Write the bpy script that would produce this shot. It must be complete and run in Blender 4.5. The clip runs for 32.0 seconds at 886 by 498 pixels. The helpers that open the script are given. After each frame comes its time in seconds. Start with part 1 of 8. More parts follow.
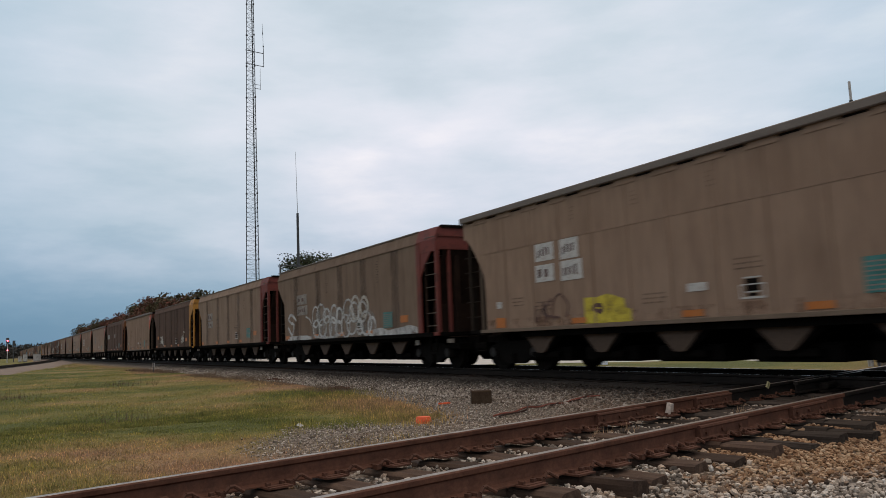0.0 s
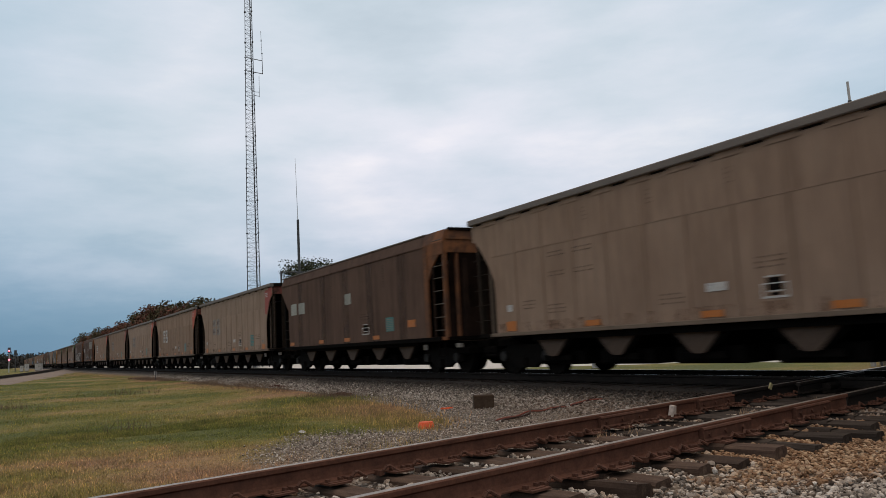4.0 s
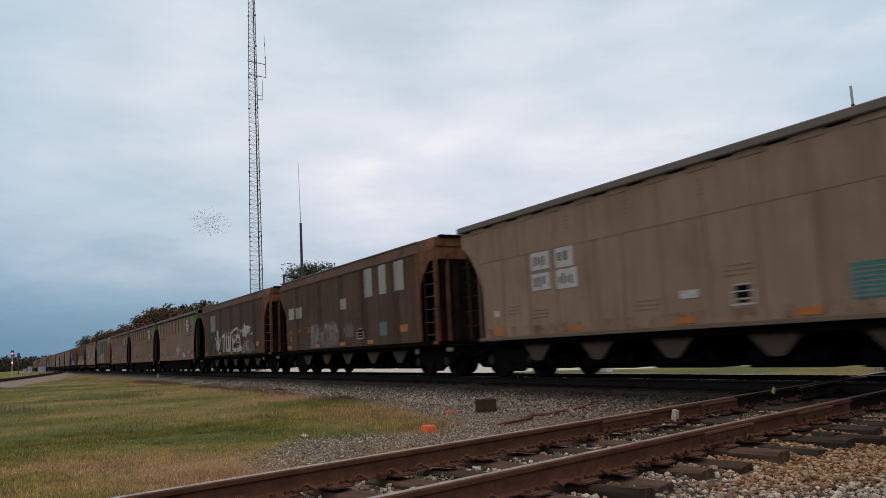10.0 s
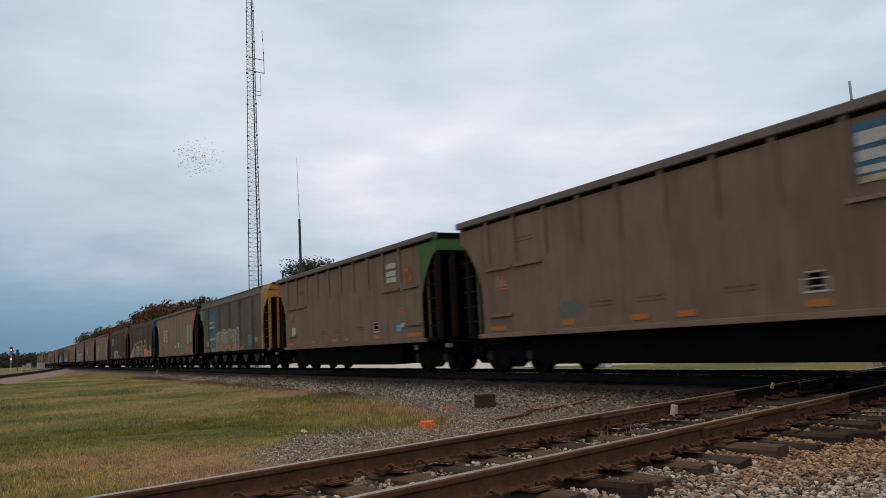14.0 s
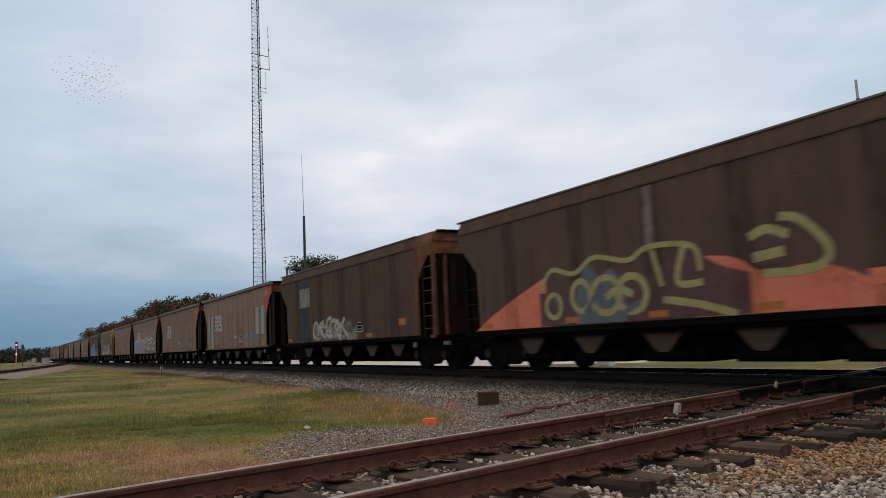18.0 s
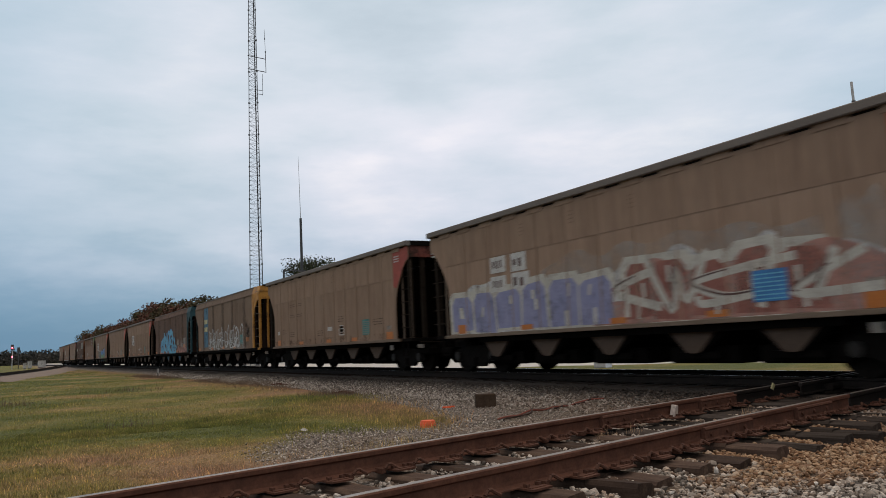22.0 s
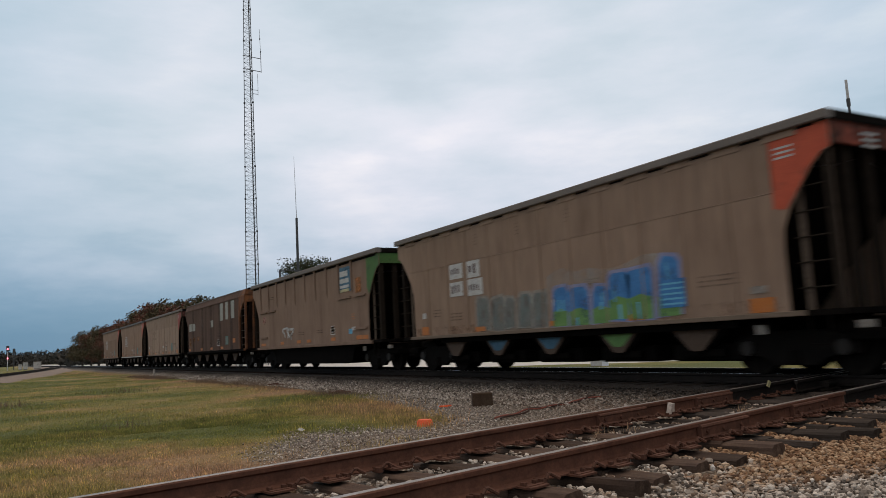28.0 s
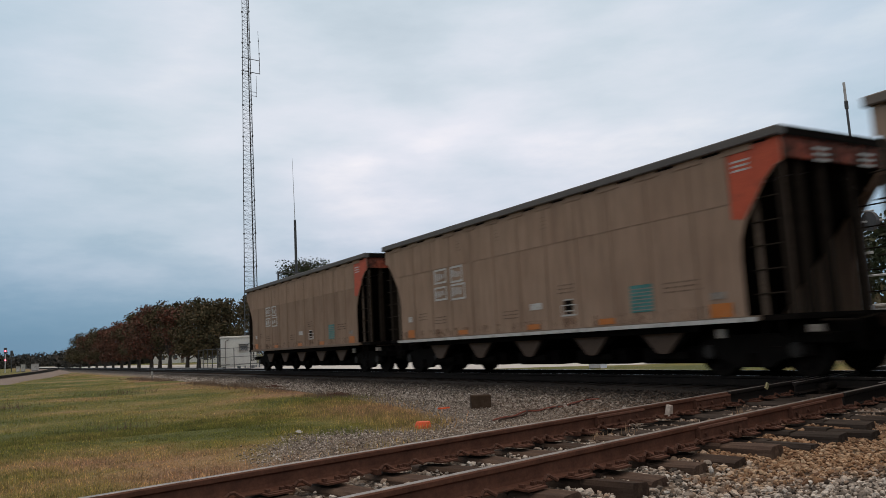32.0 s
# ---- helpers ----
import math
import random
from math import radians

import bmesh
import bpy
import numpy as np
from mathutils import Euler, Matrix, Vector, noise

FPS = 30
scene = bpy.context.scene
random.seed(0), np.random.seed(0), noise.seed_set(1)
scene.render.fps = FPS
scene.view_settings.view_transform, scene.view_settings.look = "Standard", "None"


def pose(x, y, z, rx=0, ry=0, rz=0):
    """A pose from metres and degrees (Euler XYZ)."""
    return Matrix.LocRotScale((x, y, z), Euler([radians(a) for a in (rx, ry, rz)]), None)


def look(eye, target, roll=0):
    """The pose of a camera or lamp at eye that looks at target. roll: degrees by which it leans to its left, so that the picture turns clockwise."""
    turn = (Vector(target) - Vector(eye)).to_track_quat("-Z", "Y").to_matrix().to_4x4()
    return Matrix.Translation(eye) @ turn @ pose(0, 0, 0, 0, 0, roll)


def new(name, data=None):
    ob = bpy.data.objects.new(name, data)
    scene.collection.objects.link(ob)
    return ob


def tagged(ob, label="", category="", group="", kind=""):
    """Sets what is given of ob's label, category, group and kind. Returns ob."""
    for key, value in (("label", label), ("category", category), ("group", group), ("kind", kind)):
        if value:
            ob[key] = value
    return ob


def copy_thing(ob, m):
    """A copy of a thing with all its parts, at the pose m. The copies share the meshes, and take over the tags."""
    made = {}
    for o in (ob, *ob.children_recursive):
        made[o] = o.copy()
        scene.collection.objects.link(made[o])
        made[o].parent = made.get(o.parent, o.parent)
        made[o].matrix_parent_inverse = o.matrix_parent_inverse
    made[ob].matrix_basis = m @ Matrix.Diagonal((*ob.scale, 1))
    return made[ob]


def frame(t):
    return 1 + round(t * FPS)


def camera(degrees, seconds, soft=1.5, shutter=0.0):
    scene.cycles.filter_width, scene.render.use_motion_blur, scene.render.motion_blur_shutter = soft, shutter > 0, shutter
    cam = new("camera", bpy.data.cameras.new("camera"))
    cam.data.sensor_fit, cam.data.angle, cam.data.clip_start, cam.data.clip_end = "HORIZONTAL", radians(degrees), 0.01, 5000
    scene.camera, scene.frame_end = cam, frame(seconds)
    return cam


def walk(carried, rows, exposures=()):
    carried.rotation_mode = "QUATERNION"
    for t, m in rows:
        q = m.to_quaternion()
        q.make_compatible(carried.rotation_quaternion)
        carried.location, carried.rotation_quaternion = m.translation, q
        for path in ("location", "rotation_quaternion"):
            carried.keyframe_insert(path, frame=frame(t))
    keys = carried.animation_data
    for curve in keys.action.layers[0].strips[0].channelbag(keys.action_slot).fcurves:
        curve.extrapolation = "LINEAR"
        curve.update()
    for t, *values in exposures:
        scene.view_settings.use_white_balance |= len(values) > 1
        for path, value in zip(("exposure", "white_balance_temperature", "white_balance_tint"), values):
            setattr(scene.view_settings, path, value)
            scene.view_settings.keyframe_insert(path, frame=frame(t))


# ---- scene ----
# Rail tops lie at z = 0. The train's track runs along x, its centre line at y = TY; the train rolls towards +x.
PATH = [
    (0, pose(-0.0034, 0.0025, 0.8682, 96.707, 2.380, 60.061)),
    (0.5, pose(-0.0095, 0.0036, 0.8672, 96.743, 2.449, 59.999)),
    (1, pose(-0.0068, 0.0015, 0.8682, 96.774, 2.553, 60.007)),
    (1.5, pose(-0.0069, 0.0052, 0.8669, 96.824, 2.666, 60.091)),
    (2, pose(-0.0082, 0.0048, 0.8670, 96.906, 2.791, 60.149)),
    (2.5, pose(-0.0092, 0.0038, 0.8681, 96.994, 2.843, 60.124)),
    (3, pose(-0.0098, 0.0053, 0.8674, 97.041, 2.902, 60.123)),
    (3.5, pose(-0.0063, 0.0037, 0.8675, 97.072, 2.986, 60.139)),
    (5.5, pose(-0.0050, 0.0038, 0.8688, 97.026, 3.008, 60.323)),
    (6, pose(-0.0040, 0.0033, 0.8689, 97.051, 2.972, 60.398)),
    (6.5, pose(-0.0031, 0.0077, 0.8676, 97.094, 3.000, 60.439)),
    (7, pose(-0.0000, 0.0048, 0.8686, 97.148, 3.028, 60.413)),
    (7.5, pose(-0.0024, 0.0023, 0.8690, 97.211, 3.026, 60.406)),
    (8, pose(-0.0007, 0.0005, 0.8684, 97.278, 2.978, 60.412)),
    (8.5, pose(-0.0020, 0.0022, 0.8657, 97.325, 2.931, 60.411)),
    (9, pose(-0.0022, 0.0042, 0.8675, 97.350, 2.917, 60.382)),
    (9.5, pose(-0.0011, 0.0035, 0.8684, 97.355, 2.914, 60.367)),
    (10, pose(-0.0032, 0.0047, 0.8682, 97.353, 2.910, 60.375)),
    (10.5, pose(-0.0071, 0.0049, 0.8676, 97.349, 2.892, 60.375)),
    (11, pose(-0.0076, 0.0056, 0.8663, 97.347, 2.887, 60.335)),
    (11.5, pose(-0.0059, 0.0057, 0.8672, 97.305, 2.905, 60.268)),
    (12, pose(-0.0056, 0.0056, 0.8676, 97.276, 2.932, 60.258)),
    (12.5, pose(-0.0059, 0.0040, 0.8682, 97.215, 2.990, 60.280)),
    (13, pose(-0.0055, 0.0011, 0.8691, 97.166, 2.961, 60.266)),
    (13.5, pose(-0.0068, 0.0068, 0.8662, 97.134, 2.982, 60.269)),
    (14, pose(-0.0080, 0.0062, 0.8662, 97.038, 2.994, 60.294)),
    (14.5, pose(-0.0060, 0.0070, 0.8672, 96.932, 3.001, 60.325)),
    (16.5, pose(0.0019, 0.0053, 0.8651, 96.908, 2.842, 60.581)),
    (17, pose(0.0003, 0.0038, 0.8671, 96.865, 2.832, 60.518)),
    (17.5, pose(0.0010, 0.0023, 0.8680, 96.842, 2.763, 60.502)),
    (18, pose(-0.0005, 0.0050, 0.8643, 96.858, 2.690, 60.575)),
    (18.5, pose(0.0039, 0.0050, 0.8583, 96.888, 2.612, 60.625)),
    (19, pose(0.0022, 0.0036, 0.8609, 96.887, 2.603, 60.560)),
    (19.5, pose(0.0008, 0.0059, 0.8635, 96.932, 2.688, 60.449)),
    (20, pose(-0.0005, 0.0060, 0.8658, 96.955, 2.757, 60.402)),
    (20.5, pose(-0.0033, 0.0074, 0.8646, 96.963, 2.779, 60.399)),
    (21, pose(-0.0012, 0.0058, 0.8620, 96.992, 2.775, 60.397)),
    (21.5, pose(0.0007, 0.0038, 0.8609, 97.012, 2.762, 60.384)),
    (22, pose(0.0000, 0.0038, 0.8633, 97.006, 2.771, 60.351)),
    (22.5, pose(-0.0005, 0.0062, 0.8654, 97.031, 2.802, 60.319)),
    (23, pose(0.0038, 0.0062, 0.8650, 97.098, 2.883, 60.249)),
    (23.5, pose(0.0018, 0.0080, 0.8601, 97.155, 2.885, 60.153)),
    (24, pose(-0.0003, 0.0055, 0.8617, 97.173, 2.938, 60.054)),
    (24.5, pose(-0.0010, 0.0059, 0.8633, 97.159, 3.016, 59.995)),
    (25, pose(0.0010, 0.0058, 0.8626, 97.133, 3.063, 59.984)),
    (25.5, pose(0.0009, 0.0017, 0.8643, 97.097, 3.030, 59.965)),
    (27.5, pose(0.0011, 0.0042, 0.8624, 96.938, 3.050, 60.127)),
    (28, pose(0.0013, 0.0018, 0.8608, 96.939, 3.031, 60.093)),
    (28.5, pose(0.0034, 0.0032, 0.8645, 96.910, 3.057, 60.075)),
    (29, pose(0.0036, 0.0075, 0.8645, 96.910, 3.095, 60.063)),
    (29.5, pose(0.0069, 0.0047, 0.8621, 96.986, 3.053, 59.994)),
    (30, pose(0.0048, 0.0071, 0.8619, 97.063, 3.083, 59.963)),
    (30.5, pose(0.0000, 0.0070, 0.8609, 97.135, 3.086, 59.987)),
    (31, pose(0.0014, 0.0059, 0.8595, 97.176, 3.047, 60.002)),
    (31.5, pose(-0.0001, 0.0066, 0.8602, 97.141, 3.013, 60.000)),
    (32, pose(-0.0002, 0.0021, 0.8584, 97.092, 3.012, 59.970)),
]
cam = camera(60.3, 32.0, soft=0.8, shutter=0.3)
walk(cam, PATH)

# ---- world and light ----
world = bpy.data.worlds.new("overcast_sky")
scene.world = world
world.use_nodes = True
wt = world.node_tree
for n in list(wt.nodes):
    wt.nodes.remove(n)


def wn(kind, **kw):
    n = wt.nodes.new(kind)
    for k, v in kw.items():
        n.inputs[k].default_value = v
    return n


def wlink(a, ao, b, bi):
    wt.links.new(a.outputs[ao], b.inputs[bi])


def wramp(stops):
    n = wt.nodes.new("ShaderNodeValToRGB")
    el = n.color_ramp.elements
    while len(el) < len(stops):
        el.new(0.5)
    for e, (p, c) in zip(el, stops):
        e.position, e.color = p, (*c, 1) if len(c) == 3 else c
    return n


SUN_ELEV = radians(38)
sky = wt.nodes.new("ShaderNodeTexSky")
sky.sky_type = "NISHITA"
sky.sun_disc = False
sky.sun_elevation, sky.sun_rotation = SUN_ELEV, radians(-40)
tc = wt.nodes.new("ShaderNodeTexCoord")
sep = wt.nodes.new("ShaderNodeSeparateXYZ")
wlink(tc, "Generated", sep, 0)
squash = wt.nodes.new("ShaderNodeMapping")
squash.inputs["Scale"].default_value = (1.0, 1.0, 3.4)
wlink(tc, "Generated", squash, 0)
big = wn("ShaderNodeTexNoise", Scale=1.7, Detail=3.0, Roughness=0.45)
fine = wn("ShaderNodeTexNoise", Scale=6.5, Detail=6.0, Roughness=0.55)
wlink(squash, 0, big, "Vector")
wlink(squash, 0, fine, "Vector")
nz = wt.nodes.new("ShaderNodeMath")
nz.operation = "MULTIPLY_ADD"
nz.inputs[1].default_value, nz.inputs[2].default_value = 0.46, -0.075
wlink(fine, 0, nz, 0)
nzz = wt.nodes.new("ShaderNodeMath")
nzz.operation = "MULTIPLY_ADD"
nzz.inputs[1].default_value = 0.90
wlink(big, 0, nzz, 0)
wlink(nz, 0, nzz, 2)
cloud = wramp([(0.32, (0.50, 0.595, 0.665)), (0.46, (0.575, 0.665, 0.735)), (0.56, (0.645, 0.715, 0.785)), (0.68, (0.725, 0.765, 0.835)), (0.83, (0.87, 0.865, 0.895))])
wlink(nzz, 0, cloud, 0)
# the clear blue band under the cloud edge near the horizon
wob = wt.nodes.new("ShaderNodeMath")
wob.operation = "MULTIPLY_ADD"
wob.inputs[1].default_value = 0.11
wlink(fine, 0, wob, 0)
wlink(sep, 2, wob, 2)
band = wramp([(0.07, (0, 0, 0)), (0.11, (0.16, 0.16, 0.16)), (0.155, (0.45, 0.45, 0.45)), (0.205, (0.76, 0.76, 0.76)), (0.32, (1, 1, 1))])
wlink(wob, 0, band, 0)
clear = wt.nodes.new("ShaderNodeMix")
clear.data_type = "RGBA"
clear.inputs["Factor"].default_value = 0.012
clear.inputs["A"].default_value = (0.135, 0.265, 0.40, 1)
wlink(sky, 0, clear, "B")
both = wt.nodes.new("ShaderNodeMix")
both.data_type = "RGBA"
wlink(band, 0, both, "Factor")
wlink(clear, "Result", both, "A")
wlink(cloud, 0, both, "B")
# the veiled sun: a broad, faint brightening of the cloud round it
dot = wt.nodes.new("ShaderNodeVectorMath")
dot.operation = "DOT_PRODUCT"
dot.inputs[1].default_value = (-0.846, 0.482, 0.226)
wlink(tc, "Generated", dot, 0)
veil = wramp([(0.0, (0.98, 1.0, 1.0)), (0.45, (0.86, 0.92, 0.95)), (0.74, (0.655, 0.765, 0.835)), (0.87, (0.785, 0.87, 0.925)), (0.95, (0.97, 0.985, 1.0)), (1.0, (1.10, 1.06, 1.07))])
wlink(dot, "Value", veil, 0)
glow = wt.nodes.new("ShaderNodeMix")
glow.data_type = "RGBA"
glow.blend_type = "MULTIPLY"
glow.inputs["Factor"].default_value = 1.0
wlink(both, "Result", glow, "A")
wlink(veil, 0, glow, "B")
# an overcast sky is whiter and brighter towards the zenith
high = wramp([(0.50, (0, 0, 0)), (0.85, (1, 1, 1))])
wlink(sep, 2, high, 0)
dome = wt.nodes.new("ShaderNodeMix")
dome.data_type = "RGBA"
wlink(high, 0, dome, "Factor")
wlink(glow, "Result", dome, "A")
dome.inputs["B"].default_value = (1.12, 0.95, 0.83, 1)
bg = wn("ShaderNodeBackground", Strength=1.0)
wlink(dome, "Result", bg, 0)
wo = wt.nodes.new("ShaderNodeOutputWorld")
wlink(bg, 0, wo, 0)

sun_data = bpy.data.lights.new("sun", "SUN")
sun_data.energy, sun_data.angle, sun_data.color = 0.6, radians(30), (1.0, 0.88, 0.75)
sun_lamp = new("sun", sun_data)
sun_lamp.matrix_basis = look((-25, 45, 70), (0, 0, 0))
scene.view_settings.exposure = 0.0


# ---- materials ----
MATS = {}


def ramp_node(nt, stops):
    n = nt.nodes.new("ShaderNodeValToRGB")
    el = n.color_ramp.elements
    while len(el) < len(stops):
        el.new(0.5)
    for e, (p, c) in zip(el, stops):
        e.position, e.color = p, (*c, 1)
    return n


def mixrgb(nt, fac, a, b, mode="MIX"):
    n = nt.nodes.new("ShaderNodeMix")
    n.data_type, n.blend_type = "RGBA", mode
    for key, v in (("Factor", fac), ("A", a), ("B", b)):
        if isinstance(v, (int, float)):
            n.inputs[key].default_value = v
        elif isinstance(v, tuple):
            n.inputs[key].default_value = (*v, 1)
        else:
            nt.links.new(v, n.inputs[key])
    return n.outputs["Result"]


def noise_node(nt, coord, scale, detail=4.0, rough=0.55, stretch=(1, 1, 1)):
    m = nt.nodes.new("ShaderNodeMapping")
    m.inputs["Scale"].default_value = stretch
    nt.links.new(coord, m.inputs[0])
    n = nt.nodes.new("ShaderNodeTexNoise")
    n.inputs["Scale"].default_value, n.inputs["Detail"].default_value, n.inputs["Roughness"].default_value = scale, detail, rough
    nt.links.new(m.outputs[0], n.inputs["Vector"])
    return n.outputs[0]


def math_node(nt, op, a, b=None, c=None, clamp=False):
    n = nt.nodes.new("ShaderNodeMath")
    n.operation, n.use_clamp = op, clamp
    for i, v in enumerate((a, b, c)):
        if v is None:
            continue
        if isinstance(v, (int, float)):
            n.inputs[i].default_value = v
        else:
            nt.links.new(v, n.inputs[i])
    return n.outputs[0]


def start_mat(name):
    m = bpy.data.materials.new(name)
    m.use_nodes = True
    nt = m.node_tree
    bsdf = nt.nodes["Principled BSDF"]
    bsdf.inputs["Specular IOR Level"].default_value = 0.25
    tcn = nt.nodes.new("ShaderNodeTexCoord")
    return m, nt, bsdf, tcn.outputs["Object"]


def finish(nt, bsdf, col, rough, metal=0.0, height=None, strength=0.3, dist=0.01):
    nt.links.new(col, bsdf.inputs["Base Color"])
    if isinstance(rough, (int, float)):
        bsdf.inputs["Roughness"].default_value = rough
    else:
        nt.links.new(rough, bsdf.inputs["Roughness"])
    bsdf.inputs["Metallic"].default_value = metal
    if height is not None:
        b = nt.nodes.new("ShaderNodeBump")
        b.inputs["Strength"].default_value, b.inputs["Distance"].default_value = strength, dist
        nt.links.new(height, b.inputs["Height"])
        nt.links.new(b.outputs[0], bsdf.inputs["Normal"])


def worn(name, a, b, scale=3.0, rough=0.7, metal=0.0, stain=None, stain_amt=0.5, stretch=(1, 1, 1), grain=40.0, bump=0.25, vary=0.0, spec=0.25, wear=None):
    """A surface that drifts between the colours a and b, with fine grain, stains of the third colour, and relief."""
    if name in MATS:
        return MATS[name]
    m, nt, bsdf, co = start_mat(name)
    n1 = noise_node(nt, co, scale, 5.0, 0.6, stretch)
    n2 = noise_node(nt, co, grain, 3.0, 0.6)
    fac = ramp_node(nt, [(0.32, (0, 0, 0)), (0.68, (1, 1, 1))])
    nt.links.new(n1, fac.inputs[0])
    col = mixrgb(nt, fac.outputs[0], a, b)
    if stain:
        n3 = noise_node(nt, co, scale * 0.6, 6.0, 0.7, tuple(v * 1.7 for v in stretch))
        sf = ramp_node(nt, [(0.52, (0, 0, 0)), (0.72, (stain_amt,) * 3)])
        nt.links.new(n3, sf.inputs[0])
        col = mixrgb(nt, sf.outputs[0], col, stain)
    g = ramp_node(nt, [(0.3, (0.82, 0.82, 0.82)), (0.7, (1.15, 1.15, 1.15))])
    nt.links.new(n2, g.inputs[0])
    col = mixrgb(nt, 1.0, col, g.outputs[0], "MULTIPLY")
    if vary:
        oi = nt.nodes.new("ShaderNodeObjectInfo")
        v = ramp_node(nt, [(0.0, (1 - vary,) * 3), (1.0, (1 + vary,) * 3)])
        nt.links.new(oi.outputs["Random"], v.inputs[0])
        col = mixrgb(nt, 1.0, col, v.outputs[0], "MULTIPLY")
    r = math_node(nt, "MULTIPLY_ADD", n1, 0.25, rough - 0.12, True)
    h = math_node(nt, "MULTIPLY_ADD", n2, 0.4, n1)
    bsdf.inputs["Specular IOR Level"].default_value = spec
    if wear:
        # thin sprayed paint: flaked and faded through to the steel below
        fl = ramp_node(nt, [(wear[0], (wear[2],) * 3), (wear[1], (wear[3],) * 3)])
        nt.links.new(math_node(nt, "ADD", math_node(nt, "MULTIPLY", noise_node(nt, co, 2.6, 8.0, 0.72, (1, 1, 0.55)), 0.7), math_node(nt, "MULTIPLY", noise_node(nt, co, 14.0, 5.0, 0.7), 0.3)), fl.inputs[0])
        nt.links.new(fl.outputs[0], bsdf.inputs["Alpha"])
    finish(nt, bsdf, col, r, metal, h, bump, 0.01)
    MATS[name] = m
    return m


def car_paint(name, base, dust, dark, streak=0.5):
    """Dusty freight-car paint: long vertical streaks, blotches of dust, faint sheet waviness."""
    if name in MATS:
        return MATS[name]
    m, nt, bsdf, co = start_mat(name)
    oi = nt.nodes.new("ShaderNodeObjectInfo")
    sh = nt.nodes.new("ShaderNodeVectorMath")
    sh.operation = "MULTIPLY_ADD"
    nt.links.new(oi.outputs["Random"], sh.inputs[0])
    sh.inputs[1].default_value = (37.0, 11.0, 5.0)
    nt.links.new(co, sh.inputs[2])
    co = sh.outputs[0]
    blot = noise_node(nt, co, 0.7, 6.0, 0.6)
    stre = noise_node(nt, co, 2.2, 5.0, 0.65, (1.0, 1.0, 0.09))
    fine_s = noise_node(nt, co, 9.0, 4.0, 0.6, (1.0, 1.0, 0.12))
    grain = noise_node(nt, co, 60.0, 2.0, 0.5)
    f1 = ramp_node(nt, [(0.3, (0, 0, 0)), (0.7, (1, 1, 1))])
    nt.links.new(blot, f1.inputs[0])
    col = mixrgb(nt, f1.outputs[0], base, dust)
    f2 = ramp_node(nt, [(0.5, (0, 0, 0)), (0.75, (streak,) * 3)])
    nt.links.new(stre, f2.inputs[0])
    col = mixrgb(nt, f2.outputs[0], col, dark)
    f3 = ramp_node(nt, [(0.3, (0.86, 0.86, 0.86)), (0.7, (1.12, 1.12, 1.12))])
    nt.links.new(fine_s, f3.inputs[0])
    col = mixrgb(nt, 1.0, col, f3.outputs[0], "MULTIPLY")
    v = ramp_node(nt, [(0.0, (0.9, 0.9, 0.9)), (1.0, (1.1, 1.1, 1.1))])
    nt.links.new(oi.outputs["Random"], v.inputs[0])
    col = mixrgb(nt, 1.0, col, v.outputs[0], "MULTIPLY")
    wave = noise_node(nt, co, 1.1, 2.0, 0.5)
    h = math_node(nt, "MULTIPLY_ADD", grain, 0.06, wave)
    r = math_node(nt, "MULTIPLY_ADD", stre, 0.25, 0.68, True)
    bsdf.inputs["Specular IOR Level"].default_value = 0.08
    finish(nt, bsdf, col, r, 0.0, h, 0.25, 0.02)
    MATS[name] = m
    return m


TAUPE = car_paint("taupe_paint", (0.222, 0.150, 0.108), (0.262, 0.184, 0.135), (0.146, 0.095, 0.068), 0.6)
TAUPE2 = car_paint("taupe_gondola_paint", (0.186, 0.124, 0.091), (0.222, 0.153, 0.115), (0.120, 0.078, 0.058), 0.6)
TAUPE3 = car_paint("pale_taupe_paint", (0.242, 0.173, 0.129), (0.286, 0.210, 0.161), (0.164, 0.113, 0.083), 0.55)
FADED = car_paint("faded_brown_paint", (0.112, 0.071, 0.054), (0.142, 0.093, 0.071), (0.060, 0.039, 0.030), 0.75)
BROWN = car_paint("dark_brown_paint", (0.086, 0.052, 0.039), (0.113, 0.071, 0.053), (0.042, 0.027, 0.021), 0.75)
GREYB = car_paint("grey_brown_paint", (0.152, 0.107, 0.079), (0.184, 0.133, 0.100), (0.092, 0.062, 0.047), 0.65)
GREYB2 = car_paint("pale_grey_brown_paint", (0.196, 0.138, 0.102), (0.235, 0.170, 0.128), (0.118, 0.080, 0.060), 0.6)
SLATEB = car_paint("slate_brown_paint", (0.112, 0.092, 0.078), (0.140, 0.117, 0.100), (0.070, 0.056, 0.047), 0.6)
SILLM = worn("sill_dust", (0.115, 0.082, 0.058), (0.165, 0.122, 0.088), 2.0, 0.7, stain=(0.06, 0.042, 0.03), stain_amt=0.8, stretch=(0.4, 1, 1))
CHORD = worn("chord_grey", (0.075, 0.068, 0.064), (0.115, 0.104, 0.096), 2.0, 0.6, stain=(0.06, 0.045, 0.038), stretch=(0.4, 1, 1))
CHORD2 = worn("chord_dust", (0.115, 0.097, 0.084), (0.165, 0.140, 0.122), 2.0, 0.65, stain=(0.075, 0.055, 0.045), stretch=(0.4, 1, 1))
BLACK = worn("underframe_black", (0.0035, 0.003, 0.0028), (0.007, 0.006, 0.0052), 3.0, 0.9, spec=0.02)
# grimy near-black, with the shade inside the car ends put into the colour
NEAR_BLACK = worn("end_grime", (0.004, 0.0034, 0.003), (0.009, 0.007, 0.0058), 2.5, 0.9, spec=0.03)
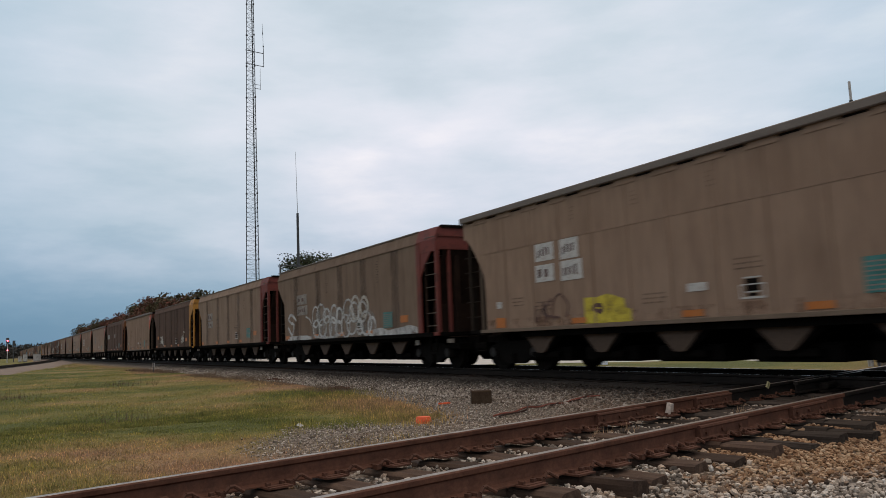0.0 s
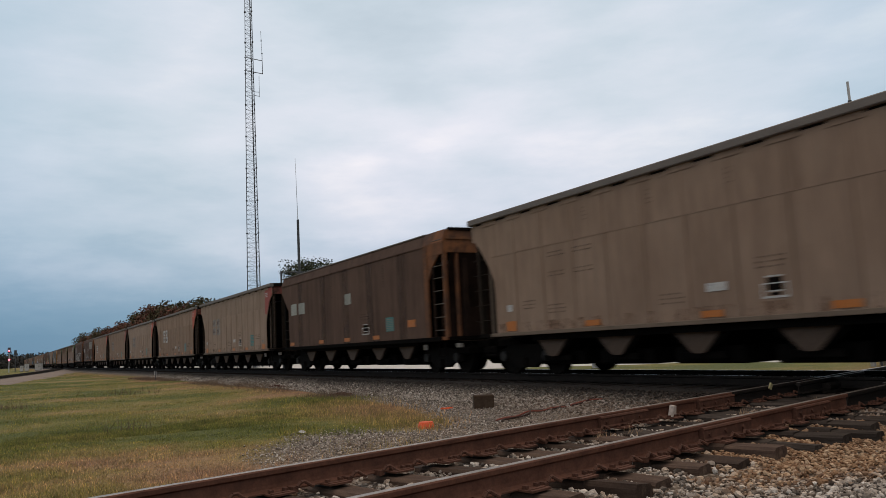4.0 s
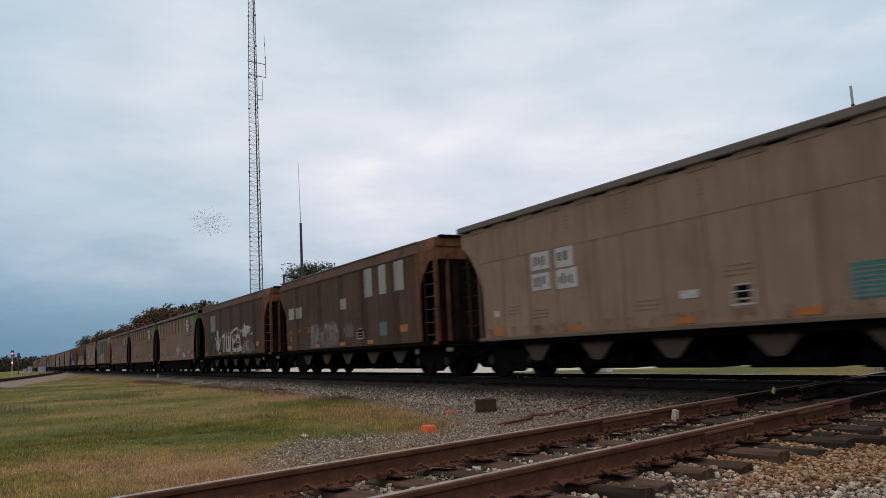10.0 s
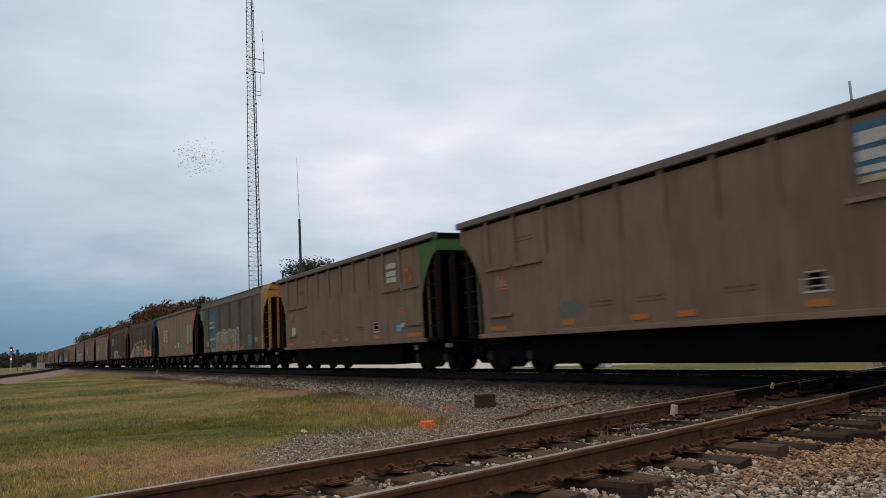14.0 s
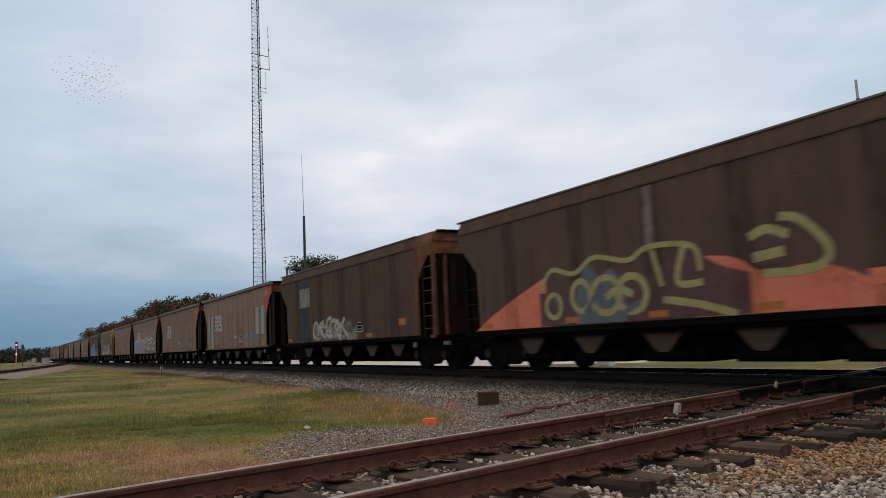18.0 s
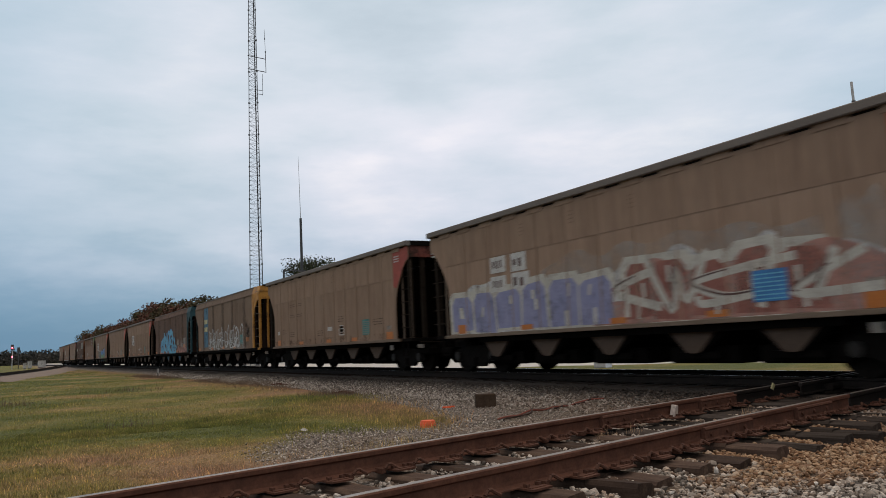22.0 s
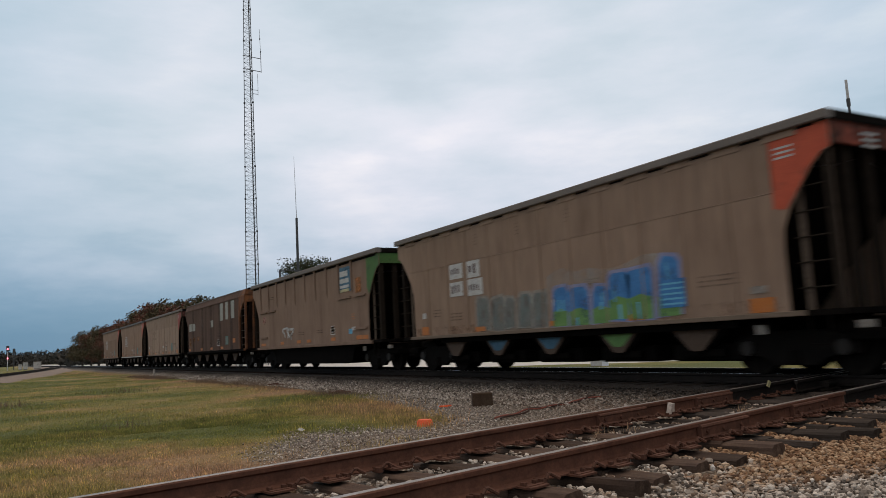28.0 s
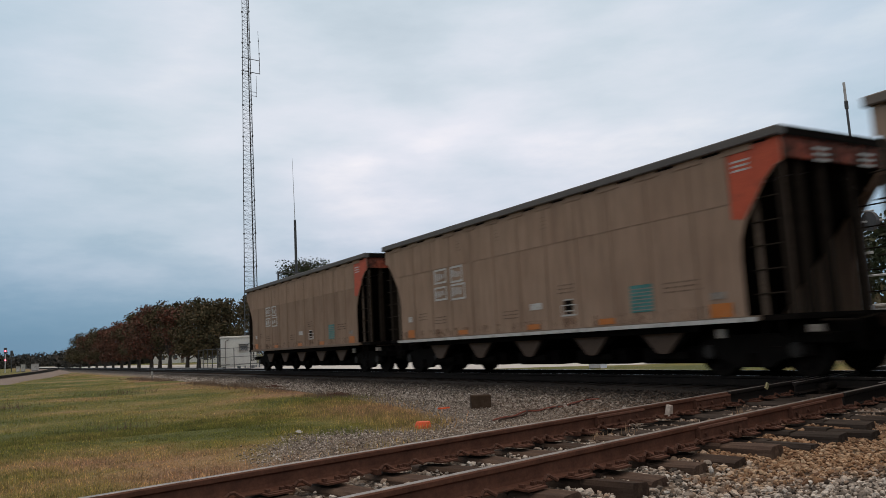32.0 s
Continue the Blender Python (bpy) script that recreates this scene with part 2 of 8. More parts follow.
POSTM = worn("end_post_dust", (0.014, 0.0105, 0.0080), (0.028, 0.021, 0.0160), 2.5, 0.9, stain=(0.006, 0.005, 0.004), spec=0.05)
BAYM = worn("hopper_bay_dust", (0.064, 0.042, 0.030), (0.105, 0.070, 0.050), 3.0, 0.8, stain=(0.03, 0.02, 0.015), stain_amt=0.9)
ORANGE_END = worn("orange_end_paint", (0.37, 0.062, 0.028), (0.45, 0.085, 0.040), 2.5, 0.6, stain=(0.09, 0.038, 0.025), stain_amt=0.85)
RED_END = worn("red_end_paint", (0.24, 0.050, 0.036), (0.31, 0.072, 0.052), 2.5, 0.65, stain=(0.09, 0.030, 0.022), stain_amt=0.8)
RED_DARK = worn("dark_red_end_paint", (0.12, 0.027, 0.021), (0.165, 0.040, 0.030), 2.0, 0.65, stain=(0.04, 0.018, 0.014), stain_amt=0.85)
YELLOW_END = worn("yellow_end_paint", (0.33, 0.15, 0.028), (0.45, 0.215, 0.04), 2.0, 0.6, stain=(0.07, 0.034, 0.018), stain_amt=1.0)
TEAL_END = worn("teal_end_paint", (0.014, 0.046, 0.056), (0.027, 0.074, 0.086), 2.0, 0.65, stain=(0.006, 0.008, 0.008), stain_amt=0.95)
GREEN_END = worn("green_end_paint", (0.042, 0.10, 0.026), (0.068, 0.145, 0.037), 2.0, 0.65, stain=(0.04, 0.035, 0.022), stain_amt=0.95)
RUST_END = worn("rust_orange_end_paint", (0.062, 0.029, 0.016), (0.21, 0.078, 0.027), 1.3, 0.75, stain=(0.026, 0.017, 0.012), stain_amt=0.95)
COAL = worn("coal", (0.012, 0.012, 0.013), (0.03, 0.03, 0.032), 14.0, 0.5, bump=0.8)
WHEEL = worn("wheel_steel", (0.006, 0.005, 0.0045), (0.012, 0.010, 0.0085), 6.0, 0.8, spec=0.03)
WHITE_P = worn("white_stencil", (0.38, 0.375, 0.36), (0.50, 0.49, 0.47), 5.0, 0.65, stain=(0.22, 0.175, 0.14), stain_amt=0.8, wear=(0.36, 0.5, 0.45, 1.0))
GREY_P = worn("faded_grey_panel", (0.22, 0.195, 0.17), (0.29, 0.26, 0.23), 5.0, 0.65, stain=(0.17, 0.13, 0.10), stain_amt=0.7, wear=(0.36, 0.56, 0.35, 0.95))
DARK_P = worn("dark_stencil", (0.085, 0.058, 0.040), (0.12, 0.083, 0.058), 5.0, 0.7, wear=(0.42, 0.64, 0.0, 0.5))
REFL = worn("amber_reflector", (0.34, 0.105, 0.022), (0.44, 0.15, 0.03), 3.0, 0.5, stain=(0.19, 0.10, 0.06), stain_amt=0.85)
TEAL_P = worn("teal_panel", (0.036, 0.150, 0.142), (0.058, 0.20, 0.188), 6.0, 0.6, stain=(0.08, 0.10, 0.095), wear=(0.34, 0.52, 0.5, 1.0))
CYAN_G = worn("cyan_spray", (0.085, 0.31, 0.47), (0.15, 0.39, 0.55), 3.0, 0.5, stain=(0.10, 0.20, 0.28), wear=(0.36, 0.50, 0.3, 1.0))
BLUE_G = worn("blue_spray", (0.03, 0.12, 0.30), (0.05, 0.18, 0.40), 3.0, 0.5, wear=(0.34, 0.48, 0.3, 1.0))
NAVY_G = worn("navy_panel", (0.024, 0.030, 0.042), (0.036, 0.046, 0.062), 3.0, 0.6, stain=(0.07, 0.058, 0.05), wear=(0.36, 0.56, 0.35, 0.95))
LIME_G = worn("lime_spray", (0.15, 0.20, 0.06), (0.20, 0.26, 0.08), 3.0, 0.55, stain=(0.11, 0.12, 0.06), wear=(0.38, 0.58, 0.2, 0.95))
GREEN_G = worn("green_spray", (0.09, 0.19, 0.055), (0.13, 0.25, 0.075), 3.0, 0.55, wear=(0.34, 0.52, 0.3, 1.0))
YELL_G = worn("yellow_spray", (0.42, 0.33, 0.03), (0.52, 0.42, 0.045), 3.0, 0.5, wear=(0.36, 0.5, 0.4, 1.0))
CREAM_G = worn("cream_spray", (0.36, 0.32, 0.16), (0.46, 0.40, 0.22), 3.0, 0.55, wear=(0.38, 0.54, 0.3, 1.0))
CORAL_G = worn("coral_spray", (0.58, 0.145, 0.080), (0.68, 0.20, 0.115), 1.5, 0.55, stain=(0.42, 0.085, 0.05), wear=(0.34, 0.46, 0.45, 1.0))
PINK_G = worn("pink_spray", (0.30, 0.14, 0.11), (0.42, 0.22, 0.18), 1.5, 0.6, stain=(0.20, 0.09, 0.07), wear=(0.36, 0.60, 0.2, 0.95))
LILAC_G = worn("lilac_spray", (0.17, 0.175, 0.29), (0.24, 0.24, 0.36), 2.0, 0.55, stain=(0.12, 0.125, 0.22), wear=(0.34, 0.50, 0.4, 1.0))
WHITE_G = worn("white_spray", (0.36, 0.36, 0.355), (0.50, 0.50, 0.495), 1.6, 0.6, stain=(0.22, 0.20, 0.185), wear=(0.38, 0.54, 0.25, 1.0))
TEALF_G = worn("faded_teal_spray", (0.12, 0.165, 0.16), (0.16, 0.205, 0.195), 2.0, 0.6, wear=(0.40, 0.64, 0.05, 0.85))
HAZE_G = worn("pale_overspray", (0.34, 0.335, 0.32), (0.44, 0.435, 0.42), 2.0, 0.7, wear=(0.40, 0.66, 0.0, 0.55))
CHALK_G = worn("chalky_white_spray", (0.36, 0.34, 0.30), (0.46, 0.44, 0.39), 1.6, 0.65, stain=(0.30, 0.24, 0.20), wear=(0.34, 0.50, 0.35, 1.0))
OLIVE_G = worn("mustard_spray", (0.28, 0.24, 0.085), (0.38, 0.33, 0.15), 2.5, 0.6, stain=(0.20, 0.17, 0.09), wear=(0.32, 0.46, 0.45, 1.0))
SLATE_G = worn("slate_spray", (0.085, 0.095, 0.105), (0.125, 0.135, 0.145), 2.5, 0.6, stain=(0.06, 0.07, 0.09), wear=(0.30, 0.42, 0.6, 1.0))
MAROON_G = worn("maroon_spray", (0.078, 0.036, 0.032), (0.11, 0.055, 0.046), 2.5, 0.6, wear=(0.28, 0.40, 0.6, 1.0))
BRICK_G = worn("brick_red_spray", (0.20, 0.075, 0.058), (0.27, 0.115, 0.09), 2.0, 0.6, wear=(0.34, 0.54, 0.2, 0.95))
TRUCKM = worn("truck_casting", (0.0042, 0.0035, 0.0032), (0.009, 0.0073, 0.0062), 4.0, 0.85, spec=0.06)
CAPM = worn("axle_cap_steel", (0.012, 0.010, 0.009), (0.024, 0.020, 0.017), 5.0, 0.7)
SOOT = worn("soot_film", (0.030, 0.020, 0.015), (0.055, 0.038, 0.029), 2.0, 0.9, wear=(0.38, 0.58, 0.12, 0.92))
STILEM = worn("dusty_ladder_stile", (0.066, 0.049, 0.037), (0.115, 0.086, 0.065), 2.5, 0.8, stain=(0.025, 0.019, 0.015), stain_amt=0.85, spec=0.08)
ENDPL = worn("end_plate_rust", (0.016, 0.010, 0.008), (0.030, 0.018, 0.013), 2.0, 0.9, spec=0.04)

RAIL_DARK = worn("main_rail_side", (0.012, 0.010, 0.009), (0.02, 0.016, 0.014), 4.0, 0.8, spec=0.08)
RAIL_RUST = worn("rail_rust", (0.078, 0.034, 0.022), (0.130, 0.058, 0.038), 4.0, 0.8, stain=(0.045, 0.026, 0.019), stretch=(1, 1, 1), spec=0.15)
RAIL_TOP = worn("rail_head", (0.20, 0.17, 0.15), (0.34, 0.31, 0.29), 5.0, 0.42, 0.9, stain=(0.10, 0.062, 0.045), stain_amt=0.8)
RAIL_BRIGHT = worn("polished_rail_head", (0.50, 0.50, 0.50), (0.62, 0.62, 0.61), 5.0, 0.25, 1.0)
TIE = worn("creosoted_tie", (0.033, 0.021, 0.016), (0.070, 0.046, 0.034), 5.0, 0.88, stain=(0.105, 0.073, 0.053), stain_amt=0.6, stretch=(3, 0.35, 3), grain=60, bump=0.8, vary=0.45, spec=0.12)
RUNGM = worn("rung_steel", (0.055, 0.044, 0.035), (0.095, 0.078, 0.062), 6.0, 0.7)
DARKBAND = worn("rust_shadow_stain", (0.042, 0.026, 0.019), (0.058, 0.036, 0.027), 2.0, 0.75, wear=(0.36, 0.74, 0.0, 0.34))
DKPAINT = worn("dark_maroon_spray", (0.06, 0.032, 0.028), (0.10, 0.05, 0.042), 2.0, 0.6, wear=(0.34, 0.52, 0.4, 1.0))
SILLRUST = worn("sill_rust_stain", (0.13, 0.058, 0.032), (0.20, 0.085, 0.04), 3.0, 0.8, wear=(0.50, 0.74, 0.0, 0.6))
TIE_OILY = worn("oily_tie", (0.022, 0.017, 0.014), (0.047, 0.037, 0.031), 5.0, 0.85, stain=(0.070, 0.058, 0.050), stain_amt=0.5, stretch=(3, 0.35, 3), bump=0.8, vary=0.4, spec=0.08)
STEELBLUE = worn("steel_blue_panel", (0.045, 0.11, 0.17), (0.06, 0.145, 0.215), 3.0, 0.6, stain=(0.09, 0.085, 0.08), wear=(0.36, 0.54, 0.4, 1.0))
PALEP = worn("pale_primer_patch", (0.25, 0.255, 0.225), (0.32, 0.325, 0.29), 3.0, 0.65, stain=(0.19, 0.17, 0.14), stain_amt=0.6, wear=(0.32, 0.44, 0.6, 1.0))
REFL_F = worn("faded_orange_stencil", (0.30, 0.11, 0.03), (0.38, 0.15, 0.04), 3.0, 0.6, wear=(0.40, 0.60, 0.15, 0.8))
TIE_MAIN = worn("dark_main_tie", (0.010, 0.008, 0.0065), (0.024, 0.018, 0.015), 5.0, 0.88, stain=(0.035, 0.027, 0.022), stain_amt=0.5, stretch=(3, 0.35, 3), bump=0.8, vary=0.4, spec=0.08)
IRON = worn("rusty_iron", (0.062, 0.030, 0.021), (0.115, 0.053, 0.036), 8.0, 0.8, spec=0.12)
GALV = worn("galvanised_steel", (0.36, 0.37, 0.38), (0.46, 0.47, 0.48), 3.0, 0.5, 0.5)
TOWERM = worn("tower_steel", (0.055, 0.060, 0.068), (0.095, 0.10, 0.11), 3.0, 0.6, 0.2)
DARKST = worn("dark_steel", (0.05, 0.052, 0.055), (0.08, 0.082, 0.086), 3.0, 0.6, 0.3)


# ---- mesh helpers ----
class Geo:
    """Collects boxes, prisms, tubes and ribbons into one mesh."""

    def __init__(self):
        self.v, self.f = [], []

    def add(self, verts, faces):
        b = len(self.v)
        self.v += [tuple(p) for p in verts]
        self.f += [tuple(b + i for i in fc) for fc in faces]
        return self

    def box(self, x0, x1, y0, y1, z0, z1, c=0.0):
        if c > 0:
            # chamfered along the long edges of its section
            pts = [(y0 + c, z0), (y1 - c, z0), (y1, z0 + c), (y1, z1 - c), (y1 - c, z1), (y0 + c, z1), (y0, z1 - c), (y0, z0 + c)]
            return self.prism([(a, b) for a, b in pts], "x", x0, x1)
        return self.add([(x, y, z) for x in (x0, x1) for y in (y0, y1) for z in (z0, z1)],
                        [(0, 1, 3, 2), (4, 6, 7, 5), (0, 4, 5, 1), (2, 3, 7, 6), (0, 2, 6, 4), (1, 5, 7, 3)])

    def prism(self, pts, axis, a, b):
        """pts: outline in the two other axes, in order; swept along axis from a to b."""
        n = len(pts)

        def at(u, v, w):
            return (w, u, v) if axis == "x" else (u, w, v) if axis == "y" else (u, v, w)
        verts = [at(u, v, a) for u, v in pts] + [at(u, v, b) for u, v in pts]
        faces = [tuple(range(n))[::-1], tuple(range(n, 2 * n))] + [(i, (i + 1) % n, n + (i + 1) % n, n + i) for i in range(n)]
        return self.add(verts, faces)

    def tube(self, p, q, r, n=8, r2=None):
        p, q = Vector(p), Vector(q)
        d = (q - p).normalized()
        u = d.orthogonal().normalized()
        w = d.cross(u)
        r2 = r if r2 is None else r2
        ring = [(math.cos(2 * math.pi * i / n), math.sin(2 * math.pi * i / n)) for i in range(n)]
        verts = [p + (u * c + w * s) * r for c, s in ring] + [q + (u * c + w * s) * r2 for c, s in ring]
        faces = [tuple(range(n))[::-1], tuple(range(n, 2 * n))] + [(i, (i + 1) % n, n + (i + 1) % n, n + i) for i in range(n)]
        return self.add(verts, faces)

    def pipe(self, pts, r, n=6):
        for a, b in zip(pts, pts[1:]):
            self.tube(a, b, r, n)
        return self

    def ribbon(self, pts, w, y, t=0.006, taper=False):
        """A stroke of paint on the plane of constant y, through pts (x, z); its face stands t towards -y."""
        n = len(pts)
        left, right = [], []
        for i, (x, z) in enumerate(pts):
            a, b = pts[max(i - 1, 0)], pts[min(i + 1, n - 1)]
            dx, dz = b[0] - a[0], b[1] - a[1]
            l = math.hypot(dx, dz) or 1
            h = w * 0.5 * (1 - 0.5 * abs(2 * i / max(n - 1, 1) - 1) if taper else 1)
            left.append((x - dz / l * h, z + dx / l * h))
            right.append((x + dz / l * h, z - dx / l * h))
        verts = [(a, y - t, b) for a, b in left] + [(a, y - t, b) for a, b in right]
        return self.add(verts, [(i, i + 1, n + i + 1, n + i) for i in range(n - 1)])

    def mesh(self, name, smooth=False):
        me = bpy.data.meshes.new(name)
        me.from_pydata(self.v, [], self.f)
        bm = bmesh.new()
        bm.from_mesh(me)
        bmesh.ops.recalc_face_normals(bm, faces=bm.faces)
        bm.to_mesh(me)
        bm.free()
        if smooth:
            me.shade_smooth()
        return me


CACHE = {}


def part(name, geo, material, parent=None, label="", at=None, key=None, smooth=False):
    """Links a Geo (or a function that makes one) as one mesh object, under parent. key: share the mesh with alike parts."""
    if key is not None and (key, material.name) in CACHE:
        me = CACHE[key, material.name]
    else:
        g = geo() if callable(geo) else geo
        me = g.mesh(name, smooth)
        me.materials.append(material)
        if key is not None:
            CACHE[key, material.name] = me
    ob = new(name, me)
    if parent is not None:
        ob.parent = parent
    if at is not None:
        ob.matrix_basis = at
    if label:
        ob["label"] = label
    return ob


# ---- ground and tracks ----
TY = 12.46                                   # centre line of the train's track
D2 = Vector((math.cos(radians(102.03)), math.sin(radians(102.03)), 0))   # direction of the crossing track
N2 = Vector((D2.y, -D2.x, 0))                # across it, towards the camera
C2F, C2B = -3.829, -5.331                    # its front and back rail, along N2
C2M = (C2F + C2B) / 2
LOW = -0.46                                  # level of the grass


def smooth(a, b, x):
    t = min(max((x - a) / (b - a), 0), 1)
    return t * t * (3 - 2 * t)


def ground_z(x, y):
    z = LOW + 0.05 * noise.noise((x * 0.25, y * 0.25, 0))
    d1 = abs(y - TY)
    if y > TY:
        z += 0.06
    m1 = 1 - smooth(1.45, 3.3, d1)
    d2 = x * N2.x + y * N2.y - C2M
    reach = 1 - smooth(60, 70, abs(y))
    w = 1 - (smooth(1.25, 2.3, -d2) if d2 < 0 else smooth(2.2, 5.5, d2) * 0.45)
    z2 = w * reach
    level = max(m1, z2)
    top = -0.20 if m1 > z2 else (-0.262 if d2 < 0.9 else -0.262 - 0.055 * smooth(0.9, 1.7, d2))
    z = z + (top - z) * level
    return z + 0.012 * noise.noise((x * 3.1, y * 3.1, 4)) * (1 - smooth(25, 40, math.hypot(x, y)))


def steps(stops):
    out = []
    for (a, da), (b, _) in zip(stops, stops[1:]):
        n = max(1, round((b - a) / da))
        out += [a + (b - a) * i / n for i in range(n)]
    return out + [stops[-1][0]]


def build_ground():
    xs = steps([(-3000, 600), (-600, 100), (-150, 10), (-60, 2), (-28, 0.35), (6, 1.5), (40, 10), (150, 100), (600, 600), (3000, 1)])
    ys = steps([(-3000, 600), (-600, 100), (-100, 10), (-20, 1), (-3, 0.3), (17, 1), (45, 10), (150, 100), (600, 600), (3000, 1)])
    verts = [(x, y, ground_z(x, y)) for y in ys for x in xs]
    w = len(xs)
    faces = [(j * w + i, j * w + i + 1, (j + 1) * w + i + 1, (j + 1) * w + i) for j in range(len(ys) - 1) for i in range(w - 1)]
    me = bpy.data.meshes.new("ground")
    me.from_pydata(verts, [], faces)
    me.shade_smooth()
    me.materials.append(ground_mat())
    return tagged(new("ground", me), "grass and gravel ground beside the railway tracks", "ground", kind="structure")


# plan of the gravel's edge: y, and -x of the edge there
WEDGE = [(2.0, 8.6), (2.9, 10.4), (4.05, 11.8), (4.9, 11.9), (5.9, 11.2), (6.4, 11.9), (6.9, 12.6), (7.5, 14.7), (8.3, 20.3), (9.2, 31.0), (10.0, 39.0)]


def wedge_edge(y):
    return -np.interp(y, [v for v, u in WEDGE], [u for v, u in WEDGE])


def grass_colour(nt, co, y, d2, jitter=None):
    """Colour of the sward, shared by soil and blades."""
    mid = math_node(nt, "ADD", math_node(nt, "MULTIPLY", noise_node(nt, co, 0.20, 4.0, 0.55), 0.76), math_node(nt, "MULTIPLY", noise_node(nt, co, 1.1, 5.0, 0.65), 0.24))
    f = math_node(nt, "MULTIPLY_ADD", mid, 3.3, -1.52)
    dry = math_node(nt, "MULTIPLY_ADD", d2, 0.19, 0.19 * 7.6, True)
    dry = math_node(nt, "MULTIPLY", dry, 0.62)
    far = math_node(nt, "MULTIPLY", math_node(nt, "MULTIPLY", math_node(nt, "MULTIPLY_ADD", y, 0.20, -0.20 * 4.2, True), math_node(nt, "LESS_THAN", y, TY)), 0.42)
    # the tongue of grass in the gravel is the driest
    sx = math_node(nt, "MULTIPLY_ADD", math_node(nt, "SUBTRACT", d2, math_node(nt, "MULTIPLY_ADD", y, N2.y, -C2M)), 0.2 / N2.x, 0.2 * 17.0, True)
    tongue = math_node(nt, "MULTIPLY", math_node(nt, "MULTIPLY", sx, math_node(nt, "MULTIPLY_ADD", y, 0.66, -0.66 * 4.2, True)), 0.55)
    f = math_node(nt, "ADD", f, math_node(nt, "MAXIMUM", math_node(nt, "MAXIMUM", dry, far), tongue))
    if jitter is not None:
        f = math_node(nt, "ADD", f, jitter)
    r = ramp_node(nt, [(0.0, (0.112, 0.130, 0.025)), (0.22, (0.190, 0.182, 0.042)), (0.45, (0.275, 0.215, 0.070)), (0.70, (0.370, 0.240, 0.118)), (0.95, (0.330, 0.190, 0.118))])
    nt.links.new(f, r.inputs[0])
    return r.outputs[0]


def ground_mat():
    m, nt, bsdf, co = start_mat("ground_cover")
    sepn = nt.nodes.new("ShaderNodeSeparateXYZ")
    nt.links.new(co, sepn.inputs[0])
    x, y = sepn.outputs[0], sepn.outputs[1]
    n_mid = noise_node(nt, co, 1.6, 5.0, 0.6)
    n_fin = noise_node(nt, co, 22.0, 4.0, 0.65)
    vor = nt.nodes.new("ShaderNodeTexVoronoi")
    vor.inputs["Scale"].default_value = 24.0
    nt.links.new(co, vor.inputs["Vector"])
    # grass: green in the middle, straw and rust-brown towards both tracks
    d2g = math_node(nt, "SUBTRACT", math_node(nt, "ADD", math_node(nt, "MULTIPLY", x, N2.x), math_node(nt, "MULTIPLY", y, N2.y)), C2M)
    grass = grass_colour(nt, co, y, d2g)
    gf = ramp_node(nt, [(0.3, (0.35, 0.34, 0.33)), (0.7, (0.95, 0.93, 0.9))])
    nt.links.new(n_fin, gf.inputs[0])
    grass = mixrgb(nt, 1.0, grass, gf.outputs[0], "MULTIPLY")
    # gravel: each pebble has its own grey or ochre
    gv = ramp_node(nt, [(0.0, (0.085, 0.070, 0.060)), (0.4, (0.205, 0.176, 0.150)), (0.7, (0.32, 0.285, 0.25)), (1.0, (0.52, 0.48, 0.435))])
    sepc = nt.nodes.new("ShaderNodeSeparateColor")
    nt.links.new(vor.outputs["Color"], sepc.inputs[0])
    nt.links.new(sepc.outputs[0], gv.inputs[0])
    och = ramp_node(nt, [(0.50, (0, 0, 0)), (0.75, (0.4, 0.4, 0.4))])
    nt.links.new(math_node(nt, "ADD", n_mid, math_node(nt, "MULTIPLY", math_node(nt, "MULTIPLY_ADD", x, 0.25, 0.25 * 12.2, True), 0.22)), och.inputs[0])
    gravel = mixrgb(nt, och.outputs[0], gv.outputs[0], (0.26, 0.17, 0.10))
    gap = ramp_node(nt, [(0.0, (1, 1, 1)), (0.6, (0.36, 0.33, 0.3))])
    nt.links.new(vor.outputs["Distance"], gap.inputs[0])
    gravel = mixrgb(nt, 1.0, gravel, gap.outputs[0], "MULTIPLY")
    # where the gravel lies: round both tracks, with a ragged edge
    d1 = math_node(nt, "ABSOLUTE", math_node(nt, "SUBTRACT", y, TY))
    d2 = math_node(nt, "SUBTRACT", math_node(nt, "ADD", math_node(nt, "MULTIPLY", x, N2.x), math_node(nt, "MULTIPLY", y, N2.y)), C2M)
    rag = math_node(nt, "MULTIPLY_ADD", n_mid, 1.6, -0.8)
    thin = math_node(nt, "MULTIPLY", math_node(nt, "MULTIPLY_ADD", x, -1 / 14, -26 / 14, True), 0.15)
    m1 = math_node(nt, "MULTIPLY_ADD", math_node(nt, "ADD", math_node(nt, "ADD", d1, thin), rag), -1.4, 1.4 * 3.5, True)
    m2a = math_node(nt, "MULTIPLY_ADD", math_node(nt, "ADD", d2, rag), 1.6, 1.6 * 1.7, True)
    m2b = math_node(nt, "MULTIPLY_ADD", math_node(nt, "ADD", d2, rag), -0.6, 0.6 * 9.0, True)
    m2 = math_node(nt, "MULTIPLY", m2a, m2b)
    # the gravel wedge between the two tracks: its edge bends round a tongue of grass
    yy = math_node(nt, "MULTIPLY_ADD", y, 1 / 8, -2 / 8, True)
    ed = ramp_node(nt, [((v - 2) / 8, (u / 40,) * 3) for v, u in WEDGE])
    nt.links.new(yy, ed.inputs[0])
    ex = math_node(nt, "MULTIPLY", ed.outputs[0], 40.0)
    m3 = math_node(nt, "MULTIPLY_ADD", math_node(nt, "ADD", math_node(nt, "ADD", x, ex), rag), 0.9, 0.5, True)
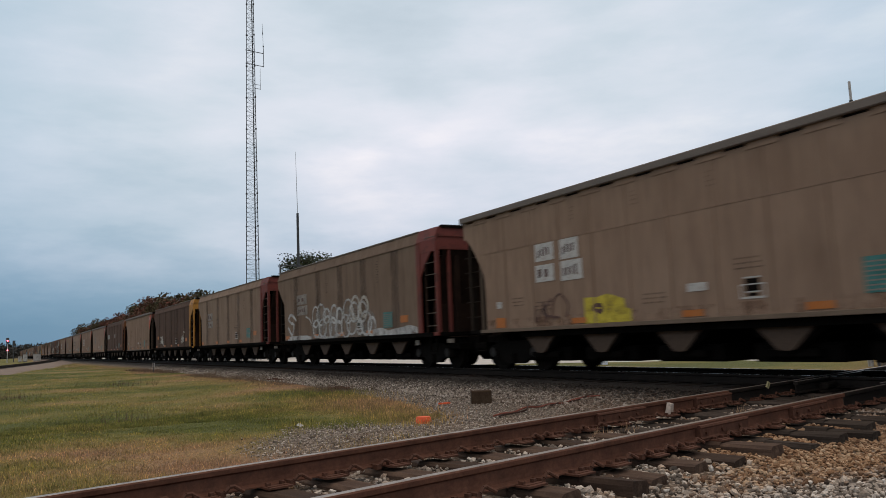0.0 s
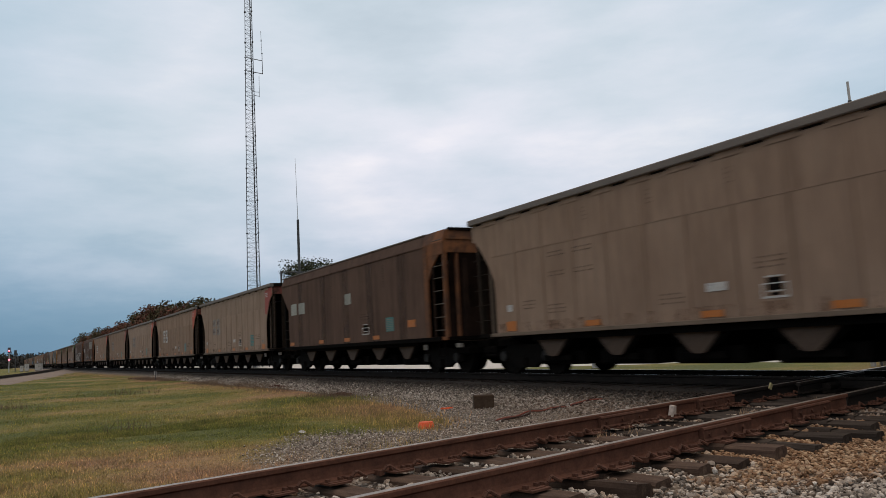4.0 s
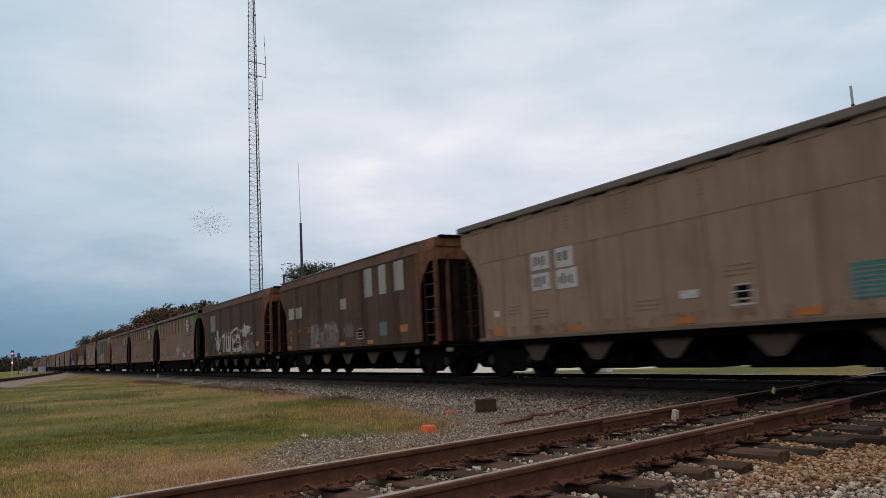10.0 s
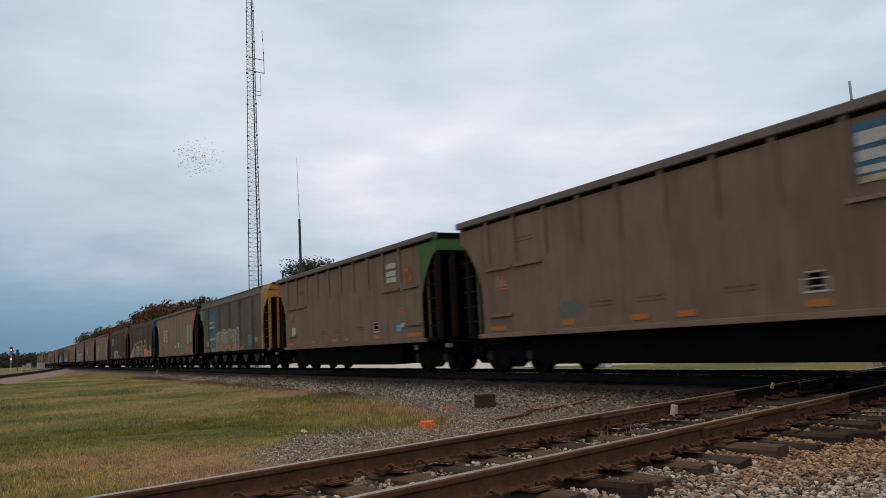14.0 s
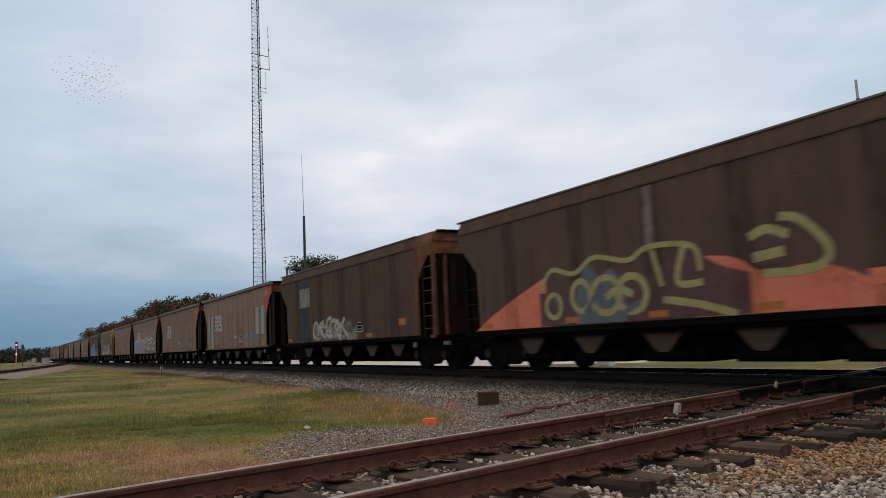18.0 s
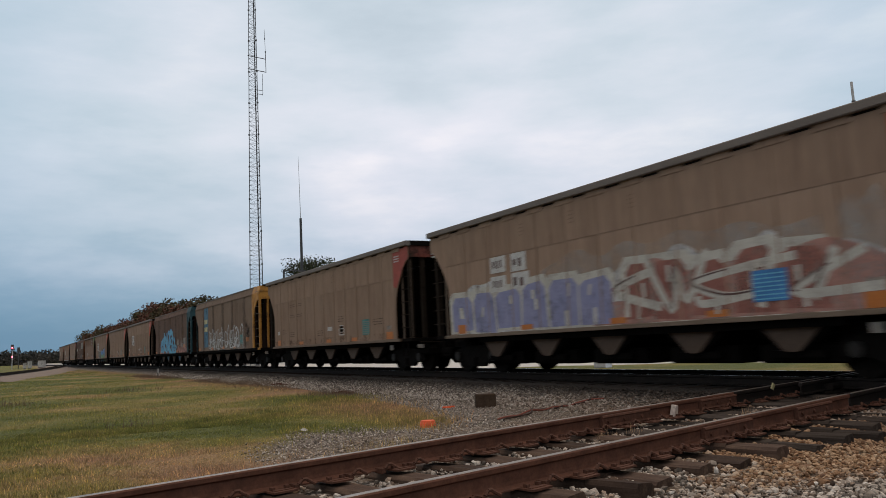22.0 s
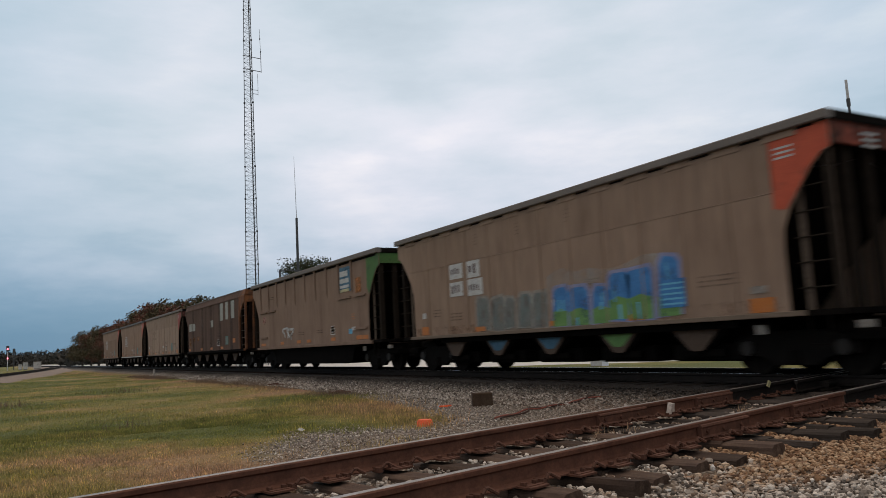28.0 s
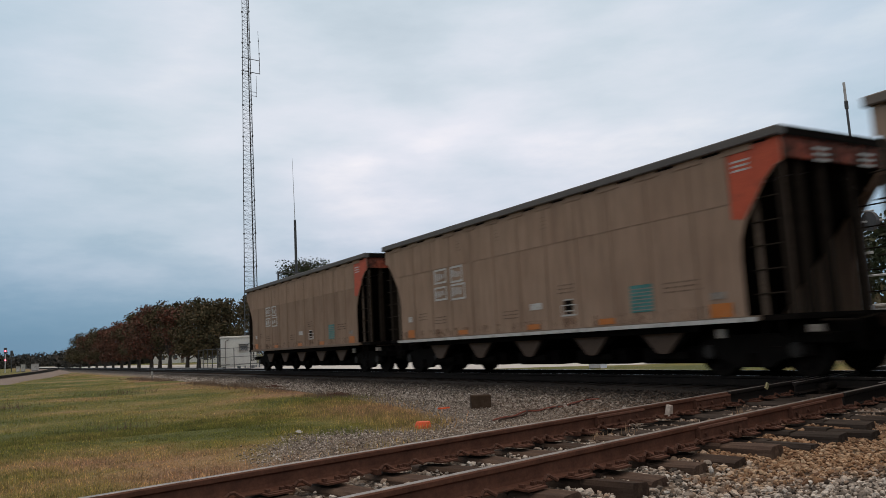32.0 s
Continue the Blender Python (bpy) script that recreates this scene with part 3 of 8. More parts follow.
    m3 = math_node(nt, "MULTIPLY", m3, math_node(nt, "MULTIPLY_ADD", y, 1.2, -1.2 * 2.4, True))
    m3 = math_node(nt, "MULTIPLY", m3, math_node(nt, "LESS_THAN", y, TY))
    m3 = math_node(nt, "MULTIPLY", m3, math_node(nt, "LESS_THAN", x, 4.0))
    mask = math_node(nt, "MAXIMUM", math_node(nt, "MAXIMUM", m1, m2), m3)
    # oily black ballast under the trains, with the train's shade painted in
    wide = math_node(nt, "MULTIPLY", math_node(nt, "MULTIPLY_ADD", x, 0.33, 0.33 * 10.5, True), -0.5)
    oil_shade = math_node(nt, "MULTIPLY_ADD", math_node(nt, "ADD", math_node(nt, "ADD", d1, wide), math_node(nt, "MULTIPLY", rag, 0.25)), -1.5, 1.5 * 2.70, True)
    gravel = mixrgb(nt, math_node(nt, "MULTIPLY", oil_shade, 0.95), gravel, (0.014, 0.011, 0.009))
    # the pale road beyond the train
    near = math_node(nt, "MULTIPLY_ADD", math_node(nt, "MULTIPLY_ADD", x, 1 / 12, 33 / 12, True), 6.5, 17.6)
    road = math_node(nt, "MULTIPLY", math_node(nt, "MULTIPLY", math_node(nt, "SUBTRACT", y, near), 3.0, None, True), math_node(nt, "MULTIPLY_ADD", y, -3.0, 3.0 * 29.5, True))
    mask = math_node(nt, "MINIMUM", mask, math_node(nt, "SUBTRACT", 1.0, road))
    col = mixrgb(nt, mask, grass, gravel)
    col = mixrgb(nt, road, col, mixrgb(nt, n_mid, (0.42, 0.41, 0.39), (0.52, 0.50, 0.47)))
    h = math_node(nt, "MULTIPLY_ADD", vor.outputs["Distance"], -1.0, math_node(nt, "MULTIPLY", n_fin, 0.8))
    finish(nt, bsdf, col, 0.92, 0.0, h, 0.8, 0.03)
    return m


ground = build_ground()

# rail section, foot at -0.172, head at 0
RAIL = [(-0.068, -0.172), (0.068, -0.172), (0.068, -0.162), (0.014, -0.146), (0.009, -0.12), (0.009, -0.055), (0.034, -0.040),
        (0.036, -0.010), (0.028, 0.0), (-0.028, 0.0), (-0.036, -0.010), (-0.034, -0.040), (-0.009, -0.055), (-0.009, -0.12), (-0.014, -0.146), (-0.068, -0.162)]
HEADTOP = [(-0.030, -0.004), (0.030, -0.004), (0.024, 0.003), (-0.024, 0.003)]


def rail(parent, length, at, bright, label, oily=False):
    ob = part("rail", lambda: Geo().prism(RAIL, "x", 0, length), RAIL_DARK if bright or oily else RAIL_RUST, parent, label, at, key=("rail", round(length, 3)))
    part("rail_head", lambda: Geo().prism(HEADTOP, "x", 0, length), RAIL_BRIGHT if bright else RAIL_TOP, ob, key=("head", round(length, 3), bright))
    return ob


def tie_geo(length, v=0):
    """A worn timber: corners rounded unevenly, ends split."""
    def make():
        r = random.Random(900 + v)
        g = Geo()
        n = 6
        for i in range(n):
            a, b = -length / 2 + length * i / n, -length / 2 + length * (i + 1) / n
            w = 0.115
            c = 0.028
            pts = [(-w, -0.35), (w, -0.35), (w, -0.178 - c), (w - c, -0.178), (-w + c, -0.178), (-w, -0.178 - c)]
            g.prism(pts, "y", a, b) if 0 < i < n - 1 else g.prism([(p + r.uniform(-0.012, 0.004) * (1 if p > 0 else -1), q + (r.uniform(-0.022, 0.0) if q > -0.3 else 0)) for p, q in pts], "y", a - (r.uniform(-0.03, 0.06) if i == 0 else 0), b + (r.uniform(-0.03, 0.06) if i else 0))
        return g
    return make


def base(name, label, category, kind="structure"):
    return tagged(new(name), label, category, kind=kind)


# the train's track
track_main = base("track_main", "main railway track with polished rail heads on dark ties", "railway track")
for y in (TY - 0.7525, TY + 0.7525):
    rail(track_main, 720.0, pose(-600, y, 0), True, "straight steel rail with a bright running edge")
for i in range(150):
    x = -72 + i * 0.54 + random.uniform(-0.03, 0.03)
    part("tie", tie_geo(2.6), TIE_MAIN, track_main, at=pose(x, TY + random.uniform(-0.05, 0.05), 0, 0, 0, random.uniform(-1.2, 1.2)), key="tie26")
far_ties = Geo()
for i in range(700):
    far_ties.box(-450 + i * 0.54 - 0.115, -450 + i * 0.54 + 0.115, TY - 1.3, TY + 1.3, -0.35, -0.178)
tagged(part("far_ties", far_ties, TIE_MAIN, track_main), kind="stuff")

# the crossing track in front: local x along D2, y across, origin at the point of the centre line nearest the camera
track_cross = base("track_cross", "rusty railway track crossing in front on weathered wooden ties", "railway track")
M2 = Matrix.Translation(N2 * C2M) @ pose(0, 0, 0, 0, 0, 102.03)
track_cross.matrix_basis = M2
S_X = (TY - (N2 * C2M).y) / D2.y            # where its centre line meets the main track
for side, y in (("front", -0.751), ("back", 0.751)):
    rail(track_cross, 60.0, pose(-50.0, y, 0), False, "rust-brown steel rail with a worn head")
    rail(track_cross, 40.0, pose(10.06, y, 0), False, "grease-blackened steel rail at the crossing", True)

for i in range(64):
    s = 4.60 - 46 * 0.54 + i * 0.54 + random.uniform(-0.07, 0.07)
    L = random.uniform(2.5, 2.75)
    v = i % 5
    part("tie", tie_geo(2.6, v), TIE if s < 7.1 else TIE_OILY, track_cross, at=pose(s, (-0.22 if 7.2 < s < 9.6 else 0.06) + random.uniform(-0.16, 0.12), random.uniform(-0.045, 0.002), random.uniform(-1.2, 1.2), random.uniform(-2, 2), random.uniform(-4, 4)), key=("tie26", v))


# ---- the train ----
PITCH = 16.15
YN = -1.602                                  # outer face of a car's near side, in its own space


def arc_side(x0, x1):
    """Outline of a side sheet in x and z, with its ends cut out in a curve."""
    def end(s):
        pts = [(0.0, 3.93), (0.0, 3.50), (0.14, 3.46), (0.34, 3.28), (0.60, 2.94), (0.82, 2.62), (0.93, 2.35), (0.96, 2.0), (0.96, 1.04)]
        return [(x0 + u, v) if s else (x1 - u, v) for u, v in pts]
    return end(True) + end(False)[::-1]


def chamfer_side(x0, x1, top):
    left = [(0.0, top), (0.0, 3.45), (0.85, 2.62), (0.93, 1.04)]
    right = [(13.36, 1.04), (13.36, top)]
    return [(x0 + u, v) for u, v in left] + right


def truck(car, x, name="truck"):
    t = part(name, lambda: Geo().box(-0.22, 0.22, -1.05, 1.05, 0.42, 0.68).box(-0.45, 0.45, -0.25, 0.25, 0.60, 0.80), BLACK, car, at=pose(x, 0, 0), key="bolster")
    frame_pts = [(-1.15, 0.36), (-1.15, 0.60), (-0.80, 0.68), (-0.45, 0.74), (0.45, 0.74), (0.80, 0.68), (1.15, 0.60), (1.15, 0.36), (0.78, 0.34), (0.58, 0.30), (0.36, 0.17), (-0.36, 0.17), (-0.58, 0.30), (-0.78, 0.34)]
    for s in (-1, 1):
        part("side_frame", lambda: Geo().prism(frame_pts, "y", -0.07, 0.07), TRUCKM, t, at=pose(0, s * 1.0, 0), key="sideframe")
        for dx in (-0.89, 0.89):
            part("axle_cap", lambda: Geo().tube((0, -0.09, 0), (0, 0.09, 0), 0.13, 10), CAPM, t, at=pose(dx, s * 1.05, 0.457), key="axlecap")
        part("spring", lambda: Geo().tube((0, 0, 0.2), (0, 0, 0.42), 0.12, 8), NEAR_BLACK, t, at=pose(0, s * 1.03, 0), key="spring")
    for dx in (-0.89, 0.89):
        w = part("wheelset", wheel_geo, WHEEL, t, at=pose(dx, 0, 0.457), key="wheelset", smooth=False)
        WHEELS[dx > 0].append(w)
    return t


WHEELS = {True: [], False: []}


def wheel_geo():
    g = Geo().tube((0, -0.9, 0), (0, 0.9, 0), 0.085, 10)
    for s in (-1, 1):
        g.tube((0, s * 0.70, 0), (0, s * 0.83, 0), 0.455, 28)
        g.tube((0, s * 0.672, 0), (0, s * 0.702, 0), 0.485, 28)
        g.tube((0, s * 0.83, 0), (0, s * 0.845, 0), 0.36, 20, 0.30)
        g.tube((0, s * 0.83, 0), (0, s * 0.90, 0), 0.14, 12)
    return g


def v_bay(w=0.56, zt=0.92, zb=0.50):
    return [(-w, zt), (w, zt), (w - 0.05, zt - 0.08), (0.22, zb + 0.08), (0.15, zb + 0.02), (0.06, zb), (-0.06, zb), (-0.15, zb + 0.02), (-0.22, zb + 0.08), (-w + 0.05, zt - 0.08)]


def under(car, bays, paint):
    part("center_sill", lambda: Geo().box(-0.35, 15.0, -0.30, 0.30, 0.62, 1.02, 0.03), BLACK, car, key="csill")
    for x in (-0.62, 15.28):
        part("coupler", lambda: Geo().box(-0.35, 0.25, -0.09, 0.09, 0.76, 0.95, 0.02).box(-0.22, 0.12, -0.17, 0.17, 0.72, 1.0, 0.04), ENDPL, car, at=pose(x, 0, 0, 0, 0, 0 if x < 1 else 180), key="coupler")
    for x in (-0.10, 14.62):
        part("draft_gear", lambda: Geo().box(-0.42, 0.42, -0.62, 0.62, 0.40, 0.92, 0.05).box(-0.30, 0.30, -1.15, 1.15, 0.55, 0.72, 0.03), BLACK, car, at=pose(x, 0, 0), key="draftgear")
    if bays:
        for i, x in enumerate((2.78, 4.92, 7.10, 9.38, 11.46)):
            for s in (-1, 1):
                part("hopper_bay", lambda: Geo().prism(v_bay(0.60, 0.92, 0.44), "y", -0.02, 0.02), paint, car, at=pose(x, s * 1.30, 0), key="bay")
            part("hopper_chute", lambda: Geo().prism(v_bay(0.98, 1.04, 0.40), "y", -1.26, 1.26), BLACK, car, at=pose(x, 0, 0), key="chute")
            part("outlet_gate", lambda: Geo().box(-0.80, 0.80, -1.05, 1.05, 0.24, 0.56, 0.04).box(-0.5, 0.5, -1.2, 1.2, 0.34, 0.46), BLACK, car, at=pose(x, 0, 0), key="gate")
    else:
        part("tub_floor", lambda: Geo().prism([(2.6, 1.04), (2.9, 0.36), (3.3, 0.26), (11.3, 0.26), (11.8, 0.36), (12.1, 1.04)], "y", -1.42, 1.42), BLACK, car, key="tub")
    for s in (-1, 1):
        # added black strip for the shade between the sill and the bays
        part("lower_flange", lambda: Geo().box(2.2, 12.5, -0.03, 0.03, 0.83, 0.945), BLACK, car, at=pose(0, s * 1.42, 0), key="sillshade")
    for x in (0.55, 14.12):
        for s in (-1, 1):
            part("sill_step", lambda: Geo().box(-0.18, -0.16, -0.02, 0.02, 0.52, 1.0).box(0.16, 0.18, -0.02, 0.02, 0.52, 1.0).box(-0.18, 0.18, -0.03, 0.03, 0.50, 0.53), NEAR_BLACK, car, at=pose(x, s * 1.52, 0), key="sillstep")
    for x, d in ((-0.30, -1), (14.95, 1)):
        part("air_hose", lambda: Geo().pipe([(0, -0.35, 0.80), (0.12, -0.33, 0.62), (0.24, -0.27, 0.50), (0.36, -0.20, 0.46)], 0.026, 6), BLACK, car, at=pose(x, 0, 0, 0, 0, 0 if d > 0 else 180), key="airhose")
        part("uncoupling_lever", lambda: Geo().pipe([(0, -1.45, 0.92), (0, -0.5, 0.90), (0.10, -0.12, 0.98)], 0.018, 6), POSTM, car, at=pose(x, 0, 0, 0, 0, 0 if d > 0 else 180), key="unlever")
    part("valve_plate", lambda: Geo().box(-0.10, 0.10, -0.02, 0.02, 0.70, 0.86, 0.004), GREY_P, car, "small pale plate under the sill", at=pose(13.0, -1.46, 0), key="vplate")
    part("end_bracket", lambda: Geo().box(-0.12, 0.12, -0.05, 0.05, 0.74, 0.86, 0.01), GREY_P, car, "pale bracket on the end sill", at=pose(14.72, -1.30, 0), key="ebracket")
    truck(car, 1.36)
    truck(car, 13.30)


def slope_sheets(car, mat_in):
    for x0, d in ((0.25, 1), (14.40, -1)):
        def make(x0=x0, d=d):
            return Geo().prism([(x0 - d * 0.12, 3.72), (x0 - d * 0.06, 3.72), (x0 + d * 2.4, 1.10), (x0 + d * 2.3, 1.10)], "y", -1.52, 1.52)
        # the sheet's near-black colour includes the shade of the hollow end
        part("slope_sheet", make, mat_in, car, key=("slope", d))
        part("end_platform", lambda x0=x0, d=d: Geo().box(min(x0 - d * 0.2, x0 + d * 2.2), max(x0 - d * 0.2, x0 + d * 2.2), -1.55, 1.55, 0.96, 1.05), NEAR_BLACK, car, key=("platform", d))


def coal_load(car, seed):
    rnd = random.Random(seed)
    nx, ny = 44, 7
    verts, faces = [], []
    for i in range(nx + 1):
        for j in range(ny + 1):
            x, y = 0.35 + 13.95 * i / nx, -1.48 + 2.96 * j / ny
            e = min(j, ny - j) / 3.5
            z = 3.70 + 0.30 * min(1, e * 1.2) + 0.16 * noise.noise((x * 0.6 + seed * 7.7, y, seed)) + rnd.uniform(-0.03, 0.03)
            z -= 0.5 * (1 - smooth(0, 1.2, min(i, nx - i) / 3))
            verts.append((x, y, z))
    for i in range(nx):
        for j in range(ny):
            a = i * (ny + 1) + j
            faces.append((a, a + 1, a + ny + 2, a + ny + 1))
    part("coal_load", Geo().add(verts, faces), COAL, car, "heap of black coal inside")


def decal(car, x0, x1, z0, z1, material, name="stencil_panel", t=0.006, label=""):
    return part(name, lambda: Geo().box(0, x1 - x0, -t, 0.001, 0, z1 - z0), material, car, label, at=pose(x0, YN - 0.004, z0), key=("decal", round(x1 - x0, 2), round(z1 - z0, 2), t))


def reflectors(car, xs, z=1.10, h=0.10, w=0.42):
    for x in xs:
        decal(car, x, x + w, z, z + h, REFL, "reflector", 0.008)


def rungs(car, x0, x1, y, zs, metal=None):
    for z in zs:
        part("rung", lambda: Geo().tube((x0, 0, 0), (x1, 0, 0), 0.014, 6), metal or POSTM, car, at=pose(0, y, z), key=("rung", x0, x1))


def car_a(paint, endp, label):
    """Bottom-dump coal hopper with curved end cut-outs and a bracketed top chord."""
    car = tagged(new("coal_hopper_car"), label, "railway wagon", "freight train cars")
    L = 14.65
    chord = CHORD if "last" in label or "pale sill" in label else CHORD2
    for s in (-1, 1):
        part("side_sheet", lambda: Geo().prism(arc_side(0, L), "y", -0.012, 0.012), paint, car, at=pose(0, s * 1.588, 0), key=("sideA", s))
        part("upper_panel", lambda: Geo().prism([(0.9, 3.0), (13.6, 2.98), (13.6, 3.9), (0.9, 3.9)], "y", -0.004, 0.004), paint, car, at=pose(0, s * 1.6025, 0), key=("upperA", s))
        part("top_chord", lambda: Geo().box(-0.05, L + 0.05, -0.10, 0.08, 3.93, 4.085, 0.018), chord, car, at=pose(0, s * 1.60, 0), key=("chordA", s))
        part("side_sill", lambda: Geo().box(0.70, 13.95, -0.035, 0.03, 0.965, 1.05, 0.008), SILLM, car, at=pose(0, s * 1.60, 0), key=("sillA", s))
        # black strip stands in for the shade below the overhanging chord
        part("chord_recess", lambda: Geo().box(0.2, L - 0.2, -0.006, 0.006, 3.895, 3.935), NEAR_BLACK, car, at=pose(0, s * 1.604, 0), key=("chordshadeA", s))
        part("sill_rust", lambda: Geo().box(0.97, 13.66, -0.002, 0.002, 1.055, 1.28), SILLRUST, car, "rust bleeding up from the sill", at=pose(0, s * 1.6035, 0), key=("sillrust", s))
        part("lap_seam", lambda: Geo().box(0.9, 13.6, -0.004, 0.004, 2.982, 2.994), paint, car, at=pose(0, s * 1.604, 0), key=("lapA", s))
        for i in range(13 if s < 0 else 0):
            part("chord_bracket", lambda: Geo().box(-0.30, 0.30, -0.012, 0.012, 3.82, 3.935), paint, car, at=pose(0.85 + i * 1.08, s * 1.612, 0), key=("bracket", s))
        for i in range(11 if s < 0 else 0):
            part("weld_seam", lambda: Geo().box(-0.016, 0.016, -0.011, 0.011, 1.06, 3.86), paint, car, at=pose(1.9 + i * 1.08, s * 1.606, 0), key=("seam", s))
        # the painted corner above each cut-out
        corner = [(13.58, 3.92), (13.58, 2.72), (13.80, 2.66), (14.05, 2.97), (14.31, 3.30), (14.50, 3.47), (14.648, 3.51), (14.648, 3.92)]
        part("painted_corner", lambda: Geo().prism(corner, "y", -0.004, 0.004), endp, car, at=pose(0, s * 1.6025, 0), key=("cornerA", s))
        for z in (3.66, 3.58, 3.50):
            if s < 0:
                part("stencil_bar", lambda: Geo().box(13.68, 14.02, -0.004, 0.0, 0, 0.035), WHITE_P, car, at=pose(0, -1.6068, z, 0, 0, 0), key="cornerbar")
        for x in (14.28, 0.30):
            rungs(car, x - 0.44, x + 0.26, s * 1.50, (1.4, 1.8, 2.2, 2.6, 3.0))
            for dx in (-0.30, 0.24) if x > 1 else (-0.22, 0.30):
                part("ladder_stile", lambda: Geo().box(-0.055, 0.055, -0.012, 0.012, 1.05, 3.5).box(-0.055, -0.035, -0.012, 0.06, 1.05, 3.5), STILEM, car, "dusty brown ladder stile", at=pose(x + dx, s * 1.475, 0), key="stileA")
    for x, d in ((14.62, 1), (0.03, -1)):
        part("end_cap", lambda: Geo().box(-0.03, 0.03, -1.58, 1.58, 3.58, 3.93), endp if d > 0 else paint, car, at=pose(x, 0, 0), key="endcap")
        part("end_grime", lambda: Geo().box(-0.034, 0.034, -1.57, 1.57, 3.575, 3.92), SOOT, car, "soot along the end panel", at=pose(x, 0, 0), key="endsoot")
        part("end_chord", lambda: Geo().box(-0.07, 0.07, -1.66, 1.66, 3.93, 4.09), NEAR_BLACK, car, at=pose(x, 0, 0), key="endchord")
        for y in (-1.46, -1.02, -0.42, 0.42):
            part("end_post", lambda: Geo().box(-0.05, 0.05, -0.07, 0.07, 1.05, 3.60), POSTM, car, at=pose(x - d * 0.12, y, 0), key="endpost")
        if d > 0:
            for y in (-0.75, 0.55):
                for z in (3.76, 3.66, 3.56):
                    part("stencil_bar", lambda: Geo().box(0, 0.004, 0, 0.42, 0, 0.045), WHITE_P, car, at=pose(14.652, y, z), key="endbar")
    slope_sheets(car, NEAR_BLACK)
    under(car, True, BAYM)
    return car


def car_b(paint, endp, label):
    """Older steel hopper with a canted top band and a painted end frame with ladders."""
    car = tagged(new("coal_hopper_car"), label, "railway wagon", "freight train cars")
    L = 14.60
    for s in (-1, 1):
        part("side_sheet", lambda: Geo().prism(chamfer_side(0, L, 3.75), "y", -0.012, 0.012), paint, car, at=pose(0, s * 1.588, 0), key=("sideB", s))
        part("top_band", lambda s=s: Geo().prism([(s * 1.60, 3.75), (s * 1.47, 4.13), (s * 1.43, 4.11), (s * 1.56, 3.74)], "x", -0.05, 14.5), paint, car, key=("bandB", s))
        part("band_end", lambda s=s: Geo().prism([(s * 1.606, 3.75), (s * 1.476, 4.134), (s * 1.44, 4.12), (s * 1.57, 3.74)], "x", 13.36, 14.52), endp, car, key=("bandendB", s))
        part("top_lip", lambda s=s: Geo().box(-0.22, 13.36, s * 1.46 - 0.05, s * 1.46 + 0.05, 4.10, 4.145, 0.01), CHORD2, car, key=("lipB", s))
        part("drip_rail", lambda: Geo().box(0.0, 13.4, -0.02, 0.02, 3.73, 3.77), paint, car, at=pose(0, s * 1.61, 0), key="drip")
        part("side_sill", lambda: Geo().box(0.8, 14.3, -0.05, 0.05, 0.93, 1.06, 0.01), BLACK, car, at=pose(0, s * 1.59, 0), key="sillB")
        for x in (2.34, 4.97, 7.25, 9.50, 11.88):
            part("side_post", lambda: Geo().box(-0.045, 0.045, -0.006, 0.006, 1.06, 3.73), paint, car, at=pose(x, s * 1.602, 0), key="postB")
            part("rust_band", lambda: Geo().box(-0.27, 0.27, -0.0015, 0.0015, 1.06, 3.73), DARKBAND, car, "dark rusty streak along a side post", at=pose(x + 0.1 * math.sin(x * 9), s * 1.6105, 0), key="bandpostB")
        part("frame_column", lambda: Geo().box(13.37, 13.60, -0.03, 0.03, 1.0, 3.78, 0.01), endp, car, at=pose(0, s * 1.585, 0), key="colB")
        part("corner_post", lambda: Geo().box(14.44, 14.56, -0.05, 0.05, 1.0, 3.5, 0.01), endp, car, at=pose(0, s * 1.53, 0), key="cornB")
        part("gusset", lambda: Geo().prism([(13.60, 2.72), (13.60, 3.45), (14.30, 3.45), (13.86, 3.08)], "y", -0.02, 0.02), endp, car, at=pose(0, s * 1.575, 0), key="gussB")
        part("end_post", lambda: Geo().box(14.42, 14.52, -0.04, 0.04, 1.05, 3.6), endp, car, at=pose(0, s * 1.12, 0), key="epB2")
        part("frame_header", lambda: Geo().box(13.60, 14.56, -0.03, 0.03, 3.42, 3.78), endp, car, at=pose(0, s * 1.575, 0), key="headB")
        rungs(car, 13.86, 14.48, s * 1.57, (1.25, 1.62, 2.0, 2.38, 2.75, 3.1, 3.5, 3.85), RUNGM)
        part("ladder_stile", lambda: Geo().box(13.84, 13.90, -0.025, 0.025, 1.0, 3.2), ENDPL, car, at=pose(0, s * 1.56, 0), key="stileB")
        part("end_sill", lambda: Geo().box(13.37, 14.56, -0.04, 0.04, 0.96, 1.06, 0.01), endp, car, at=pose(0, s * 1.57, 0), key="esillB")
    part("end_header", lambda: Geo().prism([(-1.57, 3.46), (1.57, 3.46), (1.58, 3.76), (1.46, 4.12), (-1.46, 4.12), (-1.58, 3.76)], "x", 14.49, 14.555), endp, car, key="ehB")
    part("end_chord", lambda: Geo().box(14.44, 14.62, -1.38, 1.38, 4.10, 4.18), NEAR_BLACK, car, key="ecB")
    part("end_bulkhead", lambda: Geo().prism([(14.46, 3.48), (14.52, 3.48), (13.86, 1.9), (13.86, 1.05), (13.78, 1.05), (13.78, 1.9)], "y", -1.30, 1.30), ENDPL, car, "grimy sloping end sheet", key="bulkB")
    part("roof_corner", lambda: Geo().box(13.36, 14.60, -1.50, 1.50, 3.84, 3.93), endp, car, key="rcB")
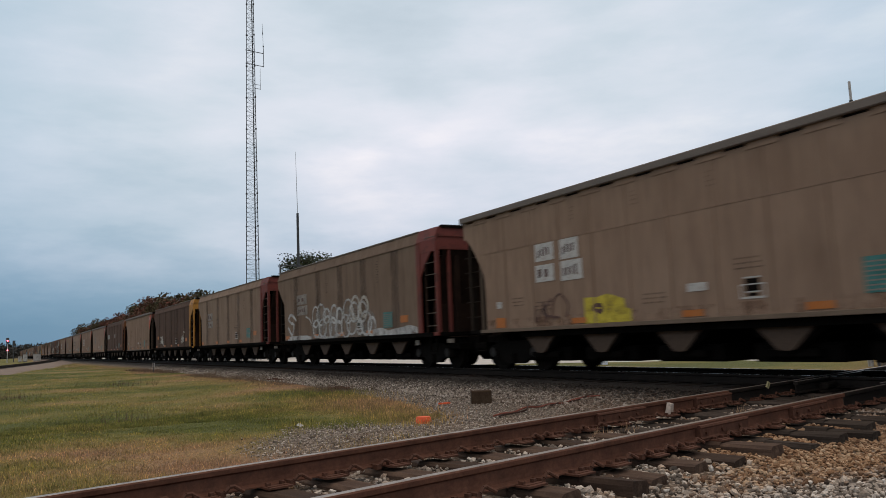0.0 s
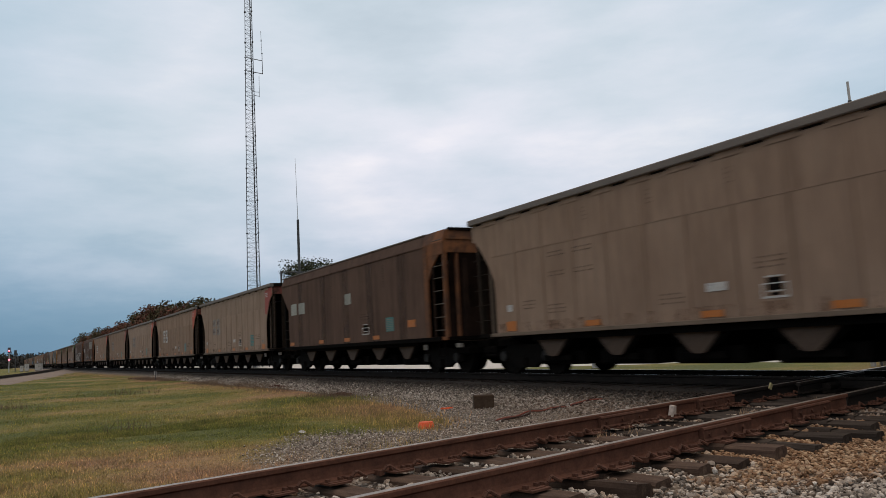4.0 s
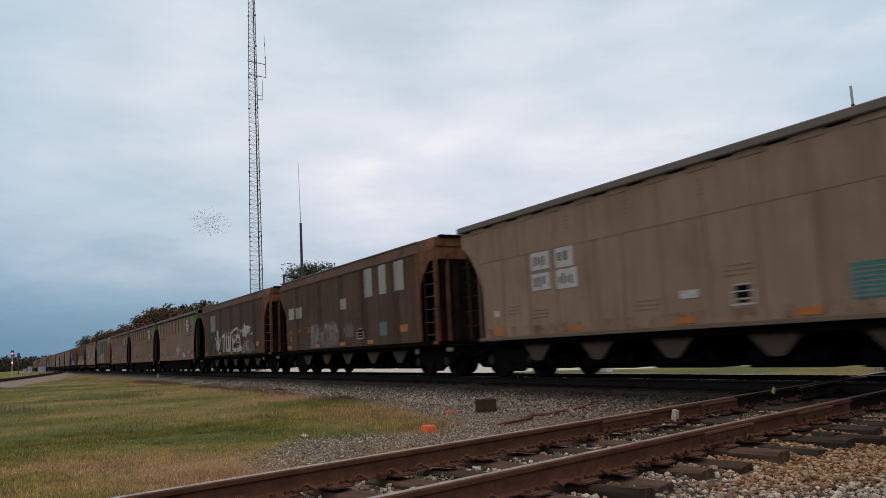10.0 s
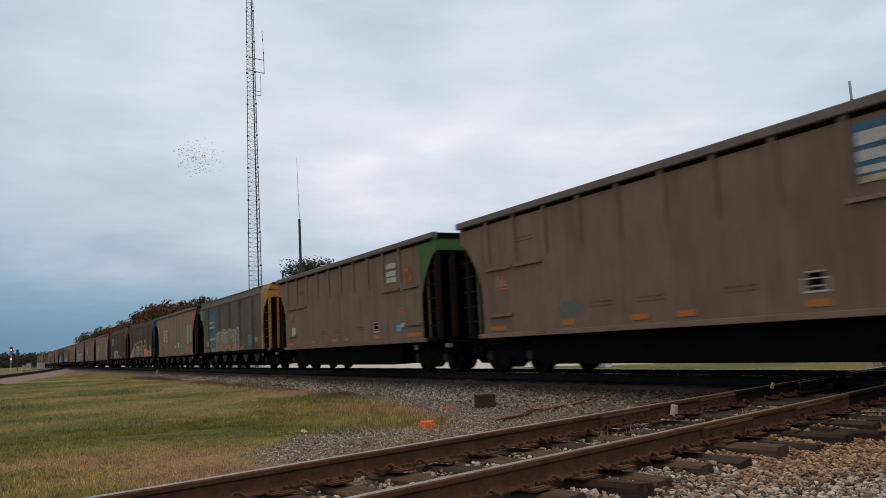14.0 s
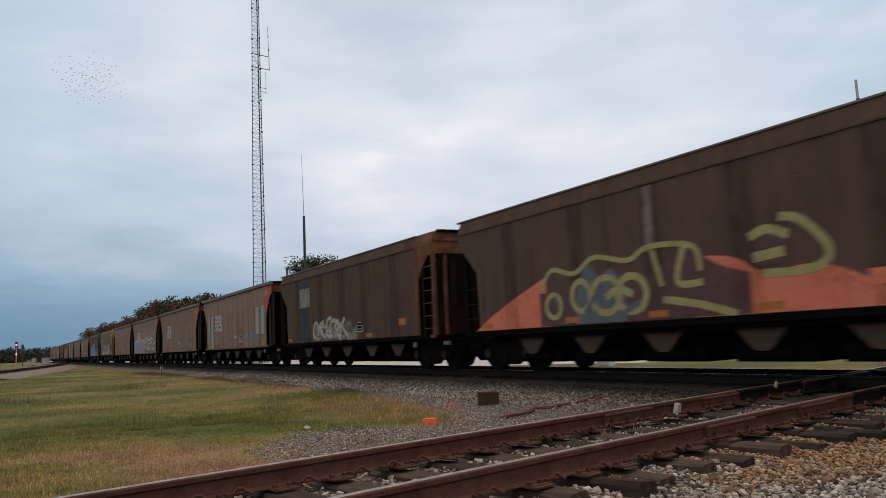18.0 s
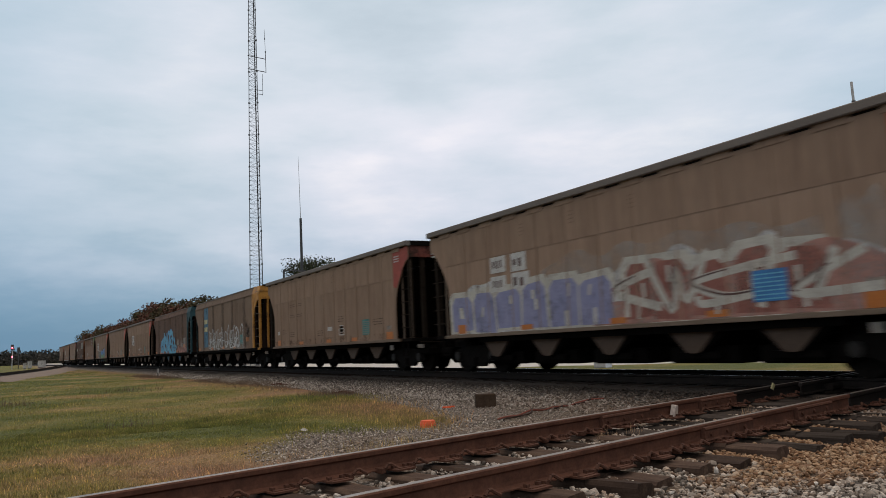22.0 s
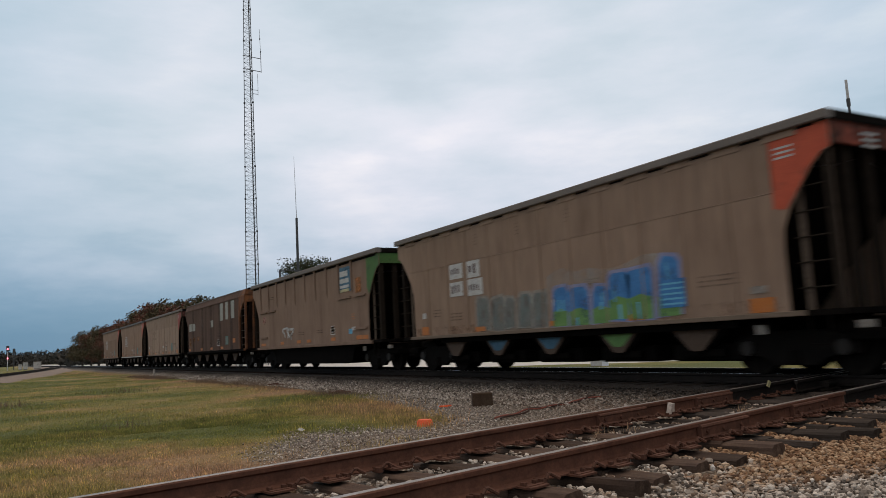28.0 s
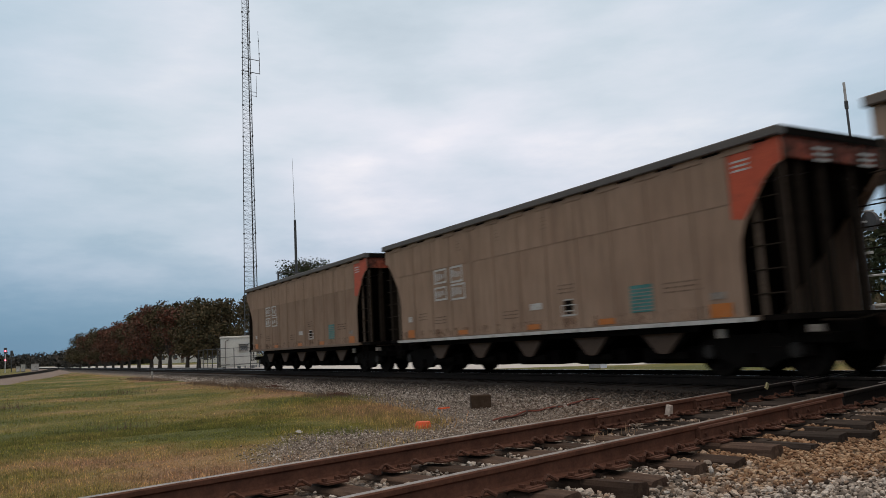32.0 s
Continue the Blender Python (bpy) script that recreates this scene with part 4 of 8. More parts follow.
    for y in (-0.85, 0.85):
        part("end_post", lambda: Geo().box(14.40, 14.50, -0.08, 0.08, 1.05, 3.3), ENDPL, car, at=pose(0, y, 0), key="epB")
    part("end_header", lambda: Geo().box(0.0, 0.07, -1.5, 1.5, 3.4, 4.0), paint, car, key="ehBl")
    for y in (-1.45, -0.8, 0.8, 1.45):
        part("end_post", lambda: Geo().box(0.10, 0.20, -0.06, 0.06, 1.05, 3.4), NEAR_BLACK, car, at=pose(0, y, 0), key="epBl")
    for s in (-1, 1):
        rungs(car, 0.05, 0.75, s * 1.5, (1.4, 1.8, 2.2))
    slope_sheets(car, NEAR_BLACK)
    under(car, True, BAYM)
    return car


def car_c(paint, endp, label):
    """Bathtub coal gondola with ribs along its upper half and painted ends."""
    car = tagged(new("coal_gondola_car"), label, "railway wagon", "freight train cars")
    L = 14.70
    chord = CHORD2
    for s in (-1, 1):
        part("side_sheet", lambda: Geo().prism(arc_side(0, L), "y", -0.012, 0.012), paint, car, at=pose(0, s * 1.588, 0), key=("sideC", s))
        part("top_chord", lambda: Geo().box(-0.05, L + 0.05, -0.10, 0.08, 3.93, 4.10, 0.018), chord, car, at=pose(0, s * 1.60, 0), key=("chordC", s))
        part("side_sill", lambda: Geo().box(0.75, 13.95, -0.04, 0.03, 0.93, 1.04, 0.008), paint, car, at=pose(0, s * 1.60, 0), key=("sillC", s))
        # shade under the chord, again modelled as a black strip
        part("chord_recess", lambda: Geo().box(0.2, L - 0.2, -0.006, 0.006, 3.855, 3.935), NEAR_BLACK, car, at=pose(0, s * 1.604, 0), key=("chordshadeC", s))
        for i in range(10 if s < 0 else 0):
            part("side_rib", lambda: Geo().prism([(0.0, 2.70), (-0.045, 3.0), (-0.055, 3.93), (0.0, 3.93)], "x", -0.05, 0.05), paint, car, at=pose(1.35 + i * 1.23, s * 1.598, 0, 0, 0, 0 if s < 0 else 180), key="ribC")
        for x0, x1, z in ((1.25, 2.35, 2.68), (2.5, 3.6, 2.68), (11.1, 12.3, 2.65), (12.6, 13.6, 2.65), (1.3, 2.3, 1.50), (12.6, 13.65, 1.50)):
            part("ledge", lambda x0=x0, x1=x1: Geo().box(x0, x1, -0.05, 0.01, -0.05, 0.02), paint, car, at=pose(0, s * 1.61, z), key=("ledge", x0, x1))
        corner = [(13.70, 3.92), (13.70, 2.84), (13.87, 2.62), (14.10, 2.97), (14.36, 3.30), (14.55, 3.47), (14.698, 3.51), (14.698, 3.92)]
        part("painted_corner", lambda: Geo().prism(corner, "y", -0.004, 0.004), endp, car, at=pose(0, s * 1.6025, 0), key=("cornerC", s))
        for x in (14.28, 0.30):
            rungs(car, x - 0.44, x + 0.26, s * 1.50, (1.4, 1.8, 2.2, 2.6, 3.0))
            for dx in (-0.30, 0.24) if x > 1 else (-0.22, 0.30):
                part("ladder_stile", lambda: Geo().box(-0.055, 0.055, -0.012, 0.012, 1.05, 3.5).box(-0.055, -0.035, -0.012, 0.06, 1.05, 3.5), STILEM, car, "dusty brown ladder stile", at=pose(x + dx, s * 1.475, 0), key="stileA")
    for x, d in ((14.66, 1), (0.04, -1)):
        part("end_cap", lambda: Geo().box(-0.03, 0.03, -1.58, 1.58, 3.58, 3.93), endp if d > 0 else paint, car, at=pose(x, 0, 0), key="endcapC")
        part("end_chord", lambda: Geo().box(-0.07, 0.07, -1.66, 1.66, 3.93, 4.09), NEAR_BLACK, car, at=pose(x, 0, 0), key="endchord")
        for y in (-1.46, -0.95, 0.60):
            part("end_post", lambda: Geo().box(-0.05, 0.05, -0.08, 0.08, 1.05, 3.60), POSTM, car, at=pose(x - d * 0.12, y, 0), key="endpostC")
    slope_sheets(car, NEAR_BLACK)
    under(car, False, BAYM)
    return car


# type, body paint, end paint, words on the car, counted from the last car of the train
PLAN = [
    ("a", TAUPE, ORANGE_END, "dusty taupe coal hopper with orange ends, last of the train"),
    ("a", TAUPE, ORANGE_END, "dusty taupe coal hopper with orange ends and pale sill"),
    ("a", TAUPE3, RED_END, "dusty taupe coal hopper with faded red ends"),
    ("b", BROWN, RUST_END, "dark brown hopper with rusty orange end frame and pale patches"),
    ("c", TAUPE2, GREEN_END, "ribbed taupe coal gondola with green ends"),
    ("a", TAUPE, ORANGE_END, "taupe coal hopper with blue and green graffiti"),
    ("a", TAUPE, ORANGE_END, "plain dusty taupe coal hopper with orange ends"),
    ("a", TAUPE, ORANGE_END, "dusty taupe coal hopper with orange ends and white number boxes"),
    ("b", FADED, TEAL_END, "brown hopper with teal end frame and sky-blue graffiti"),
    ("b", GREYB, YELLOW_END, "grey-brown hopper with yellow end frame and white graffiti"),
    ("a", TAUPE, RED_END, "plain dusty taupe coal hopper with red ends"),
    ("a", TAUPE, ORANGE_END, "taupe coal hopper covered in white and lilac graffiti"),
    ("a", TAUPE, ORANGE_END, "dusty taupe coal hopper with orange ends and white number boxes"),
    ("a", TAUPE, ORANGE_END, "taupe coal hopper with two tall pale patches"),
    ("b", BROWN, RUST_END, "dark brown hopper with rusty orange end frame and white graffiti"),
    ("b", BROWN, TEAL_END, "brown hopper with teal end frame and coral and yellow graffiti"),
    ("a", TAUPE, ORANGE_END, "taupe coal hopper with orange ends and pale patches"),
    ("b", SLATEB, YELLOW_END, "slate-brown hopper with yellow end frame and a blue panel"),
    ("c", TAUPE2, GREEN_END, "ribbed taupe coal gondola with green ends"),
    ("c", TAUPE2, GREEN_END, "ribbed taupe coal gondola with green ends and a blue emblem"),
    ("c", TAUPE2, GREEN_END, "ribbed taupe coal gondola with green ends and a blue emblem"),
    ("b", BROWN, RUST_END, "dark brown hopper with rusty end frame and large white graffiti"),
    ("b", BROWN, RUST_END, "dark brown hopper with rusty orange end frame and pale patches"),
    ("a", TAUPE, ORANGE_END, "dusty taupe coal hopper with orange ends and white number boxes"),
    ("a", TAUPE, RED_END, "plain taupe coal hopper with sooty red ends"),
    ("a", TAUPE3, ORANGE_END, "plain pale taupe coal hopper with orange ends"),
    ("a", TAUPE, ORANGE_END, "dusty taupe coal hopper with orange ends and white number boxes"),
    ("a", TAUPE3, RED_END, "plain dusty taupe coal hopper with red ends"),
    ("b", BROWN, RUST_END, "dark brown hopper with rusty orange end frame"),
    ("a", TAUPE, ORANGE_END, "plain dusty taupe coal hopper with orange ends"),
    ("b", BROWN, YELLOW_END, "dark brown hopper with yellow end frame"),
    ("b", GREYB2, RED_DARK, "grey-brown hopper with red end frame"),
    ("b", GREYB, RED_DARK, "grey-brown hopper with red end frame and white ring graffiti"),
    ("a", TAUPE, ORANGE_END, "taupe coal hopper with a small yellow graffito"),
]
CARS = []
for k, (kind_, paint_, end_, words_) in enumerate(PLAN):
    c_ = {"a": car_a, "b": car_b, "c": car_c}[kind_](paint_, end_, words_)
    coal_load(c_, k)
    CARS.append(c_)


# ---- markings and graffiti on the cars ----
def text_bars(car, x, z, w, rows=3, material=None, seed=0):
    """Lettering too faint to read, as short bars."""
    rnd = random.Random(seed)
    g = Geo()
    for r in range(rows):
        a = 0.0
        while a < w - 0.05:
            b = min(w, a + rnd.uniform(0.06, 0.22))
            g.box(a, b, -0.004, 0.001, -r * 0.085, -r * 0.085 + 0.026)
            a = b + 0.035
    ob = part("stencil_lettering", g, material or DARK_P, car, at=pose(x, YN - 0.0045, z))
    return tagged(ob, kind="stuff")


def box_panel(car, x0, x1, z0, z1, material, seed):
    """A stencilled box: an open frame with marks, or a filled panel."""
    rnd = random.Random(seed)
    w, h = x1 - x0, z1 - z0
    if seed < 20:
        e = 0.05
        ring = Geo().box(0, w, -0.006, 0.001, 0, e).box(0, w, -0.006, 0.001, h - e, h).box(0, e, -0.006, 0.001, e, h - e).box(w - e, w, -0.006, 0.001, e, h - e)
        p = part("number_box", ring, material, car, at=pose(x0, YN - 0.004, z0))
    else:
        p = decal(car, x0, x1, z0, z1, material, "number_box")
    g = Geo()
    n = rnd.choice((2, 3, 4))
    for i in range(n):
        a = w * 0.14 + w * 0.72 * i / n
        g.box(a, a + w * 0.72 / n * 0.5, -0.010, -0.005, h * rnd.uniform(0.2, 0.35), h * rnd.uniform(0.6, 0.8))
    part("lettering", g, material if seed < 20 else DKPAINT, p)


def dial(car, x0=8.82, x1=9.32, z0=1.32, z1=1.69):
    """Lubrication record: a thin white frame round a dark window, with bright lines under it."""
    w, h = x1 - x0, z1 - z0
    g = Geo().box(0, w, -0.005, 0.001, 0, 0.035).box(0, w, -0.005, 0.001, h * 0.62, h * 0.62 + 0.022).box(w * 0.18, w * 0.82, -0.005, 0.001, h - 0.025, h)
    g.box(0, 0.022, -0.005, 0.001, 0.035, h * 0.62).box(w - 0.022, w, -0.005, 0.001, 0.035, h * 0.62).box(w * 0.2, w * 0.8, -0.005, 0.001, h * 0.28, h * 0.28 + 0.022)
    p = part("lube_panel", g, WHITE_P, car, at=pose(x0, YN - 0.004, z0))
    part("panel_mark", Geo().box(w * 0.22, w * 0.78, -0.004, 0.001, h * 0.34, h - 0.035).box(w * 0.3, w * 0.7, -0.004, 0.001, 0.045, h * 0.24), NEAR_BLACK, p, "dark window of the record panel")


def tag_panel(car, x0=11.0, x1=11.62, z0=1.27, z1=1.80, material=None):
    p = decal(car, x0, x1, z0, z1, material or TEAL_P, "barcode_panel", 0.006, "striped teal label panel")
    for i in range(7):
        z = 0.03 + i * (z1 - z0 - 0.05) / 7
        part("stripe", lambda: Geo().box(0.02, x1 - x0 - 0.02, -0.010, -0.005, 0, 0.022), GREY_P, p, at=pose(0, 0, z), key=("stripe", round(x1 - x0, 2)))


def marks_a(car, seed, boxes=2, teal=True, spot=0):
    m = {2: WHITE_P, 1: GREY_P, 0: None}[boxes]
    if m:
        for i, (x0, x1, z0, z1) in enumerate(((3.16, 3.84, 2.56, 2.97), (4.08, 4.70, 2.52, 2.97), (3.14, 3.82, 2.08, 2.47), (4.05, 4.80, 2.04, 2.48))):
            box_panel(car, x0, x1, z0, z1, m, seed * 10 + i)
    else:
        for i, (x, z) in enumerate(((3.2, 2.8), (4.1, 2.8), (3.2, 2.35), (4.1, 2.35))):
            text_bars(car, x, z, 0.6, 2, DARK_P, seed + i)
    decal(car, 7.68, 8.12, 1.53, 1.68, WHITE_P)
    dial(car)
    if teal:
        tag_panel(car)
    decal(car, 12.95, 13.42, 1.06, 1.30, REFL, "reflector", 0.008)
    decal(car, 12.98, 13.30, 1.38, 1.50, GREY_P)
    decal(car, 1.40, 1.80, 1.08, 1.32, REFL, "reflector", 0.008)
    decal(car, 1.46, 1.68, 1.56, 1.72, WHITE_P)
    reflectors(car, (4.36, 7.52, 10.03), 1.08, 0.12, 0.48)
    for i, (x, z, w) in enumerate(((2.15, 1.75, 0.45), (3.1, 1.6, 0.6), (6.55, 1.55, 0.6), (11.9, 1.75, 0.9), (8.75, 2.0, 0.55))):
        text_bars(car, x, z, w, 3, DARK_P, seed * 7 + i)
    for i in range(3):
        text_bars(car, 4.5 + i * 1.9, 3.62, 0.16, 4, DARK_P, seed * 3 + i)


def marks_b(car, seed, labels=True, teal=True):
    if labels:
        box_panel(car, 2.54, 3.72, 2.52, 2.93, GREY_P, seed)
        box_panel(car, 2.56, 3.80, 2.08, 2.46, GREY_P, seed + 1)
    dial(car, 8.72, 9.30, 1.31, 1.67)
    if teal:
        tag_panel(car, 10.95, 11.60, 1.30, 1.80)
    reflectors(car, (1.05, 4.5, 7.1, 9.6), 1.12, 0.13, 0.50)
    decal(car, 12.2, 12.7, 1.42, 1.64, REFL, "reflector", 0.008)
    text_bars(car, 8.6, 2.0, 0.7, 3, DARK_P, seed)
    for i in range(2):
        text_bars(car, 5.9 + 4.6 * i, 3.5, 0.14, 9, DARK_P, seed + i)


def marks_c(car, seed, emblem=True):
    if emblem:
        p = decal(car, 11.30, 12.32, 2.86, 3.76, STEELBLUE, "emblem_panel", 0.006, "weathered blue and white emblem panel")
        for z, h in ((0.56, 0.20), (0.32, 0.16), (0.14, 0.10), (0.0, 0.10)):
            part("stripe", Geo().box(0.04, 0.86 - 0.1 * (z > 0.5), -0.012, -0.005, z, z + h), CREAM_G if z == 0 else WHITE_P, p)
    else:
        for z in (3.35, 3.1, 2.9):
            decal(car, 11.4, 12.1, z, z + 0.16, WHITE_P)
    decal(car, 12.72, 13.20, 2.75, 3.27, REFL_F, "orange_panel", 0.006, "faded orange stencilled square")
    dial(car, 10.22, 10.68, 1.34, 1.68)
    for x in (4.2, 6.4, 7.6, 10.25):
        decal(car, x, x + 0.45, 1.12, 1.24, REFL, "reflector", 0.008)
    decal(car, 12.67, 13.65, 1.10, 1.24, REFL, "reflector", 0.008)
    decal(car, 1.30, 1.95, 1.10, 1.22, REFL, "reflector", 0.008)
    decal(car, 12.0, 12.3, 1.32, 1.50, CYAN_G)
    decal(car, 1.62, 2.0, 2.18, 2.46, PINK_G, "red_stencil")
    if seed > 18:
        patch(car, bumps(4.1, 4.95, 1.30, 1.75, 4, seed), TEALF_G, 0.005, "faded teal sprayed scrawl")
    decal(car, 12.3, 12.62, 1.44, 1.56, WHITE_P)
    text_bars(car, 12.3, 2.0, 0.28, 3, REFL, seed)
    text_bars(car, 1.7, 2.3, 0.4, 3, CORAL_G if seed % 2 else DARK_P, seed + 1)
    for i, x in enumerate((5.2, 6.6, 8.7)):
        text_bars(car, x, 1.55, 0.7, 2, DARK_P, seed + i + 2)
    text_bars(car, 2.6, 3.3, 0.7, 2, DARK_P, seed + 9)


def smooth_line(pts, n=5):
    out = []
    for i in range(len(pts) - 1):
        p0, p1, p2, p3 = pts[max(i - 1, 0)], pts[i], pts[i + 1], pts[min(i + 2, len(pts) - 1)]
        for j in range(n):
            t = j / n
            out.append(tuple(0.5 * (2 * b + (c - a) * t + (2 * a - 5 * b + 4 * c - d) * t * t + (3 * b - a - 3 * c + d) * t ** 3) for a, b, c, d in zip(p0, p1, p2, p3)))
    return out + [pts[-1]]


SHAPES = {
    "o": [[(0.5, 0.0), (0.95, 0.25), (0.95, 0.75), (0.5, 1.0), (0.05, 0.75), (0.05, 0.25), (0.5, 0.0)]],
    "n": [[(0.1, 0.0), (0.1, 0.7), (0.5, 1.0), (0.9, 0.7), (0.9, 0.0)]],
    "u": [[(0.1, 1.0), (0.1, 0.3), (0.5, 0.0), (0.9, 0.3), (0.9, 1.0)]],
    "s": [[(0.95, 0.85), (0.5, 1.0), (0.1, 0.75), (0.5, 0.5), (0.9, 0.25), (0.5, 0.0), (0.05, 0.15)]],
    "e": [[(0.95, 1.0), (0.1, 0.95), (0.1, 0.05), (0.95, 0.0)], [(0.1, 0.5), (0.75, 0.5)]],
    "t": [[(0.5, 0.0), (0.5, 0.95)], [(0.0, 0.95), (1.0, 1.0)]],
    "k": [[(0.1, 0.0), (0.15, 1.0)], [(0.95, 1.0), (0.2, 0.45), (1.0, 0.0)]],
    "v": [[(0.0, 1.0), (0.45, 0.0), (1.0, 1.0)]],
    "w": [[(0.0, 1.0), (0.25, 0.0), (0.5, 0.8), (0.75, 0.0), (1.0, 1.0)]],
    "i": [[(0.5, 0.0), (0.45, 0.5), (0.55, 1.0)]],
    "d": [[(0.1, 0.0), (0.15, 1.0), (0.7, 0.9), (0.95, 0.5), (0.7, 0.1), (0.1, 0.0)]],
    "c": [[(0.95, 0.85), (0.5, 1.0), (0.05, 0.5), (0.5, 0.0), (0.95, 0.15)]],
}


def graffiti(car, x0, x1, z0, z1, letters, fill, fw, line=None, lw=0.05, seed=0, back=None, bw=0.0, wild=True, label="illegible spray-painted graffiti shapes"):
    """Abstract sprayed shapes: a back outline, a body and loose highlights over it."""
    rnd = random.Random(seed)
    fw = fw * 0.68 if wild and fw > 0.2 else fw
    strokes_ = []
    step = (x1 - x0) / len(letters)
    for i, ch in enumerate(letters):
        a = x0 + step * (i + rnd.uniform(-0.12, 0.08))
        w = step * (rnd.uniform(1.15, 1.5) if wild else rnd.uniform(0.8, 1.1))
        b, h = z0 + (z1 - z0) * rnd.uniform(0.0, 0.12), (z1 - z0) * rnd.uniform(0.68, 0.97)
        lean = rnd.uniform(-0.3, 0.35)
        for st in SHAPES[ch]:
            q = 0.30 if wild else 0.12
            pts = [(u + rnd.uniform(-q, q), min(1.05, max(-0.02, v + rnd.uniform(-q, q) * 0.8))) for u, v in st]
            strokes_.append(smooth_line([(a + w * (u + lean * (v - 0.5)), b + h * v) for u, v in pts]))
    made = None
    for layer, (material, w) in enumerate(((back, fw + bw), (fill, fw), (line, lw))):
        if material is None or w <= 0:
            continue
        for j, st in enumerate(strokes_):
            if layer == 2:
                n = len(st)
                st = [(u - fw * 0.28, v + fw * 0.22) for u, v in st[n // 5: n // 5 + max(4, n // 2)]]
            g = Geo().ribbon(st, w * (0.85 + 0.3 * ((j * 37) % 10) / 10), YN - 0.004, 0.005 + 0.003 * layer + 0.0002 * (j % 8), layer == 2)
            made = part("graffiti_stroke", g, material, car, label if made is None else "")
    return made


def patch(car, pts, material, t=0.005, label="patch of sprayed colour"):
    """A flat sprayed area, outline in x and z."""
    g = Geo().add([(x, YN - 0.004 - t, z) for x, z in pts], [tuple(range(len(pts)))])
    return part("graffiti_patch", g, material, car, label)


def blocks(car, x0, x1, z0, z1, n, fill, outline, inner, seed, edge=0.07, low=None, label="illegible block graffiti shapes"):
    """A row of crooked upright blocks with outlines and notches."""
    rnd = random.Random(seed)
    w = (x1 - x0) / n

    def quad(g, pts, t):
        g.add([(x, YN - 0.004 - t, z) for x, z in pts], [tuple(range(len(pts)))])

    for i in range(n):
        back, body, cut, base_g = Geo(), Geo(), Geo(), Geo()
        a, b = x0 + w * i + rnd.uniform(-0.04, 0.06), x0 + w * (i + 1) - rnd.uniform(0.03, 0.10)
        lo, hi = z0 + (z1 - z0) * rnd.uniform(0, 0.07), z1 - (z1 - z0) * rnd.uniform(0, 0.16)
        k1, k2 = rnd.uniform(-0.10, 0.12), rnd.uniform(-0.08, 0.10)
        c = 0.16 * w
        pts = [(a, lo), (b, lo + rnd.uniform(-0.05, 0.05)), (b + k2, hi - c), (b + k2 - c, hi), (a + k1 + c, hi + rnd.uniform(-0.06, 0.06)), (a + k1, hi - c)]
        mx, mz = sum(p[0] for p in pts) / 6, sum(p[1] for p in pts) / 6
        quad(back, [(x + (edge if x > mx else -edge), z + (edge if z > mz else -edge * 0.4)) for x, z in pts], 0.0050 + 0.0002 * (i % 3))
        quad(body, pts, 0.0075)
        if low:
            zz = lo + (hi - lo) * rnd.uniform(0.3, 0.42)
            quad(base_g, [(a, lo), (b, lo), (b + k2 * 0.3, zz), ((a + b) / 2, zz + 0.08), (a + k1 * 0.3, zz)], 0.0085)
        h = hi - lo
        for j in range(rnd.choice((1, 2, 2))):
            u, q = rnd.uniform(0.25, 0.6), rnd.uniform(0.07, 0.14)
            v0 = rnd.choice((0.0, 0.38, 0.62))
            v1 = v0 + rnd.uniform(0.18, 0.36)
            s = rnd.uniform(-0.06, 0.06)
            quad(cut, [(a + w * u, lo + h * v0), (a + w * (u + q), lo + h * v0), (a + w * (u + q) + s, lo + h * v1), (a + w * u + s, lo + h * v1)], 0.0105 + 0.0003 * j)
        shape = part("graffiti", back, outline, car, label)
        part("graffiti_fill", body, fill, shape)
        if low:
            part("graffiti_fill", base_g, low, shape)
        part("graffiti_line", cut, inner, shape)


def strokes(car, lines, material, w, t=0.010, label=""):
    """Loose sprayed strokes through a few points each, in x and z; many small dabs stay one mesh."""
    joined = Geo()
    for i, pts in enumerate(lines):
        g = joined if len(lines) > 20 else Geo()
        g.ribbon(smooth_line(pts), w * (0.85 + 0.08 * (i % 5)), YN - 0.004, t + 0.0002 * (i % 6))
        if len(lines) <= 20:
            part("graffiti_stroke", g, material, car, label if i == 0 else "")
    if len(lines) > 20:
        tagged(part("paint_splatter", joined, material, car, label), kind="stuff")


def rings(car, x0, x1, z0, z1, n, material, w, seed, label="white sprayed rings"):
    rnd = random.Random(seed)
    lines = []
    for i in range(n):
        r = rnd.uniform(0.26, 0.46)
        cx, cz = x0 + (x1 - x0) * (i + 0.5) / n + rnd.uniform(-0.12, 0.12), rnd.uniform(z0 + r, max(z0 + r + 0.01, z1 - r))
        q = rnd.uniform(0.8, 1.15)
        lines.append([(cx + r * math.cos(a * 0.7854 + i), cz + r * q * math.sin(a * 0.7854 + i)) for a in range(9)])
    strokes(car, lines, material, w, 0.0085, label)


def splatter(car, x0, x1, z0, z1, n, material, w, seed, label="burst of sprayed paint"):
    """Short dabs of paint, thickest in the middle."""
    rnd = random.Random(seed)
    lines = []
    for i in range(n):
        cx, cz = (x0 + x1) / 2 + (x1 - x0) * rnd.gauss(0, 0.2), (z0 + z1) / 2 + (z1 - z0) * rnd.gauss(0, 0.2)
        a, q = rnd.gauss(0.15, 0.6), rnd.uniform(0.08, 0.26)
        dx, dz = q * math.cos(a), q * math.sin(a)
        lines.append([(cx - dx, cz - dz), (cx, cz + rnd.uniform(-0.04, 0.04)), (cx + dx, cz + dz)])
    strokes(car, lines, material, w, 0.0075, label)


